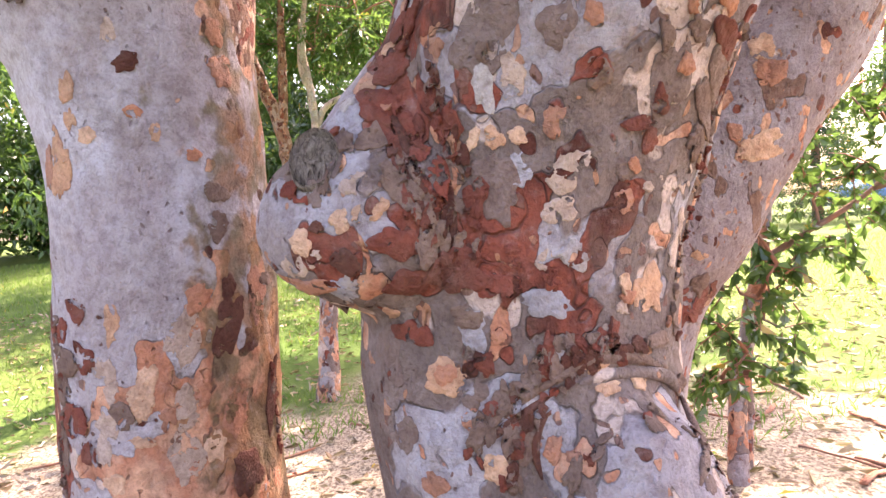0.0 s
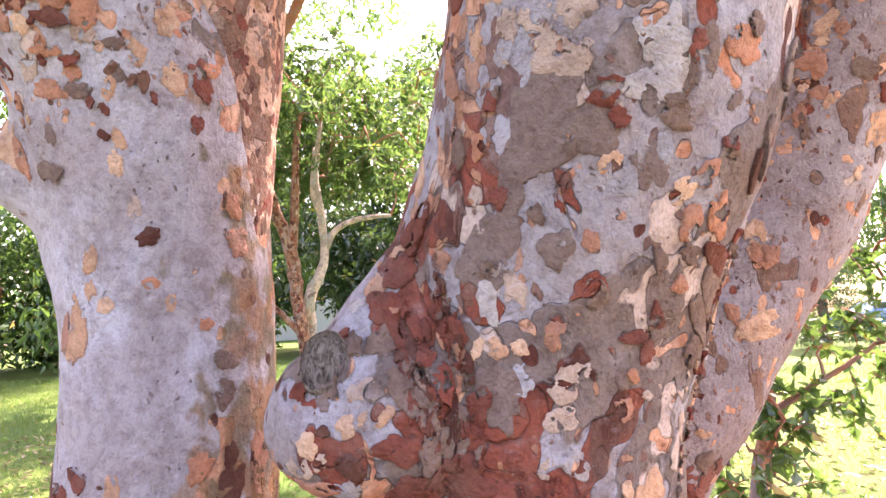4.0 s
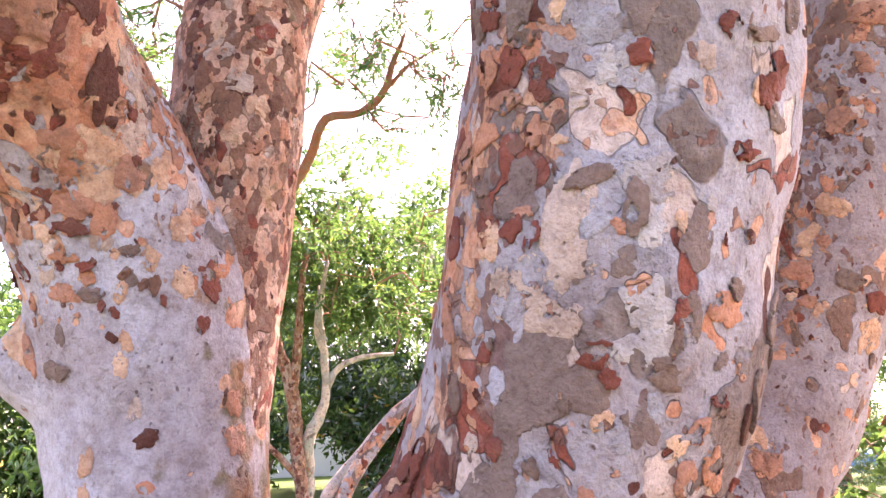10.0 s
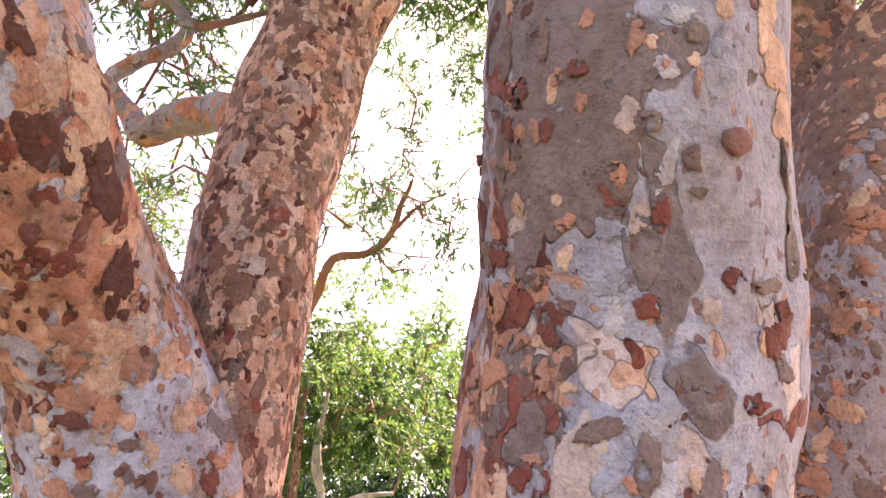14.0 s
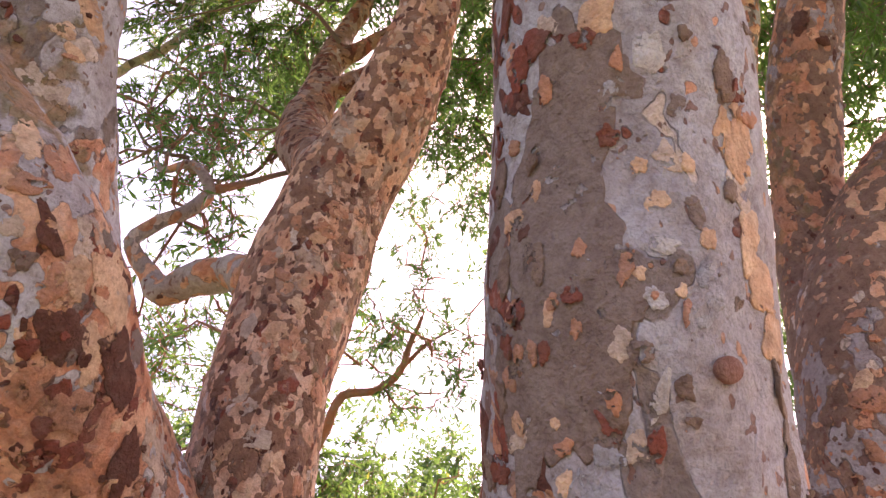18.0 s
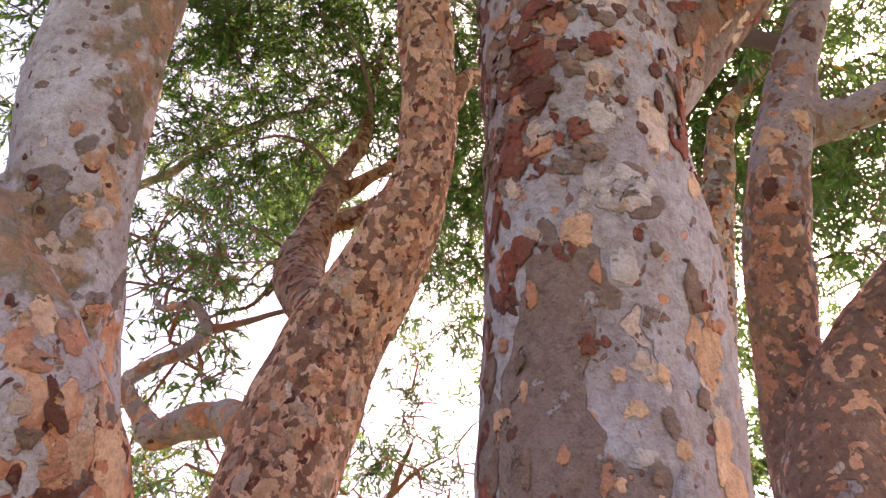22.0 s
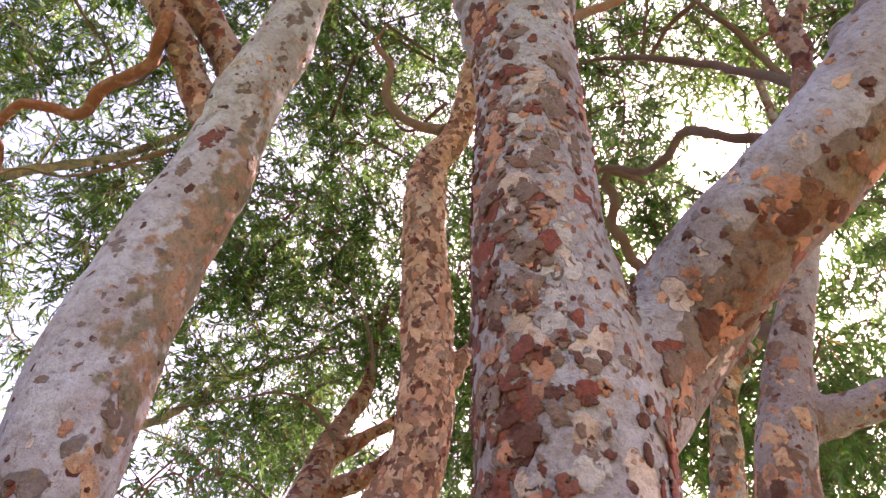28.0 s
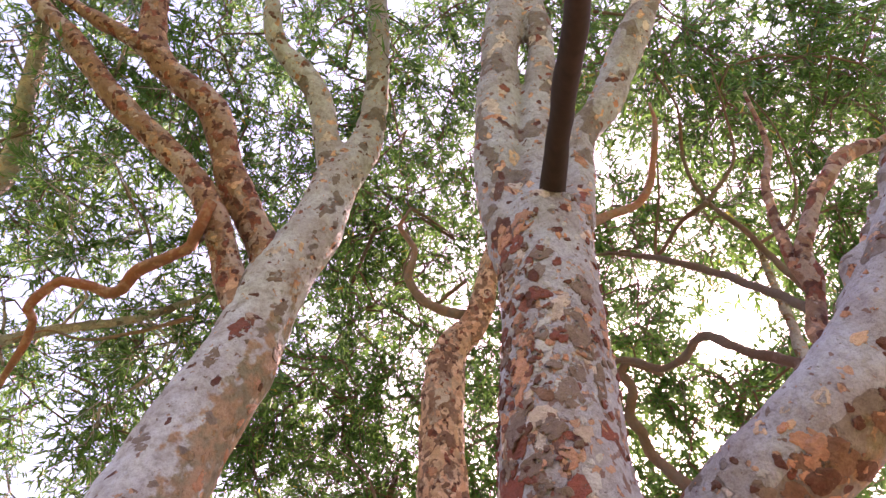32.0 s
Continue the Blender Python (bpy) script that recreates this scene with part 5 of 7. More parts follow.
# the scattered cluster is added out of view to block sun from the forked trunk
crown(tree_b, B_TRUNK[-3:], canopy(200, (0.8, 3.2), (2.4, 6.5), (7.0, 10.5), 45, 8) + [p for p in scatter(130, (2.9, 6.5, 8.3), (0.9, 1.0, 0.8)) if p[0] > 0.2 * p[1]], leaf_gum, bark_dark, *FINE, 0.5, 16)
part("leafy_twig", tube(bmesh.new(), [(-1.4, 2.23, 4.47, 0.014), (-1.5, 2.4, 4.8, 0.01), (-1.45, 2.5, 5.1, 0.006)], 6, 0.06, 0.3), bark_branch, tree_l)
crown(tree_l, [(-1.24, 2.19, 4.46), (-1.4, 2.23, 4.47), (-0.75, 2.4, 4.6), (-0.5, 2.5, 4.75), (-1.5, 2.4, 4.8), (-1.45, 2.5, 5.1)], [p for p in scatter(40, (-1.5, 2.7, 5.1), (0.3, 0.25, 0.3)) if p[0] < -1.1] + scatter(10, (-1.3, 2.5, 4.0), (0.2, 0.2, 0.3)), leaf_gum, bark_branch, 0.08, 0.24, 4, 8, 0.22, 17)


# ---------- plates of bark ----------
from mathutils.bvhtree import BVHTree

SKIN = {}
plate_rng = random.Random(11)


def skin(trunk):
    if trunk not in SKIN:
        me = trunk.data
        SKIN[trunk] = BVHTree.FromPolygons([v.co for v in me.vertices], [p.vertices for p in me.polygons])
    return SKIN[trunk]


def plate(trunk, kind, x, y, z, wide, high, tilt=None, torn=0.0):
    """One thin scalloped plate that lies on the trunk's own surface; rusty and brown ones curl off at one side."""
    tree = skin(trunk)
    spot, n, _, _ = tree.find_nearest((x, y, z))
    along = (Vector((0, -0.15, 1)) - n * n.z).normalized()
    across = along.cross(n).normalized()
    r = plate_rng
    if tilt is None:
        tilt = r.uniform(-20, 20)
    turn_c, turn_s = math.cos(radians(tilt)), math.sin(radians(tilt))
    rough, seed = (0.08 if kind == "dc" else 1.0), Vector((r.uniform(0, 50), r.uniform(0, 50), r.uniform(0, 50)))
    lean, phase = r.uniform(-0.2, 0.2), r.uniform(0, 6.28)
    long = max(wide, high)
    big = long > 0.14 or kind in ("gb", "gl", "wh", "cr")
    thick = {"dc": 0.009, "gb": 0.0016, "gl": 0.0018, "wh": 0.0022, "cr": 0.0022, "pe": 0.0026}.get(kind, 0.0034) * r.uniform(0.85, 1.2) * (0.65 if trunk is limb_m else 1.0)
    if kind in ("ru", "br", "dk", "or") and not big:
        thick += r.uniform(0.0, 0.0025)
    lift = r.uniform(0.003, 0.012) if kind in ("ru", "br", "dk") and not big and r.random() < 0.65 else 0.0
    lift = max(lift, torn * r.uniform(0.004, 0.016))
    segs = 40 if long < 0.14 else 80
    inner = [(k + 1) / (1 + int(long / 0.05)) * 0.9 for k in range(int(long / 0.05))] or [0.5]
    bm = bmesh.new()
    rings = []
    for f, up in [(f, 1.0) for f in inner] + [(0.95, 1.0), (1.0, 0.6), (0.93, -1.2)]:
        ring = []
        for k in range(segs):
            a = 2 * math.pi * k / segs
            ring_at = Vector((math.cos(a), math.sin(a), 0))
            s = f * (0.98 + rough * (0.55 * noise.noise(seed + ring_at * 0.9) + 0.34 * noise.noise(seed + ring_at * 1.9) + 0.13 * noise.noise(seed + ring_at * 4.5) + 0.07 * noise.noise(seed + ring_at * 11)))
            u, v = 0.5 * wide * s * math.cos(a), 0.5 * high * s * math.sin(a)
            u += lean * v
            p = spot + across * (u * turn_c + v * turn_s) + along * (v * turn_c - u * turn_s)
            q, m, _, _ = tree.find_nearest(p)
            curl = lift * max(0.0, math.cos(a - phase)) ** 2 * f * f
            low = curl * 0.7 - 0.002 if up < 0 and lift else up * thick
            ring.append(bm.verts.new(q + m * (low if up < 0 else up * thick + curl)))
        rings.append(ring)
    centre = bm.verts.new(spot + n * thick)
    for k in range(segs):
        bm.faces.new((centre, rings[0][k], rings[0][(k + 1) % segs]))
    for a, b in zip(rings, rings[1:]):
        for k in range(segs):
            bm.faces.new((a[k], b[k], b[(k + 1) % segs], a[(k + 1) % segs]))
    return part("bark_plate", bm, PLATE[kind], trunk)


spot, n, _, _ = skin(trunk_c).find_nearest((-0.22, 1.1, 1.44))
part("cut_branch_end", cut_end(spot + n * 0.014, n + Vector((0.1, -0.6, 0.1)), 0.041, 0.056), end_grey, trunk_c, "weathered grey cut end with cracks")
for k in range(13):
    a = 2 * math.pi * k / 13
    plate(trunk_c, plate_rng.choice(("dk", "br", "ru", "gb")), spot.x + 0.052 * math.cos(a), spot.y, spot.z + 0.066 * math.sin(a), 0.03, 0.045, None, 1.0)


def fold(trunk, kind, thick, *points):
    """A gnarled ridge of old bark: overlapping torn plates along a line on the trunk."""
    for p in spline([(*q, thick) for q in points], 0.017):
        o = Vector((plate_rng.gauss(0, 0.006), plate_rng.gauss(0, 0.006), plate_rng.gauss(0, 0.006)))
        w = thick * plate_rng.uniform(1.2, 2.4)
        plate(trunk, plate_rng.choice((kind, kind, "br", "ru")), *(p.xyz + o), w, w * plate_rng.uniform(1.1, 2.2), None, 0.6)


fold(trunk_c, "dk", 0.011, (-0.08, 1.08, 1.55), (-0.05, 1.08, 1.46), (-0.02, 1.08, 1.38), (0.0, 1.08, 1.3), (0.03, 1.08, 1.24))
fold(trunk_c, "br", 0.012, (-0.05, 1.08, 1.52), (-0.02, 1.08, 1.44), (0.015, 1.08, 1.36), (0.03, 1.08, 1.28))
fold(trunk_c, "dk", 0.009, (-0.03, 1.08, 1.5), (0.02, 1.08, 1.42), (0.04, 1.08, 1.34), (0.05, 1.08, 1.26))
fold(trunk_c, "br", 0.010, (-0.05, 1.08, 1.4), (-0.035, 1.08, 1.32), (-0.01, 1.08, 1.27))
fold(trunk_c, "dk", 0.013, (0.02, 1.07, 0.96), (0.06, 1.07, 0.99), (0.11, 1.08, 1.02), (0.15, 1.08, 1.05), (0.2, 1.07, 1.05), (0.26, 1.06, 1.06), (0.31, 1.05, 1.06), (0.34, 1.03, 1.04))
fold(trunk_c, "br", 0.014, (0.06, 1.04, 0.95), (0.09, 1.05, 0.99), (0.13, 1.06, 1.02), (0.16, 1.06, 1.04))
fold(trunk_c, "dk", 0.010, (0.06, 1.08, 0.8), (0.1, 1.08, 0.92), (0.17, 1.06, 1.0), (0.25, 1.05, 1.05), (0.36, 1.05, 1.06), (0.42, 1.08, 1.04))
fold(trunk_c, "br", 0.013, (0.0, 1.08, 0.9), (0.06, 1.08, 0.97), (0.13, 1.06, 1.03), (0.2, 1.05, 1.08), (0.33, 1.05, 1.09))
fold(trunk_c, "br", 0.011, (0.1, 1.08, 0.72), (0.13, 1.06, 0.82), (0.16, 1.05, 0.92), (0.21, 1.04, 0.98))
fold(trunk_c, "dk", 0.008, (0.04, 1.08, 0.76), (0.06, 1.08, 0.86), (0.11, 1.06, 0.95))
fold(trunk_c, "br", 0.009, (0.44, 1.1, 1.02), (0.46, 1.1, 0.9), (0.46, 1.1, 0.76))


fold(trunk_c, "br", 0.012, (0.64, 0.3, 4.2), (0.68, 0.26, 4.14), (0.66, 0.3, 4.05), (0.62, 0.3, 3.98))
fold(trunk_c, "dk", 0.009, (0.66, 0.28, 4.18), (0.7, 0.25, 4.1), (0.66, 0.28, 4.0))


def lip(trunk, thick, material, *points):
    """A swollen, wrinkled roll of bark that follows the trunk."""
    rows = []
    for i, p in enumerate(points):
        q, m, _, _ = skin(trunk).find_nearest(p)
        rows.append((*(q - m * thick * 0.25), thick * (0.35 if i in (0, len(points) - 1) else 1.0)))
    part("bark_fold", tube(bmesh.new(), rows, 14, 0.012, 0.45), material, trunk, "wrinkled roll of old bark")


lip(trunk_c, 0.013, PLATE["br"], (0.031, 1.141, 0.935), (0.07, 1.13, 0.969), (0.118, 1.122, 1.001), (0.171, 1.118, 1.026), (0.235, 1.13, 1.048), (0.31, 1.165, 1.044), (0.39, 1.24, 1.003))
lip(trunk_c, 0.009, PLATE["dk"], (0.039, 1.141, 0.916), (0.083, 1.128, 0.95), (0.131, 1.121, 0.982), (0.174, 1.119, 1.007))
lip(trunk_c, 0.012, bark_centre, (0.183, 1.12, 1.006), (0.243, 1.133, 1.02), (0.308, 1.164, 1.02), (0.381, 1.229, 0.99), (0.427, 1.282, 0.937))
lip(trunk_c, 0.012, PLATE["br"], (0.088, 1.132, 0.877), (0.085, 1.128, 0.916), (0.101, 1.124, 0.95), (0.135, 1.121, 0.972))
lip(trunk_c, 0.010, PLATE["dk"], (0.137, 1.127, 0.856), (0.131, 1.123, 0.905), (0.138, 1.121, 0.943), (0.158, 1.121, 0.975))
lip(trunk_c, 0.010, PLATE["br"], (0.378, 1.065, 0.853), (0.402, 1.112, 0.89), (0.427, 1.282, 0.937))
lip(trunk_c, 0.013, PLATE["ru"], (-0.122, 1.195, 1.511), (-0.093, 1.182, 1.483), (-0.071, 1.164, 1.446), (-0.062, 1.119, 1.394), (-0.055, 1.099, 1.347), (-0.054, 1.093, 1.302))
lip(trunk_c, 0.010, PLATE["dk"], (-0.083, 1.186, 1.497), (-0.061, 1.174, 1.46), (-0.048, 1.135, 1.413), (-0.041, 1.109, 1.365), (-0.026, 1.101, 1.318), (-0.011, 1.107, 1.272))
lip(trunk_c, 0.012, PLATE["ru"], (-0.101, 1.2, 1.525), (-0.063, 1.184, 1.495), (-0.037, 1.162, 1.452), (-0.025, 1.13, 1.402))
lip(trunk_c, 0.014, PLATE["br"], (-0.026, 1.125, 1.392), (-0.02, 1.108, 1.345), (-0.014, 1.104, 1.299), (-0.008, 1.113, 1.253))
lip(trunk_c, 0.010, PLATE["dk"], (0.015, 1.121, 1.38), (0.02, 1.115, 1.333), (0.022, 1.113, 1.288), (0.014, 1.119, 1.247))
lip(trunk_c, 0.009, PLATE["br"], (-0.185, 1.212, 1.479), (-0.156, 1.167, 1.447), (-0.147, 1.126, 1.405))


def ridge(trunk, thick, *points):
    """A pale raised crease where the bark is stretched under a limb."""
    rows = []
    for i, p in enumerate(points):
        q, m, _, _ = skin(trunk).find_nearest(p)
        rows.append((*(q + m * 0.001), thick * (0.3 if i in (0, len(points) - 1) else 1.0)))
    part("bark_crease", tube(bmesh.new(), rows, 8, 0.015, 0.25), PLATE["wh"], trunk, "pale crease of stretched bark")


ridge(trunk_c, 0.010, (0.85, 0.32, 4.11), (0.95, 0.36, 4.05), (1.03, 0.4, 3.99), (1.08, 0.45, 3.92))
ridge(trunk_c, 0.009, (0.86, 0.44, 3.97), (0.93, 0.45, 3.93), (0.97, 0.49, 3.89))
ridge(trunk_c, 0.008, (1.02, 0.2, 4.08), (1.08, 0.26, 4.03), (1.14, 0.34, 3.98))
ridge(trunk_c, 0.007, (0.88, 0.26, 4.14), (0.96, 0.3, 4.09), (1.05, 0.34, 4.02), (1.1, 0.39, 3.96))


def shed(trunk, kind, *rows):
    for row in rows:
        plate(trunk, kind, *row)


def speckle(trunk, count, kinds, size, inside, seed):
    """Small plates strewn over the seen side of a trunk."""
    pick = random.Random(seed)
    me = trunk.data
    made = 0
    while made < count:
        p = me.polygons[pick.randrange(len(me.polygons))]
        c = p.center
        if p.normal.y > 0.25 or not inside(c):
            continue
        w = size * pick.uniform(0.45, 1.3)
        plate(trunk, pick.choice(kinds), c.x, c.y, c.z, w, w * pick.uniform(0.8, 1.9), None, pick.choice((0.0, 0.6)))
        made += 1


shed(limb_m, "cr", (-0.8, 1.53, 2.73, 0.084, 0.111), (-0.57, 1.75, 2.81, 0.116, 0.083), (-0.6, 1.73, 3.51, 0.085, 0.071), (-0.6, 1.74, 2.91, 0.053, 0.042), (-0.38, 1.66, 4.09, 0.072, 0.068), (-0.66, 1.74, 3.21, 0.067, 0.094), (-0.65, 1.74, 2.94, 0.071, 0.042), (-0.04, 0.81, 6.12, 0.099, 0.166), (0, 0.77, 6.23, 0.079, 0.135))
shed(limb_m, "ch", (-0.64, 1.76, 2.52, 0.035, 0.076), (-0.83, 1.47, 2.69, 0.051, 0.14), (-0.39, 1.73, 3.77, 0.071, 0.06), (-0.45, 1.78, 3.24, 0.045, 0.073), (-0.52, 1.76, 2.94, 0.063, 0.044), (-0.46, 1.82, 2.76, 0.046, 0.053), (-0.57, 1.79, 2.5, 0.027, 0.048), (-0.26, 1.67, 4.08, 0.052, 0.051), (-0.28, 1.78, 3.87, 0.061, 0.063), (-0.49, 1.74, 3.45, 0.046, 0.039), (-0.53, 1.75, 3, 0.063, 0.043), (0.02, 1.42, 4.7, 0.042, 0.087), (-0.43, 1.78, 3.28, 0.036, 0.049), (0.03, 0.95, 5.86, 0.076, 0.108), (-0.05, 1.24, 5.24, 0.063, 0.107), (0.07, 1.4, 4.77, 0.052, 0.086), (-0.2, 1.6, 4.22, 0.054, 0.05), (-0.01, 0.67, 6.45, 0.058, 0.097))
shed(limb_m, "ch", (-0.02, 0.85, 6.05, 0.057, 0.092), (0.03, 1.07, 5.56, 0.052, 0.086), (-0.04, 0.71, 6.36, 0.06, 0.078))
shed(limb_m, "gb", (-0.74, 1.56, 2.47, 0.057, 0.045))
shed(limb_m, "or", (-0.42, 1.74, 3.64, 0.091, 0.076), (-0.52, 1.8, 2.6, 0.067, 0.053), (-0.41, 1.86, 3.01, 0.071, 0.077), (-0.34, 1.81, 3.54, 0.073, 0.074), (-0.16, 1.55, 4.34, 0.071, 0.075), (-0.04, 1.49, 4.51, 0.055, 0.107), (-0.38, 1.74, 3.74, 0.085, 0.078), (-0.62, 1.74, 3.5, 0.071, 0.071), (-0.46, 1.79, 3.1, 0.047, 0.06), (-0.35, 1.82, 3.45, 0.051, 0.088), (0.1, 1.13, 5.49, 0.071, 0.187), (-0.04, 1.38, 4.83, 0.088, 0.088), (-0.05, 1.64, 4.26, 0.078, 0.091), (0.1, 1.16, 5.42, 0.053, 0.142))
shed(limb_m, "pe", (-0.75, 1.56, 2.54, 0.08, 0.094), (-0.8, 1.52, 2.4, 0.075, 0.066), (-0.63, 1.74, 2.99, 0.056, 0.089), (-0.55, 1.74, 3.19, 0.084, 0.063), (-0.49, 1.75, 3.41, 0.073, 0.069), (-0.59, 1.76, 2.62, 0.05, 0.052), (-0.5, 1.85, 2.47, 0.057, 0.051), (-0.34, 1.64, 4.3, 0.077, 0.073), (-0.14, 1.5, 4.52, 0.058, 0.081), (-0.44, 1.74, 3.6, 0.079, 0.074), (-0.49, 1.75, 3.31, 0.073, 0.066), (-0.37, 1.71, 3.93, 0.05, 0.063), (-0.51, 1.76, 3.1, 0.071, 0.06), (-0.09, 1.42, 4.79, 0.105, 0.091), (-0.03, 1.08, 5.54, 0.095, 0.123), (0.04, 1.29, 5.05, 0.063, 0.13), (0, 1.49, 4.54, 0.06, 0.077), (-0.1, 1.54, 4.37, 0.074, 0.071))
shed(limb_m, "pe", (-0.29, 1.64, 4.13, 0.072, 0.064), (0.06, 0.77, 6.3, 0.068, 0.179), (-0.1, 0.99, 5.85, 0.103, 0.143), (0.05, 0.93, 5.92, 0.073, 0.183), (-0.04, 1, 5.75, 0.076, 0.168), (-0.06, 1.13, 5.47, 0.084, 0.109), (0.1, 0.67, 6.6, 0.144, 0.127))
shed(trunk_c, "br", (0.95, 0.03, 4.02, 0.057, 0.066), (1, 0.1, 3.97, 0.06, 0.063), (1, 0.07, 3.98, 0.039, 0.044), (0.95, 0.2, 3.94, 0.055, 0.057))
shed(trunk_c, "cr", (1.04, -0.16, 4.17, 0.025, 0.027), (1.13, -0.22, 4.15, 0.048, 0.042))
shed(trunk_c, "dk", (1.19, -0.21, 4.1, 0.025, 0.033), (0.84, 0.07, 4.11, 0.02, 0.029), (0.9, 0, 4.12, 0.02, 0.025), (1.21, -0.18, 4.07, 0.038, 0.037), (0.85, 0.09, 4.04, 0.027, 0.028), (1.34, -0.38, 4.23, 0.041, 0.035))
shed(trunk_c, "dk", (0.22, -0.54, 5.79, 0.06, 0.146))
shed(trunk_c, "or", (1.03, -0.05, 4.04, 0.03, 0.043), (0.84, 0.14, 4, 0.028, 0.03), (0.92, 0.24, 3.93, 0.067, 0.062), (1.06, -0.02, 4.02, 0.034, 0.042), (0.85, 0.17, 3.98, 0.028, 0.027), (0.3, -0.44, 5.41, 0.046, 0.126), (0.24, -0.36, 5.41, 0.11, 0.163), (0.65, -0.5, 5.6, 0.062, 0.177), (0.67, -0.71, 6.03, 0.055, 0.176))
shed(trunk_c, "pe", (1.04, -0.14, 4.12, 0.029, 0.03), (1.28, -0.37, 4.27, 0.063, 0.045), (0.31, -0.69, 6.09, 0.073, 0.156))
shed(trunk_l, "br", (-0.99, 0.47, 5.84, 0.079, 0.103))
shed(trunk_l, "cr", (-1.09, 0.98, 3.57, 0.044, 0.098), (-1.14, 0.96, 3.55, 0.046, 0.055), (-1.08, 0.99, 3.57, 0.047, 0.08), (-1.17, 0.94, 3.59, 0.073, 0.053), (-1.15, 0.01, 6.42, 0.111, 0.14))
shed(trunk_l, "gb", (-1.14, 0.53, 5.22, 0.044, 0.057), (-1.34, 0.73, 4.21, 0.068, 0.033), (-1.31, 0.66, 4.47, 0.037, 0.038), (-1.15, 0.75, 4.36, 0.036, 0.044), (-1.35, 0.55, 4.93, 0.063, 0.047), (-1.18, 0.66, 4.66, 0.034, 0.038), (-1.06, 0.35, 5.89, 0.042, 0.133), (-1.13, 0.56, 5.21, 0.046, 0.053), (-1.02, 0.28, 6.12, 0.073, 0.169), (-1.38, 0.54, 4.98, 0.088, 0.046), (-1.25, 0.65, 4.56, 0.034, 0.033), (-1.22, 0.62, 4.76, 0.039, 0.037), (-1.27, 0.68, 4.37, 0.039, 0.03), (-0.9, -0.35, 7.25, 0.062, 0.144), (-0.92, -0.17, 6.89, 0.047, 0.15))
shed(trunk_l, "or", (-1.1, 0.88, 3.93, 0.019, 0.036), (-1.08, 0.96, 3.71, 0.042, 0.023), (-1.11, 0.75, 4.54, 0.027, 0.049), (-1.09, 0.7, 4.96, 0.033, 0.076), (-1.01, 0.52, 5.56, 0.037, 0.093))
shed(trunk_l, "or", (-1.04, 0.65, 5.37, 0.047, 0.074), (-1.11, 0.79, 4.27, 0.024, 0.042), (-1.07, 0.75, 5.22, 0.067, 0.064), (-1.09, 0.72, 4.91, 0.045, 0.07), (-1.02, 0.62, 5.48, 0.063, 0.093), (-1.08, 0.82, 4.65, 0.042, 0.06), (-1.07, 0.88, 4.43, 0.054, 0.054), (-1.27, 0.06, 6.46, 0.072, 0.093), (-1.53, -0.13, 6.56, 0.038, 0.093))
shed(trunk_l, "pe", (-1.13, 0.9, 3.77, 0.025, 0.025), (-1.07, 0.91, 3.95, 0.025, 0.047), (-1.05, 0.97, 3.88, 0.023, 0.036))
shed(trunk_l, "pe", (-1.08, 0.96, 3.71, 0.012, 0.015), (-1.12, 0.91, 3.78, 0.027, 0.041), (-1.08, 0.91, 3.9, 0.019, 0.053), (-1.09, 0.87, 4, 0.015, 0.027), (-1.14, 0.79, 4.14, 0.019, 0.018), (-0.99, -0.01, 6.52, 0.033, 0.081))
shed(trunk_l, "ru", (-1.18, 0.32, 5.82, 0.094, 0.168), (-1.19, 0.31, 5.85, 0.09, 0.156))
shed(trunk_r, "cr", (2.12, 0.98, 5.65, 0.07, 0.129))
shed(trunk_r, "dk", (1.57, 1.43, 4.44, 0.074, 0.117), (1.64, 1.45, 4.33, 0.057, 0.056), (1.97, 1.1, 5.28, 0.09, 0.115))
shed(trunk_r, "or", (0.85, 1.71, 1.6, 0.052, 0.056), (1.06, 1.56, 2.3, 0.043, 0.043), (0.96, 1.63, 2.08, 0.059, 0.058), (0.98, 1.63, 2, 0.043, 0.036), (0.83, 1.71, 1.61, 0.051, 0.059), (1.12, 1.52, 2.46, 0.09, 0.09), (1.18, 1.48, 2.61, 0.046, 0.061), (1.27, 1.45, 2.99, 0.067, 0.103), (1.22, 1.45, 2.74, 0.095, 0.094), (1.51, 1.52, 4.32, 0.065, 0.171), (1.48, 1.65, 4, 0.096, 0.209), (1.4, 1.79, 3.73, 0.095, 0.221), (1.84, 1.18, 5.06, 0.091, 0.144), (1.57, 1.45, 4.36, 0.101, 0.142), (1.49, 1.61, 4.12, 0.101, 0.158))
shed(trunk_r, "pe", (0.81, 1.74, 1.42, 0.114, 0.058), (0.66, 1.77, 1.16, 0.043, 0.023), (0.83, 1.72, 1.67, 0.049, 0.07), (1.07, 1.56, 2.23, 0.057, 0.043), (0.99, 1.6, 2.16, 0.058, 0.043), (1.14, 1.65, 1.9, 0.1, 0.086), (1.02, 1.59, 2.19, 0.036, 0.036), (0.81, 1.73, 1.43, 0.111, 0.06), (1.21, 1.45, 2.79, 0.047, 0.08), (1.05, 1.57, 2.25, 0.073, 0.058), (1.63, 1.35, 4.56, 0.074, 0.09), (1.62, 1.32, 4.69, 0.085, 0.128), (1.78, 1.26, 4.74, 0.097, 0.096))
shed(trunk_r, "ru", (0.67, 1.83, 1.02, 0.145, 0.098), (1.15, 1.62, 1.98, 0.081, 0.057))
shed(limb_m, "br", (-0.68, 1.77, 2.57, 0.043, 0.203, -18), (-0.59, 1.79, 2.46, 0.047, 0.084, 2))
shed(limb_m, "dk", (-0.65, 1.77, 2.52, 0.026, 0.15, -13))
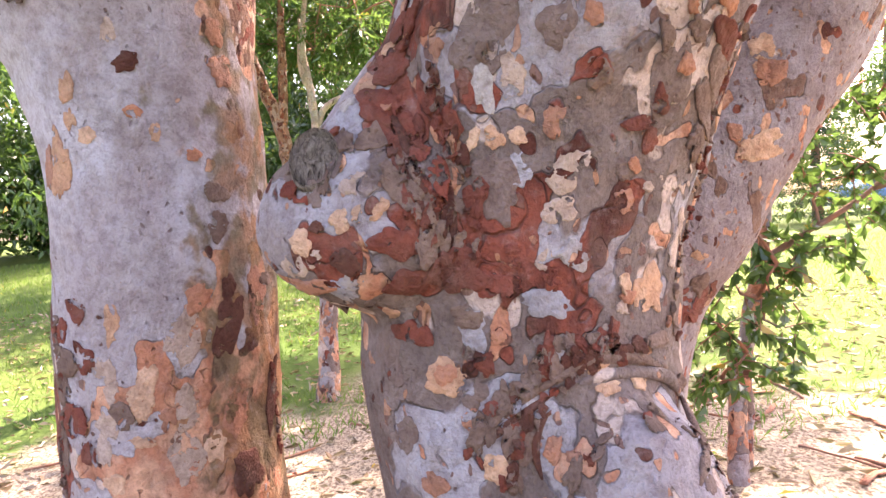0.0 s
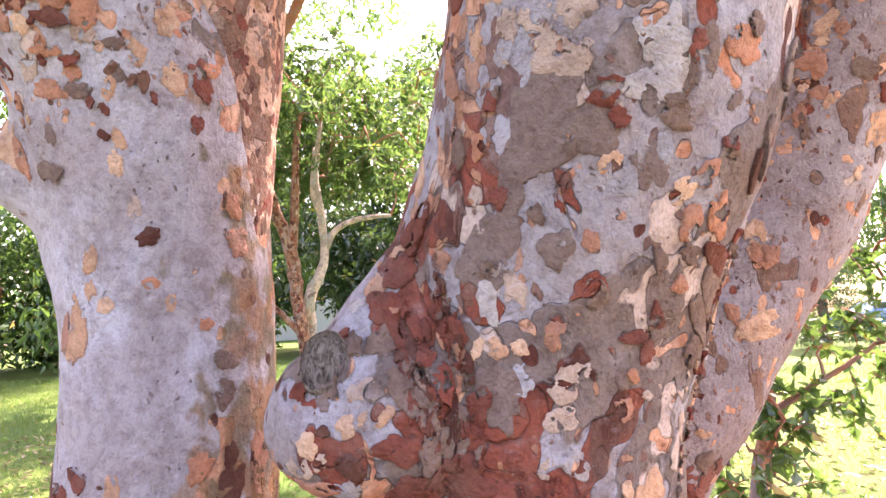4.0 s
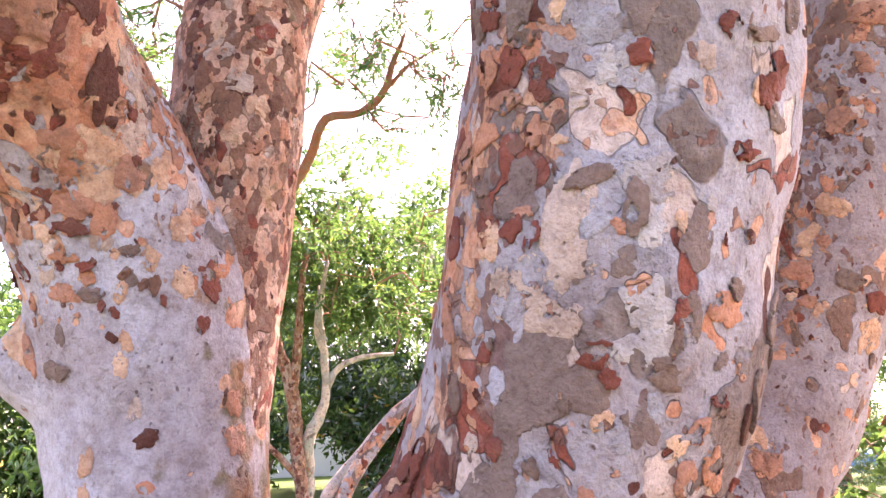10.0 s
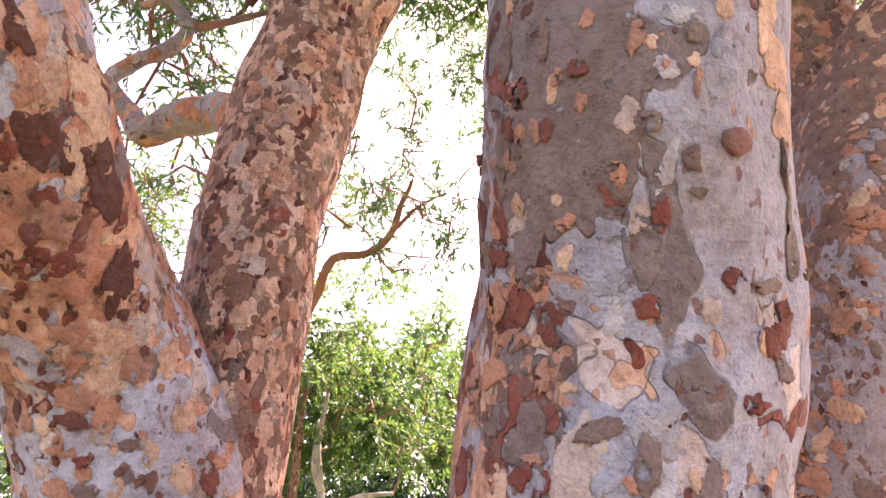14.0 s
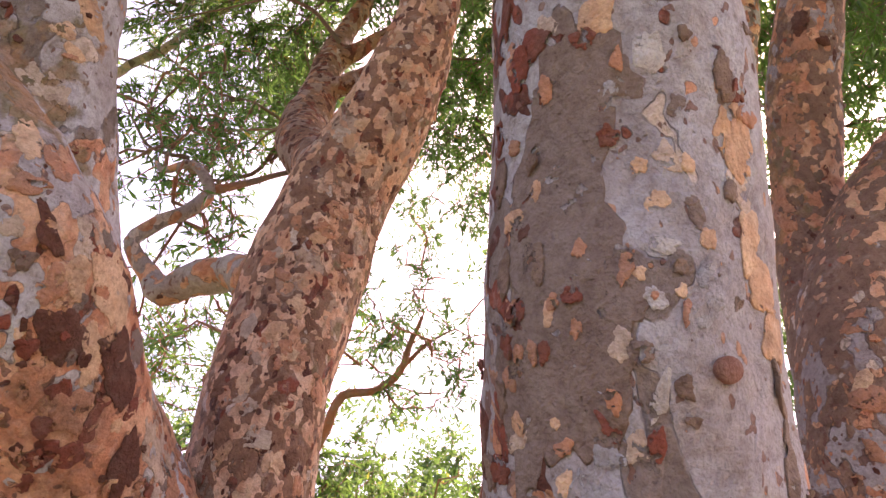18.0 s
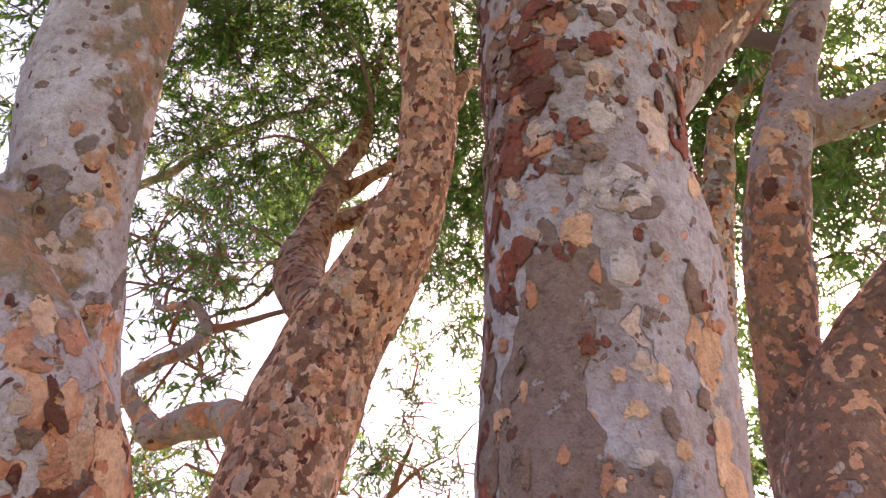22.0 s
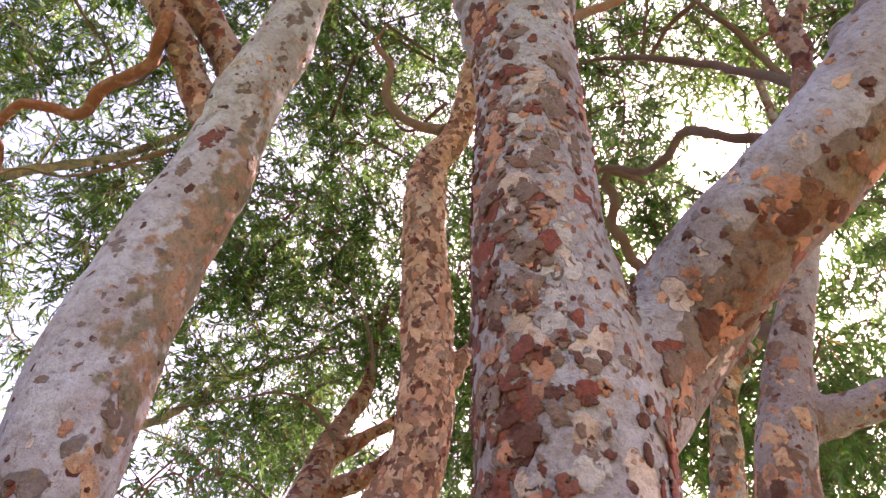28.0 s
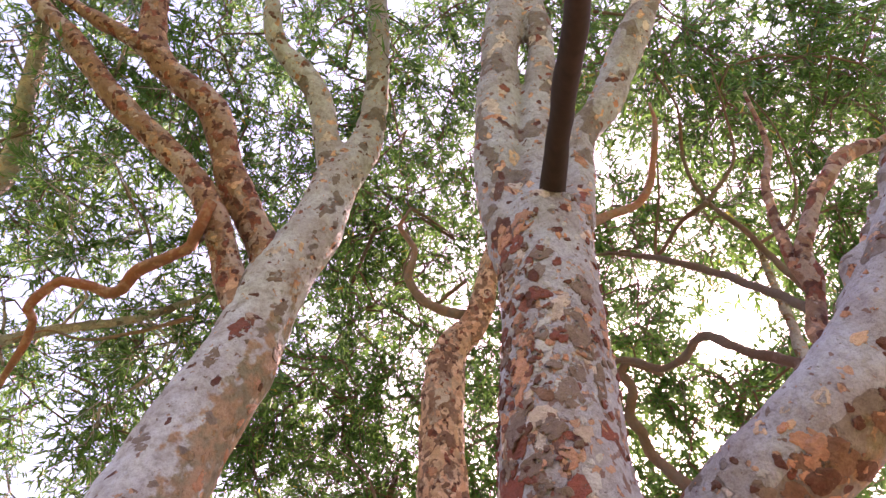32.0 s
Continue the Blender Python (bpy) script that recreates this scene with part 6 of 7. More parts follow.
shed(trunk_c, "br", (-0.1, 1.16, 1.44, 0.056, 0.068, 5), (-0.02, 1.1, 1.27, 0.05, 0.073, 5), (-0.07, 1.1, 1.36, 0.036, 0.083, -17), (0.03, 1.13, 1.14, 0.058, 0.048, 3), (0.25, 1.04, 1.5, 0.039, 0.055, -5), (0.25, 1.04, 1.49, 0.023, 0.034, -6), (0.4, 1.04, 1.56, 0.036, 0.047, -16), (0.46, 1.12, 1.5, 0.062, 0.114, -40), (0.44, 1.14, 1.45, 0.04, 0.11, -29), (0.43, 1.16, 1.4, 0.05, 0.061, -24), (0.35, 1.02, 1.55, 0.022, 0.05, -15), (0.12, 1.12, 0.92, 0.047, 0.063, 4), (0.36, 1.21, 1.06, 0.091, 0.03, 11), (0.11, 0.97, 2.09, 0.038, 0.047, -7), (0.27, 0.85, 2.05, 0.034, 0.07, 72), (0.33, 0.85, 2, 0.039, 0.077, 3))
shed(trunk_c, "br", (0.46, 0.97, 1.7, 0.023, 0.028, -8), (0.49, 0.92, 1.88, 0.037, 0.038, -9), (0.37, 0.93, 1.75, 0.058, 0.043, -3), (0.36, 0.92, 1.77, 0.041, 0.025, -1), (0.58, 1.01, 1.85, 0.026, 0.118, 20), (0.53, 1.01, 1.72, 0.025, 0.106, 0), (0.05, 1.08, 1.76, 0.034, 0.057, 5), (0.16, 1.01, 1.63, 0.027, 0.035, 3), (0.21, 0.96, 1.72, 0.022, 0.026, 9), (0.37, 0.66, 2.48, 0.045, 0.038, 2), (0.32, 0.72, 2.39, 0.031, 0.031, 10), (0.44, 0.71, 2.38, 0.028, 0.019, -1), (0.56, 0.81, 2.26, 0.089, 0.025, -7), (0.58, 0.87, 2.14, 0.047, 0.049, 6), (0.63, 0.79, 2.47, 0.031, 0.098, -27), (0.63, 0.84, 2.35, 0.035, 0.125, -6))
shed(trunk_c, "br", (0.13, 0.94, 2.39, 0.045, 0.063, 13), (0.19, 0.85, 2.3, 0.048, 0.026, 18), (0.15, 0.84, 2.49, 0.044, 0.068, 24), (0.45, 0.62, 2.62, 0.027, 0.029, 10), (0.42, 0.38, 3.29, 0.063, 0.049, 7), (0.6, 0.53, 3.01, 0.054, 0.103, 0), (0.58, 0.62, 2.79, 0.032, 0.046, 6), (0.23, 0.65, 2.91, 0.036, 0.068, 9), (0.22, 0.68, 2.68, 0.029, 0.07, 9), (0.17, 0.73, 2.92, 0.044, 0.08, 8), (0.17, 0.75, 2.71, 0.037, 0.079, 7), (0.52, 0.47, 3.06, 0.03, 0.037, 1), (0.19, 0.56, 3.41, 0.051, 0.111, 31), (0.42, 0.27, 3.54, 0.056, 0.049, 6), (0.26, 0.2, 3.9, 0.124, 0.089, 16), (0.35, 0.4, 3.28, 0.073, 0.078, 10))
shed(trunk_c, "br", (0.27, 0.38, 3.48, 0.089, 0.085, 14), (0.39, 0.29, 3.51, 0.05, 0.058, 8), (0.29, 0.07, 4.15, 0.117, 0.085, 14), (0.37, 0.09, 4.01, 0.072, 0.075, 7), (0.66, 0.37, 3.55, 0.073, 0.076, -71), (0.74, 0.31, 3.76, 0.074, 0.099, -2), (0.22, 0.36, 3.65, 0.105, 0.101, 19), (0.41, 0.2, 3.71, 0.045, 0.08, 7), (0.33, 0.15, 3.9, 0.065, 0.064, 8), (0.48, 0.23, 3.63, 0.061, 0.044, 5), (0.5, -0.18, 4.73, 0.149, 0.229, 2), (0.43, -0.06, 4.41, 0.105, 0.145, 4), (0.35, 0, 4.27, 0.101, 0.091, 8), (0.34, 0.1, 4.02, 0.092, 0.086, 11), (0.24, 0.06, 4.33, 0.101, 0.125, 13), (0.54, -0.27, 4.98, 0.115, 0.136, -6))
shed(trunk_c, "br", (0.27, 0.01, 4.4, 0.111, 0.079, 13), (0.39, -0.11, 4.54, 0.069, 0.07, 7), (0.56, -0.06, 4.53, 0.06, 0.183, 2), (0.4, -0.38, 5.15, 0.097, 0.111, 7), (0.34, 0.14, 3.91, 0.086, 0.072, 9), (1.03, 0.07, 3.98, 0.082, 0.065, 0))
shed(trunk_c, "ch", (1.07, -0.06, 4.04, 0.102, 0.063, 19), (1.15, -0.05, 4.02, 0.097, 0.083, -19), (1.16, -0.1, 4.03, 0.125, 0.078, 34), (1.04, 0.04, 4, 0.111, 0.08, 39), (1.3, -0.18, 4.08, 0.121, 0.064, 7), (0.88, 0.3, 3.88, 0.09, 0.081, -14), (0.97, 0.2, 3.95, 0.1, 0.077, -22), (0.8, 0.33, 3.79, 0.111, 0.095, -17), (1.01, 0.13, 3.96, 0.084, 0.067, -29))
shed(trunk_c, "cr", (-0.13, 1.1, 1.37, 0.047, 0.049, 2), (-0.21, 1.12, 1.25, 0.027, 0.032, 8), (-0.25, 1.14, 1.24, 0.045, 0.062, 21), (0.12, 1.06, 1.51, 0.041, 0.073, 4), (0.2, 1.09, 1.36, 0.066, 0.075, 0), (0.24, 1.09, 1.37, 0.042, 0.041, -1), (0.19, 1.1, 1.3, 0.052, 0.042, 3), (0.16, 1.1, 1.22, 0.026, 0.035, 3), (0.36, 1.14, 1.33, 0.046, 0.032, -11), (0.43, 1.24, 1.26, 0.035, 0.081, -35), (0.3, 1.15, 1.13, 0.037, 0.025, 7), (0.42, 1.17, 1.35, 0.041, 0.084, -15), (0.41, 1.22, 1.22, 0.038, 0.065, -12), (0.23, 0.87, 2, 0.08, 0.155, 6), (0.22, 0.9, 1.93, 0.116, 0.074, 6), (0.17, 0.94, 1.9, 0.115, 0.094, 6))
shed(trunk_c, "cr", (0.21, 0.92, 1.85, 0.084, 0.07, 5), (0.13, 0.97, 1.9, 0.048, 0.084, 7), (0.05, 1.07, 1.79, 0.033, 0.038, -1), (0.07, 1.06, 1.67, 0.03, 0.037, 0), (0.35, 0.73, 2.35, 0.037, 0.055, 20), (0.33, 0.67, 2.49, 0.032, 0.033, 7), (0.17, 0.84, 2.41, 0.035, 0.068, 56), (0.45, 0.79, 2.21, 0.033, 0.047, 2), (0.34, 0.66, 2.51, 0.033, 0.033, 10), (0.46, 0.57, 2.83, 0.046, 0.055, 9), (0.48, 0.43, 3.14, 0.072, 0.069, 8), (0.3, 0.4, 3.38, 0.057, 0.096, 10), (0.27, 0.51, 3.14, 0.052, 0.067, 21), (0.61, 0.63, 2.82, 0.075, 0.133, 3), (0.31, 0.32, 3.54, 0.039, 0.032, 16), (0.44, 0.3, 3.48, 0.078, 0.072, 4))
shed(trunk_c, "cr", (0.3, 0.39, 3.39, 0.066, 0.069, 11), (0.32, -0.01, 4.33, 0.107, 0.116, 9), (0.31, 0.19, 3.82, 0.067, 0.092, 15), (0.24, 0.48, 3.29, 0.055, 0.086, 12), (0.44, -0.24, 4.84, 0.09, 0.175, 7), (0.46, -0, 4.27, 0.072, 0.104, 4), (1.13, -0.22, 4.14, 0.042, 0.061, 26))
shed(trunk_c, "dc", (0.51, 0.69, 2.46, 0.067, 0.048, -7))
shed(trunk_c, "dk", (-0.16, 1.1, 1.24, 0.052, 0.047, 8), (0.01, 1.11, 1.32, 0.024, 0.091, -5), (0.51, 1.02, 1.68, 0.021, 0.077, -15), (0.2, 0.69, 2.76, 0.026, 0.032, 4), (0.38, 0.26, 3.57, 0.057, 0.052, 10), (0.31, 0.34, 3.49, 0.085, 0.068, 16), (0.27, 0.34, 3.56, 0.071, 0.047, 21), (0.84, 0.07, 4.1, 0.029, 0.03, 22), (0.92, 0.03, 4.03, 0.022, 0.024, 27), (0.23, -0.38, 5.49, 0.125, 0.205, 18), (1.21, -0.17, 4.07, 0.029, 0.03, 5), (-0.2, 1.11, 1.3, 0.031, 0.018, 0), (1.11, -0.02, 4.01, 0.084, 0.072, 20), (1.31, -0.25, 4.12, 0.075, 0.043, -10), (0.87, 0.26, 3.91, 0.074, 0.086, -3), (1.24, -0.04, 4.04, 0.125, 0.057, -24))
shed(trunk_c, "gb", (0.19, 1.02, 1.57, 0.049, 0.067, 3), (0.2, 1.01, 1.57, 0.024, 0.036, 3), (0.3, 1.11, 1.36, 0.041, 0.047, -6), (0.2, 1.07, 0.86, 0.044, 0.031, -7), (-0.09, 1.21, 0.92, 0.05, 0.066, 6), (0.09, 1.06, 1.58, 0.076, 0.105, 5), (0.09, 1.09, 1.35, 0.071, 0.124, 3), (0.37, 1.08, 1.48, 0.059, 0.147, -13), (0.28, 1.14, 1.06, 0.1, 0.057, 6), (-0.11, 1.22, 1.07, 0.088, 0.092, -1), (0.03, 1.14, 1, 0.049, 0.058, 2), (0.17, 0.92, 2.05, 0.082, 0.106, 2), (0.31, 0.87, 1.92, 0.044, 0.044, 2), (0.42, 0.86, 1.95, 0.082, 0.105, 0), (0.4, 0.89, 1.83, 0.043, 0.084, -4), (0.24, 0.89, 1.91, 0.027, 0.046, 5))
shed(trunk_c, "gb", (0.16, 0.98, 1.75, 0.127, 0.191, 5), (0.2, 0.94, 1.8, 0.073, 0.067, 6), (0.25, 0.93, 1.74, 0.086, 0.084, 3), (0.33, 0.96, 1.68, 0.064, 0.086, 0), (0.12, 1.03, 1.65, 0.053, 0.134, 4), (0.46, 0.94, 1.77, 0.027, 0.034, -8), (0.28, 0.71, 2.47, 0.156, 0.338, 10), (0.19, 0.78, 2.47, 0.139, 0.359, 17), (0.19, 0.75, 2.53, 0.114, 0.234, 14), (0.26, 0.74, 2.43, 0.025, 0.033, 10), (0.36, 0.75, 2.29, 0.05, 0.139, 5), (0.28, 0.6, 2.9, 0.203, 0.448, 8), (0.28, 0.65, 2.64, 0.234, 0.292, 11), (0.37, 0.52, 2.99, 0.129, 0.117, 10), (0.24, 0.66, 2.75, 0.173, 0.327, 7), (0.22, 0.49, 3.34, 0.074, 0.102, 20))
shed(trunk_c, "gb", (0.49, 0.59, 2.74, 0.024, 0.02, 9), (0.49, 0.53, 2.93, 0.034, 0.047, 6), (0.46, 0.33, 3.42, 0.051, 0.034, 4), (0.59, 0.24, 3.67, 0.058, 0.054, 0), (0.49, 0.4, 3.24, 0.072, 0.041, 9), (0.47, -0.1, 4.52, 0.078, 0.104, 0), (0.36, -0.32, 5.05, 0.077, 0.103, 13))
shed(trunk_c, "gl", (0.17, 1.11, 1.15, 0.089, 0.051, 6), (0.04, 1.13, 1.12, 0.057, 0.086, 2), (0.13, 1.09, 1.37, 0.035, 0.053, 3), (-0.03, 1.17, 0.92, 0.037, 0.046, 3), (-0.17, 1.14, 1.19, 0.052, 0.059, 23), (0.28, 0.85, 2, 0.066, 0.085, 4), (0.35, 0.86, 1.92, 0.066, 0.067, 2), (0.23, 0.86, 2.07, 0.065, 0.043, 3), (0.16, 0.94, 1.9, 0.04, 0.04, 5), (0.35, 0.95, 1.7, 0.03, 0.047, -1), (0.29, 0.96, 1.67, 0.038, 0.057, 1), (0.3, 0.75, 2.34, 0.049, 0.041, 8), (0.28, 0.79, 2.29, 0.091, 0.093, 8), (0.49, 0.65, 2.55, 0.055, 0.049, 1), (0.37, 0.53, 2.97, 0.037, 0.039, 10), (0.5, 0.63, 2.61, 0.038, 0.061, 10))
shed(trunk_c, "or", (-0.23, 1.16, 1.2, 0.042, 0.091, 75), (0.02, 1.12, 1.37, 0.03, 0.051, 1), (0.01, 1.12, 1.58, 0.038, 0.031, 2), (-0.07, 1.1, 1.27, 0.038, 0.033, 5), (0.19, 1.07, 1.44, 0.039, 0.05, 2), (0.3, 1.12, 1.31, 0.039, 0.045, 0), (0.3, 1.16, 1.15, 0.037, 0.027, 6), (0.24, 1, 1.58, 0.029, 0.043, 0), (0.39, 1.06, 1.51, 0.026, 0.036, -14), (-0.01, 1.16, 1.04, 0.04, 0.039, 2), (0.08, 1.12, 1.1, 0.033, 0.026, 3), (-0.04, 1.19, 0.84, 0.054, 0.052, 6), (0.16, 1.12, 0.91, 0.032, 0.042, -1), (0.19, 1.1, 0.9, 0.032, 0.021, -21), (0.03, 1.14, 0.95, 0.039, 0.048, 1), (0.17, 0.92, 2.02, 0.039, 0.021, 3))
shed(trunk_c, "or", (0.09, 1.03, 2.17, 0.056, 0.094, -4), (0.04, 1.08, 1.89, 0.042, 0.109, -3), (0.42, 0.97, 1.67, 0.034, 0.049, -7), (0.47, 0.92, 1.85, 0.077, 0.059, -11), (0.4, 1.01, 1.6, 0.038, 0.067, -12), (0.45, 1.03, 1.61, 0.043, 0.089, -18), (0.08, 1.04, 1.75, 0.038, 0.042, 5), (0.32, 0.71, 2.42, 0.024, 0.04, 9), (0.24, 0.78, 2.37, 0.027, 0.033, 9), (0.2, 0.74, 2.53, 0.023, 0.045, 8), (0.45, 0.64, 2.54, 0.016, 0.056, 4), (0.13, 0.94, 2.3, 0.069, 0.074, 11), (0.16, 0.92, 2.22, 0.066, 0.043, 6), (0.12, 0.96, 2.18, 0.078, 0.055, -2), (0.16, 0.8, 2.51, 0.031, 0.048, 18), (0.39, 0.5, 3.02, 0.026, 0.046, 10))
shed(trunk_c, "or", (0.4, 0.63, 2.57, 0.013, 0.014, 9), (0.36, 0.62, 2.63, 0.029, 0.077, 9), (0.21, 0.59, 3.15, 0.053, 0.074, 13), (0.26, 0.57, 3.03, 0.038, 0.065, 19), (0.65, 0.59, 2.96, 0.051, 0.052, 0), (0.2, 0.67, 2.97, 0.034, 0.036, 11), (0.24, 0.69, 2.6, 0.025, 0.036, 12), (0.17, 0.75, 2.61, 0.034, 0.056, 9), (0.18, 0.76, 2.54, 0.025, 0.035, 16), (0.29, 0.64, 2.68, 0.028, 0.04, 7), (0.27, 0.68, 2.54, 0.022, 0.034, 11), (0.36, 0.24, 3.64, 0.069, 0.183, 10), (0.23, 0.31, 3.77, 0.105, 0.067, 18), (0.39, 0.03, 4.14, 0.063, 0.088, 3), (0.76, 0.37, 3.71, 0.107, 0.144, -34), (1.06, -0.11, 4.08, 0.062, 0.061, 22))
shed(trunk_c, "or", (0.84, 0.15, 4.01, 0.059, 0.034, 33), (0.93, 0.24, 3.94, 0.074, 0.047, -15), (0.32, -0.46, 5.43, 0.111, 0.153, 13), (0.27, -0.04, 4.55, 0.075, 0.241, 10), (0.29, -0.11, 4.71, 0.09, 0.128, 13), (0.63, -0.14, 4.87, 0.084, 0.269, 3), (1.08, -0.07, 4.04, 0.074, 0.072, 35), (1.02, -0.13, 4.12, 0.031, 0.037, 29), (1.09, -0.1, 4.05, 0.082, 0.069, 31), (1.37, -0.14, 4.11, 0.128, 0.066, -104), (0.95, 0.3, 3.92, 0.099, 0.043, -39), (0.84, 0.2, 3.97, 0.047, 0.04, 31))
shed(trunk_c, "pe", (-0.06, 1.23, 1.61, 0.072, 0.039, -19), (-0.11, 1.21, 1.54, 0.036, 0.037, -15), (-0.16, 1.1, 1.31, 0.031, 0.04, 63), (-0.11, 1.09, 1.32, 0.032, 0.052, 70), (-0.23, 1.12, 1.28, 0.04, 0.044, 2), (-0.03, 1.16, 1.44, 0.024, 0.041, -9), (0.06, 1.1, 1.42, 0.023, 0.039, 5), (0.09, 1.08, 1.42, 0.032, 0.031, 3), (0.13, 1.08, 1.42, 0.03, 0.029, 3), (0.35, 1.2, 1.15, 0.074, 0.086, 4), (0.45, 1.05, 1.58, 0.034, 0.021, -21), (0.52, 1.27, 1.45, 0.049, 0.139, -71), (-0.01, 1.15, 1.03, 0.074, 0.062, 2), (0.07, 1.14, 0.87, 0.048, 0.052, 2), (0.24, 1.13, 1.04, 0.024, 0.058, 80), (0.26, 1.14, 1, 0.022, 0.042, 79))
# plates near x 0.62, z 2.5 to 3: peach bark, also painting the sunlit edge
shed(trunk_c, "pe", (0.32, 1.16, 1, 0.034, 0.031, 26), (0.11, 0.96, 1.99, 0.047, 0.079, 18), (0.08, 1.01, 1.92, 0.036, 0.065, 4), (0.4, 0.85, 1.97, 0.023, 0.03, 5), (0.27, 0.95, 1.69, 0.031, 0.036, 0), (0.38, 0.98, 1.65, 0.035, 0.049, 60), (-0.02, 1.22, 1.74, 0.042, 0.07, -31), (0.23, 0.77, 2.41, 0.019, 0.022, 10), (0.24, 0.8, 2.32, 0.026, 0.049, 9), (0.23, 0.7, 2.58, 0.024, 0.044, 10), (0.62, 0.72, 2.61, 0.073, 0.073, -2), (0.64, 0.76, 2.55, 0.052, 0.071, -11), (0.23, 0.86, 2.12, 0.03, 0.019, 5), (0.36, 0.46, 3.11, 0.063, 0.095, 10), (0.41, 0.58, 2.82, 0.029, 0.037, 8), (0.43, 0.59, 2.74, 0.038, 0.046, 9))
shed(trunk_c, "pe", (0.38, 0.62, 2.61, 0.023, 0.028, 9), (0.6, 0.58, 2.92, 0.077, 0.094, -1), (0.62, 0.61, 2.88, 0.077, 0.133, 3), (0.61, 0.67, 2.71, 0.077, 0.124, 7), (0.62, 0.71, 2.64, 0.067, 0.102, 9), (0.63, 0.75, 2.56, 0.066, 0.111, 12), (0.18, 0.71, 2.81, 0.055, 0.067, 7), (0.23, 0.66, 2.84, 0.022, 0.051, 4), (0.67, 0.49, 3.29, 0.069, 0.119, 22), (0.98, -0.09, 4.17, 0.04, 0.074, 21))
shed(trunk_c, "ru", (-0.03, 1.2, 1.64, 0.096, 0.097, -8), (-0.06, 1.21, 1.57, 0.096, 0.063, -17), (-0.09, 1.19, 1.5, 0.081, 0.073, -25), (-0.03, 1.16, 1.44, 0.039, 0.064, -8), (0.02, 1.11, 1.45, 0.052, 0.059, 3), (-0.01, 1.12, 1.38, 0.055, 0.114, 0), (0.06, 1.11, 1.33, 0.039, 0.063, 3), (0.02, 1.12, 1.22, 0.112, 0.089, 4), (-0.07, 1.1, 1.27, 0.09, 0.054, 5), (0.08, 1.11, 1.19, 0.076, 0.043, 3), (-0.06, 1.18, 1.11, 0.073, 0.051, 0), (0.11, 1.1, 1.23, 0.025, 0.051, 3), (-0.06, 1.12, 1.2, 0.083, 0.057, 3), (0.17, 1.11, 1.19, 0.035, 0.033, 5), (0.32, 1.09, 1.43, 0.065, 0.026, -8), (0.34, 1.11, 1.4, 0.029, 0.043, -6))
shed(trunk_c, "ru", (0.46, 1.08, 1.55, 0.049, 0.081, -31), (0.06, 1.13, 1.06, 0.034, 0.049, 3), (0.15, 0.93, 2, 0.037, 0.041, 2), (0.18, 0.91, 1.98, 0.033, 0.047, 3), (0.06, 1.07, 2.03, 0.04, 0.079, -13), (0.26, 0.92, 1.79, 0.062, 0.045, 4), (0.28, 0.93, 1.75, 0.035, 0.035, 1), (0.1, 1.01, 1.81, 0.025, 0.033, 5), (0.11, 1.03, 1.66, 0.026, 0.041, 4), (0.2, 0.99, 1.65, 0.028, 0.057, 6), (0.39, 0.89, 1.84, 0.031, 0.044, -3), (0.48, 0.89, 1.95, 0.027, 0.021, -7), (0.52, 0.91, 1.96, 0.023, 0.022, -6), (0.52, 0.86, 2.08, 0.055, 0.014, -12), (0.38, 0.73, 2.35, 0.027, 0.064, 1), (0.35, 0.78, 2.22, 0.036, 0.046, 7))
shed(trunk_c, "ru", (0.49, 0.78, 2.26, 0.041, 0.052, 3), (0.59, 0.85, 2.21, 0.062, 0.068, -2), (0.51, 0.85, 2.08, 0.039, 0.038, -5), (0.56, 0.84, 2.18, 0.046, 0.054, -1), (0.14, 0.9, 2.38, 0.058, 0.055, 13), (0.21, 0.86, 2.23, 0.058, 0.064, -15), (0.17, 0.89, 2.27, 0.053, 0.062, 8), (0.16, 0.78, 2.57, 0.041, 0.058, 17), (0.18, 0.74, 2.61, 0.032, 0.051, 7), (0.22, 0.73, 2.52, 0.022, 0.038, 9), (0.33, 0.49, 3.08, 0.041, 0.043, 13), (0.36, 0.56, 2.88, 0.04, 0.042, 8), (0.27, 0.44, 3.31, 0.097, 0.063, 13), (0.2, 0.59, 3.25, 0.062, 0.135, 25), (0.22, 0.59, 3.11, 0.066, 0.094, 19), (0.25, 0.53, 3.13, 0.068, 0.089, 45))
shed(trunk_c, "ru", (0.63, 0.56, 2.99, 0.055, 0.058, 1), (0.27, 0.67, 2.6, 0.037, 0.036, 9), (0.18, 0.71, 3.04, 0.041, 0.08, 16), (0.46, 0.25, 3.56, 0.086, 0.055, 2), (0.33, 0.3, 3.55, 0.063, 0.057, 15), (0.39, 0.36, 3.35, 0.061, 0.055, 11), (0.29, 0.28, 3.64, 0.076, 0.063, 13), (0.25, 0.08, 4.27, 0.1, 0.204, 15), (0.23, 0.17, 4.12, 0.098, 0.164, 20), (0.68, 0.42, 3.5, 0.084, 0.128, -58), (0.65, 0.43, 3.36, 0.09, 0.101, -34), (0.31, 0.24, 3.71, 0.064, 0.073, 11), (0.23, 0.45, 3.38, 0.073, 0.105, 14), (0.25, -0.34, 5.31, 0.194, 0.139, 18), (0.41, 0.07, 4.04, 0.075, 0.092, 6), (0.36, -0.26, 4.93, 0.095, 0.104, 9))
shed(trunk_c, "ru", (0.23, 0.21, 4, 0.117, 0.09, 18))
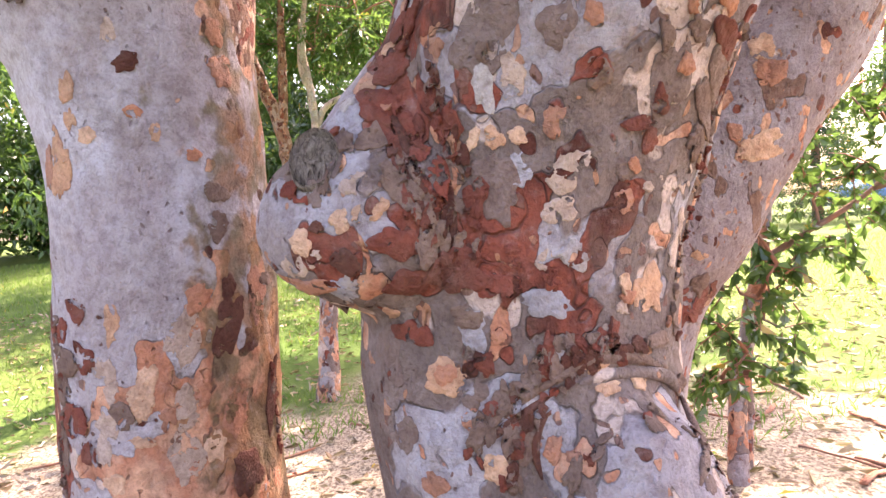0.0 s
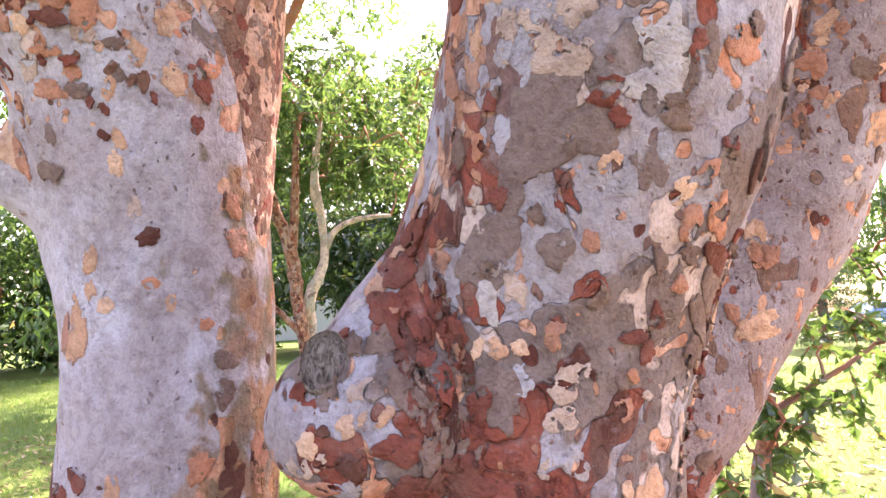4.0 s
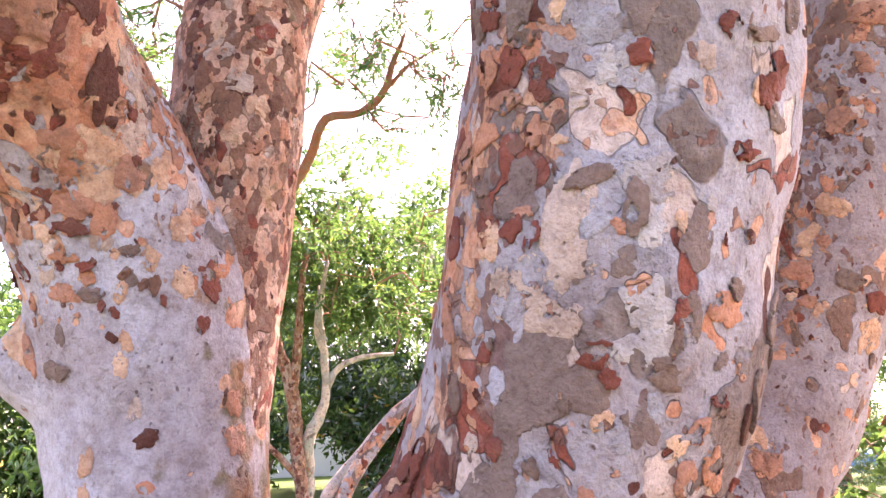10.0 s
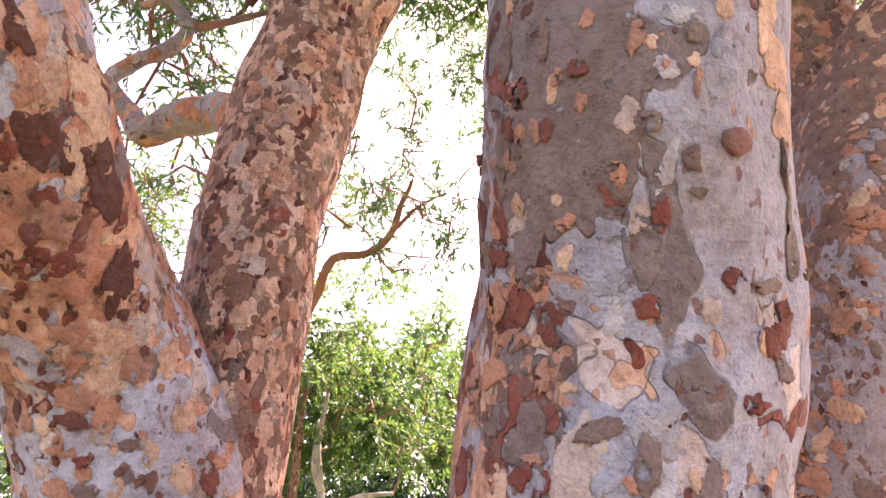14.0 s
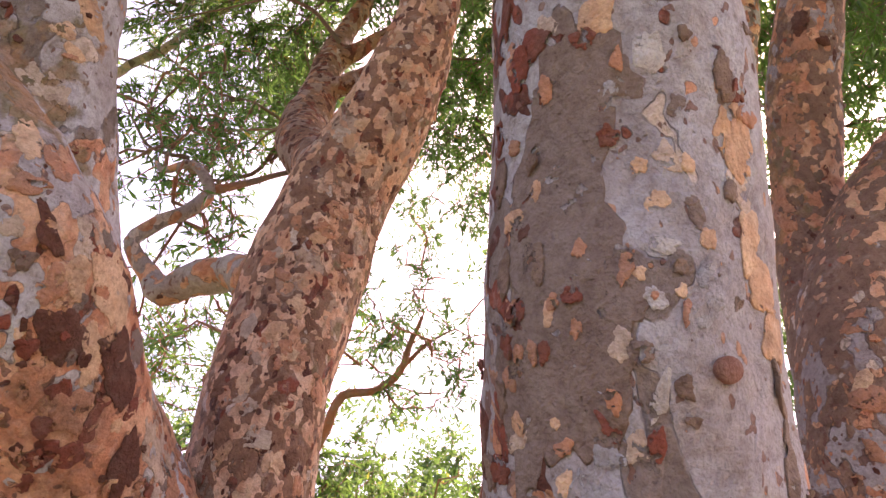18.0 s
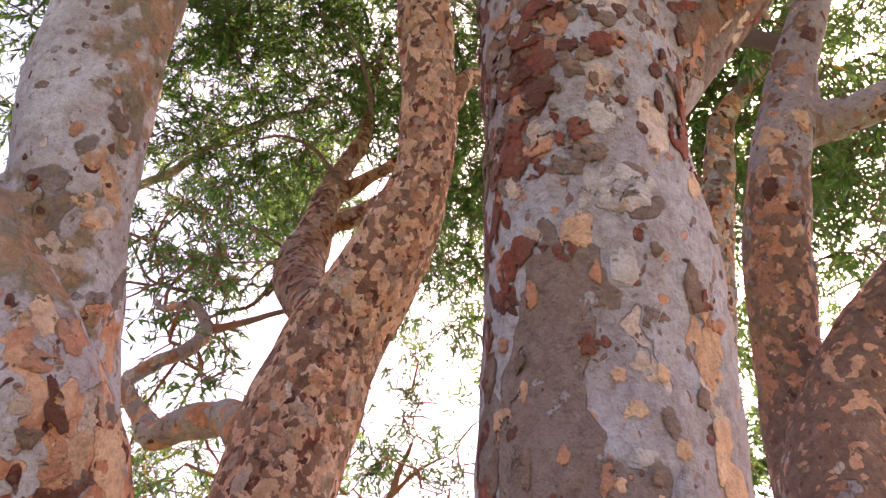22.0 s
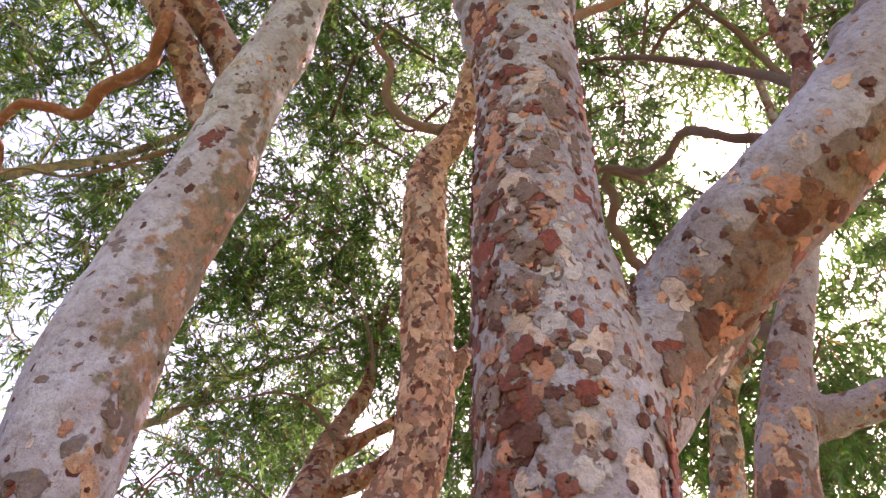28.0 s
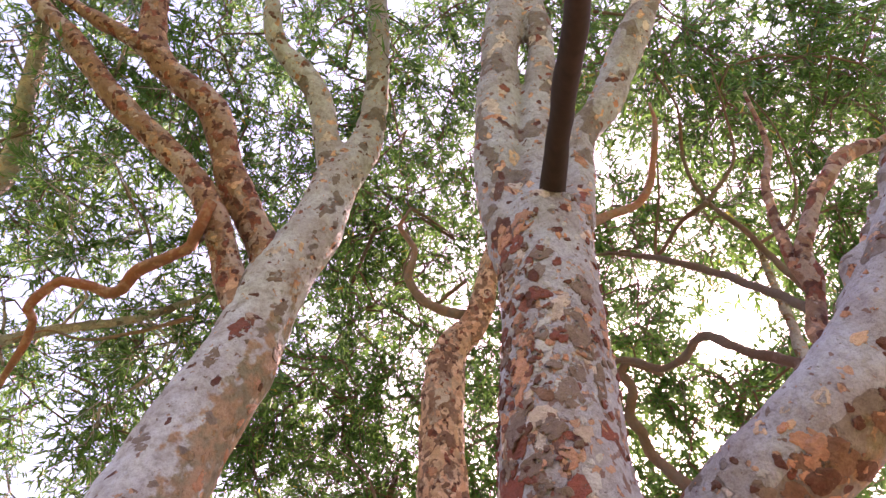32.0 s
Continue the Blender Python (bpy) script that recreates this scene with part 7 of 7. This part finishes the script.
shed(trunk_c, "wh", (-0.15, 1.21, 1.51, 0.032, 0.03, -27), (-0.15, 1.12, 1.21, 0.037, 0.042, 13), (0.08, 1.08, 1.5, 0.039, 0.066, 4), (0.21, 1.11, 1.23, 0.053, 0.052, 3), (0.18, 1.12, 1.07, 0.057, 0.04, 3), (0.34, 0.89, 1.85, 0.079, 0.096, 2), (0.33, 0.91, 1.79, 0.083, 0.074, 2), (0.36, 0.84, 2.04, 0.104, 0.079, 2), (0.35, 0.85, 1.97, 0.056, 0.088, 3), (0.45, 0.86, 2, 0.024, 0.025, -3), (0.4, 0.63, 2.56, 0.032, 0.03, 5), (0.39, 0.7, 2.41, 0.031, 0.089, 23), (0.31, 0.8, 2.21, 0.046, 0.056, 7), (0.4, 0.63, 2.57, 0.036, 0.037, 9), (0.43, 0.61, 2.66, 0.056, 0.038, 10), (0.45, 0.48, 3.02, 0.051, 0.089, 5))
shed(trunk_c, "wh", (0.4, 0.41, 3.22, 0.053, 0.119, 10), (0.47, 0.41, 3.19, 0.125, 0.106, 5), (0.4, 0.17, 3.79, 0.07, 0.169, 8), (0.42, 0.11, 3.95, 0.045, 0.126, 6), (0.43, 0.35, 3.38, 0.099, 0.08, 8), (0.46, 0.06, 4.08, 0.066, 0.122, 4), (0.47, 0.11, 3.94, 0.049, 0.113, 7), (0.95, -0.01, 4.05, 0.039, 0.024, 21), (0.35, -0.15, 4.67, 0.074, 0.345, 10), (0.47, 0.06, 4.1, 0.041, 0.131, 5), (0.3, 0.07, 4.16, 0.055, 0.161, 11), (0.4, 0.12, 3.93, 0.048, 0.072, 9))
shed(trunk_l, "br", (-0.58, 1.82, 1.41, 0.065, 0.059, 9), (-0.59, 1.82, 1.32, 0.055, 0.074, 11), (-1.01, 1.78, 0.93, 0.081, 0.102, 6), (-1.04, 1.81, 0.75, 0.077, 0.142, 8), (-0.83, 1.72, 0.86, 0.072, 0.072, 4), (-0.98, 1.76, 1, 0.08, 0.059, 3), (-0.99, 1.69, 1.92, 0.088, 0.053, 9), (-0.77, 1.58, 2.21, 0.047, 0.043, 1), (-0.87, 1.6, 2.1, 0.055, 0.043, 5), (-1.09, 0.85, 4.16, 0.088, 0.13, -15), (-0.93, 0.92, 2.91, 0.05, 0.053, -15), (-1.25, 0.39, 5.57, 0.071, 0.151, -17), (-1.09, 0.13, 6.24, 0.1, 0.086, -15), (-0.51, 1.95, 1.17, 0.054, 0.045, 18))
shed(trunk_l, "cr", (-0.77, 1.69, 1.8, 0.035, 0.05, 9), (-0.86, 1.72, 0.96, 0.068, 0.13, 6), (-0.88, 1.73, 0.84, 0.059, 0.08, 0), (-0.89, 1.72, 0.77, 0.043, 0.094, -1), (-0.69, 1.76, 0.86, 0.064, 0.116, 9), (-0.7, 1.75, 0.74, 0.09, 0.151, 7), (-0.68, 1.75, 1.05, 0.073, 0.158, 8), (-0.78, 1.5, 2.49, 0.114, 0.089, -11), (-1, 1.61, 2.17, 0.067, 0.085, 24), (-0.84, 1.56, 2.24, 0.047, 0.078, 4), (-0.77, 1.69, 1.81, 0.037, 0.049, 2), (-0.77, 1.5, 2.71, 0.184, 0.237, 5), (-0.76, 1.53, 2.53, 0.092, 0.113, -11), (-0.82, 1.5, 2.43, 0.08, 0.059, -12), (-1.12, 0.96, 3.6, 0.087, 0.152, -35), (-0.95, 0.88, 2.97, 0.061, 0.05, -16))
shed(trunk_l, "cr", (-0.83, 0.99, 3.02, 0.079, 0.158, -18), (-0.81, 1.09, 2.95, 0.082, 0.171, -23))
shed(trunk_l, "dk", (-0.74, 1.7, 1.74, 0.068, 0.052, -33), (-0.58, 1.83, 1.07, 0.087, 0.181, 11), (-0.58, 1.84, 1.16, 0.042, 0.075, 11), (-0.57, 1.85, 0.65, 0.102, 0.134, 19), (-0.52, 1.97, 0.84, 0.057, 0.228, 12), (-0.82, 1.63, 1.99, 0.028, 0.029, 2), (-0.86, 1.06, 2.79, 0.11, 0.145, -33), (-0.8, 1.24, 2.79, 0.118, 0.209, -16), (-0.79, 1.4, 2.6, 0.086, 0.181, -15), (-0.8, 1.18, 2.83, 0.092, 0.062, -18), (-0.89, 0.92, 2.99, 0.048, 0.124, -17))
shed(trunk_l, "gb", (-0.78, 1.6, 2.14, 0.052, 0.057, 2), (-0.75, 1.56, 2.62, 0.086, 0.063, 0), (-0.79, 1.27, 2.85, 0.089, 0.124, -4))
shed(trunk_l, "or", (-0.99, 1.78, 1.5, 0.054, 0.103, 13), (-0.74, 1.71, 1.62, 0.041, 0.038, 8), (-0.62, 1.77, 1.51, 0.039, 0.035, 10), (-0.56, 1.83, 1.83, 0.061, 0.084, 9), (-0.56, 1.84, 1.74, 0.072, 0.057, 12), (-0.73, 1.74, 0.84, 0.048, 0.058, 9), (-0.64, 1.78, 1.14, 0.066, 0.082, 14), (-0.65, 1.78, 0.89, 0.051, 0.083, 9), (-0.59, 1.85, 0.83, 0.076, 0.134, 17), (-0.52, 1.91, 1.13, 0.071, 0.141, 15), (-0.88, 1.45, 2.42, 0.066, 0.114, 0), (-0.83, 1.55, 2.28, 0.059, 0.117, 3), (-0.91, 1.51, 2.31, 0.107, 0.076, 7), (-0.94, 1.57, 2.2, 0.069, 0.052, 17), (-1.04, 1.56, 2.27, 0.035, 0.055, 24), (-0.95, 1.61, 2.11, 0.107, 0.052, 11))
shed(trunk_l, "or", (-0.59, 1.75, 2.19, 0.053, 0.044, 2), (-0.56, 1.83, 1.83, 0.051, 0.072, 0), (-0.55, 1.85, 1.73, 0.059, 0.087, 5), (-1.1, 1.75, 1.97, 0.04, 0.118, -12), (-0.9, 1.41, 2.45, 0.07, 0.065, 5), (-0.78, 1.54, 2.41, 0.066, 0.085, -1), (-0.71, 1.65, 2.54, 0.07, 0.117, 16), (-0.92, 1.14, 2.66, 0.05, 0.073, -9), (-0.87, 1.2, 2.66, 0.097, 0.111, -17), (-0.87, 1.34, 2.54, 0.08, 0.08, -17), (-0.92, 1.48, 2.37, 0.068, 0.069, -8), (-0.88, 0.99, 2.88, 0.064, 0.097, -10), (-0.74, 1.6, 2.59, 0.07, 0.107, 6), (-1.18, 0.8, 4.03, 0.049, 0.07, -14), (-0.94, 0.86, 3.09, 0.094, 0.055, -15), (-0.93, 0.9, 3.2, 0.061, 0.117, -3))
shed(trunk_l, "or", (-0.93, 1.1, 2.69, 0.068, 0.121, -14), (-0.86, 1.2, 2.67, 0.076, 0.069, -25))
shed(trunk_l, "pe", (-0.89, 1.7, 1.69, 0.049, 0.074, 12), (-0.85, 1.71, 1.57, 0.06, 0.039, 11), (-0.89, 1.71, 1.61, 0.03, 0.055, 10), (-0.95, 1.74, 1.5, 0.079, 0.169, 9), (-0.7, 1.74, 1.57, 0.024, 0.048, 8), (-0.84, 1.71, 1.1, 0.043, 0.093, 5), (-0.78, 1.71, 0.91, 0.074, 0.156, 4), (-0.79, 1.72, 0.79, 0.058, 0.036, 7), (-0.63, 1.79, 0.75, 0.058, 0.088, 10), (-0.87, 1.72, 0.69, 0.06, 0.06, 6), (-0.83, 1.47, 2.45, 0.104, 0.112, -3), (-0.72, 1.6, 2.44, 0.058, 0.136, 5), (-0.83, 1.52, 2.36, 0.093, 0.115, 2), (-0.73, 1.61, 2.19, 0.045, 0.064, 1), (-0.67, 1.65, 2.29, 0.063, 0.086, 4), (-0.8, 1.61, 2.1, 0.034, 0.063, 3))
shed(trunk_l, "pe", (-0.66, 1.67, 2.14, 0.06, 0.093, 1), (-0.79, 1.64, 1.98, 0.035, 0.066, 1), (-0.8, 1.65, 1.92, 0.036, 0.066, 2), (-1.13, 1.75, 2.01, 0.077, 0.161, -20), (-0.81, 1.1, 2.97, 0.152, 0.21, -11), (-0.83, 1.15, 2.77, 0.071, 0.155, -19), (-0.86, 1, 2.89, 0.092, 0.092, -11), (-0.87, 1.44, 2.44, 0.105, 0.111, -10), (-0.81, 1.49, 2.45, 0.107, 0.084, -13), (-1.1, 0.87, 3.96, 0.098, 0.09, -19), (-1.06, 0.94, 3.9, 0.076, 0.177, -18), (-1.1, 0.91, 3.79, 0.059, 0.053, -17), (-1.07, 0.96, 3.73, 0.044, 0.072, -16), (-1, 0.85, 3.24, 0.072, 0.161, -9), (-0.85, 1, 2.91, 0.099, 0.114, -21))
shed(trunk_l, "ru", (-0.94, 1.74, 1.14, 0.055, 0.071, -4), (-1, 1.77, 1.08, 0.058, 0.073, -8), (-0.92, 1.72, 1.01, 0.065, 0.088, 6), (-0.98, 1.76, 0.85, 0.103, 0.089, 2), (-0.94, 1.74, 0.77, 0.051, 0.082, 2), (-0.91, 1.54, 2.26, 0.092, 0.047, 8), (-0.95, 1.45, 2.37, 0.032, 0.05, 17), (-1.09, 1.65, 2.18, 0.066, 0.069, 42), (-0.88, 1.58, 2.17, 0.064, 0.037, 5), (-0.6, 1.73, 2.15, 0.078, 0.13, 1), (-0.62, 1.72, 2.03, 0.045, 0.055, 1), (-0.99, 1.53, 2.3, 0.049, 0.042, 15), (-0.91, 1.19, 2.61, 0.051, 0.061, -9), (-0.89, 1.26, 2.57, 0.085, 0.073, -13), (-0.88, 1.15, 2.69, 0.056, 0.052, -16), (-0.92, 1.04, 2.74, 0.057, 0.052, -10))
shed(trunk_l, "ru", (-1.18, 0.31, 5.85, 0.122, 0.21, -5))
shed(trunk_r, "br", (0.67, 1.81, 1.08, 0.048, 0.075, -14), (0.95, 1.66, 1.92, 0.026, 0.072, 4), (1.08, 1.59, 2.04, 0.064, 0.056, 1))
shed(trunk_r, "or", (0.85, 1.71, 1.6, 0.033, 0.055, 1), (0.75, 1.73, 1.46, 0.032, 0.056, 1), (1.06, 1.55, 2.29, 0.032, 0.039, 4), (0.98, 1.62, 2.07, 0.038, 0.073, 4), (0.94, 1.66, 1.95, 0.033, 0.058, 4), (0.86, 1.71, 1.61, 0.04, 0.043, 6), (1.03, 1.58, 2.15, 0.03, 0.043, 4), (1.1, 1.54, 2.45, 0.05, 0.047, 4))
shed(trunk_r, "pe", (0.82, 1.72, 1.62, 0.052, 0.042, 2), (0.81, 1.73, 1.67, 0.038, 0.057, -1), (0.81, 1.73, 1.42, 0.094, 0.041, 20), (0.65, 1.77, 1.16, 0.029, 0.025, -2), (1.01, 1.61, 2.34, 0.024, 0.063, -1), (1.07, 1.55, 2.23, 0.049, 0.058, 5), (1, 1.62, 1.98, 0.028, 0.037, 4), (0.99, 1.61, 2.13, 0.031, 0.03, 3), (0.95, 1.64, 2.02, 0.026, 0.029, 4))
shed(trunk_r, "ru", (0.65, 1.83, 1.02, 0.099, 0.09, 27), (0.96, 1.64, 2.19, 0.028, 0.129, 1))
fold(trunk_c, "br", 0.008, (0.5, 1.09, 1.58), (0.49, 1.16, 1.51), (0.47, 1.19, 1.43), (0.47, 1.26, 1.34), (0.44, 1.27, 1.24), (0.42, 1.26, 1.13), (0.43, 1.29, 1.05))
fold(trunk_c, "pe", 0.006, (0.48, 1.09, 1.56), (0.47, 1.16, 1.48), (0.45, 1.18, 1.39), (0.45, 1.25, 1.3), (0.44, 1.28, 1.19))
fold(trunk_r, "br", 0.007, (1.03, 1.59, 2.42), (0.98, 1.63, 2.24), (0.93, 1.65, 2.07))
fold(trunk_l, "br", 0.008, (-1.02, 1.79, 1.12), (-1.01, 1.78, 1), (-1.01, 1.78, 0.88), (-1.05, 1.82, 0.75), (-1.05, 1.82, 0.64))
fold(trunk_l, "ru", 0.007, (-0.51, 1.96, 0.93), (-0.52, 1.99, 0.79), (-0.52, 2.01, 0.65))
fold(limb_m, "br", 0.009, (-0.73, 1.77, 2.69), (-0.69, 1.76, 2.59), (-0.66, 1.77, 2.52), (-0.63, 1.78, 2.45))

speckle(trunk_c, 400, ("ru", "ru", "wh", "cr", "br", "wh", "or", "dk"), 0.03, lambda c: 3.3 < c.z < 5.6 and c.x < 0.75, 21)
speckle(trunk_c, 130, ("ru", "br", "ch", "dk", "or", "ch"), 0.045, lambda c: 3.3 < c.z < 5.3 and c.x < 0.36, 26)
speckle(trunk_c, 55, ("ru", "br", "gb", "pe", "or"), 0.028, lambda c: 0.7 < c.z < 3.3, 22)
speckle(trunk_c, 26, ("dk", "gb", "br", "or"), 0.025, lambda c: c.z > 3.9 and c.x > 0.85, 23)
speckle(trunk_l, 60, ("or", "pe", "ru", "gb"), 0.035, lambda c: 2.0 < c.z < 3.6, 24)
speckle(trunk_l, 110, ("ru", "or", "dk", "ch", "pe"), 0.026, lambda c: 2.05 < c.z < 2.8 and c.x < -0.72, 29)
speckle(trunk_l, 130, ("gb", "dk", "gl", "br"), 0.026, lambda c: c.z > 3.6, 25)
speckle(limb_m, 200, ("pe", "or", "ch", "or", "pe"), 0.04, lambda c: c.z > 2.2, 27)
speckle(trunk_r, 130, ("pe", "or", "pe", "br"), 0.025, lambda c: c.z > 1.0, 28)
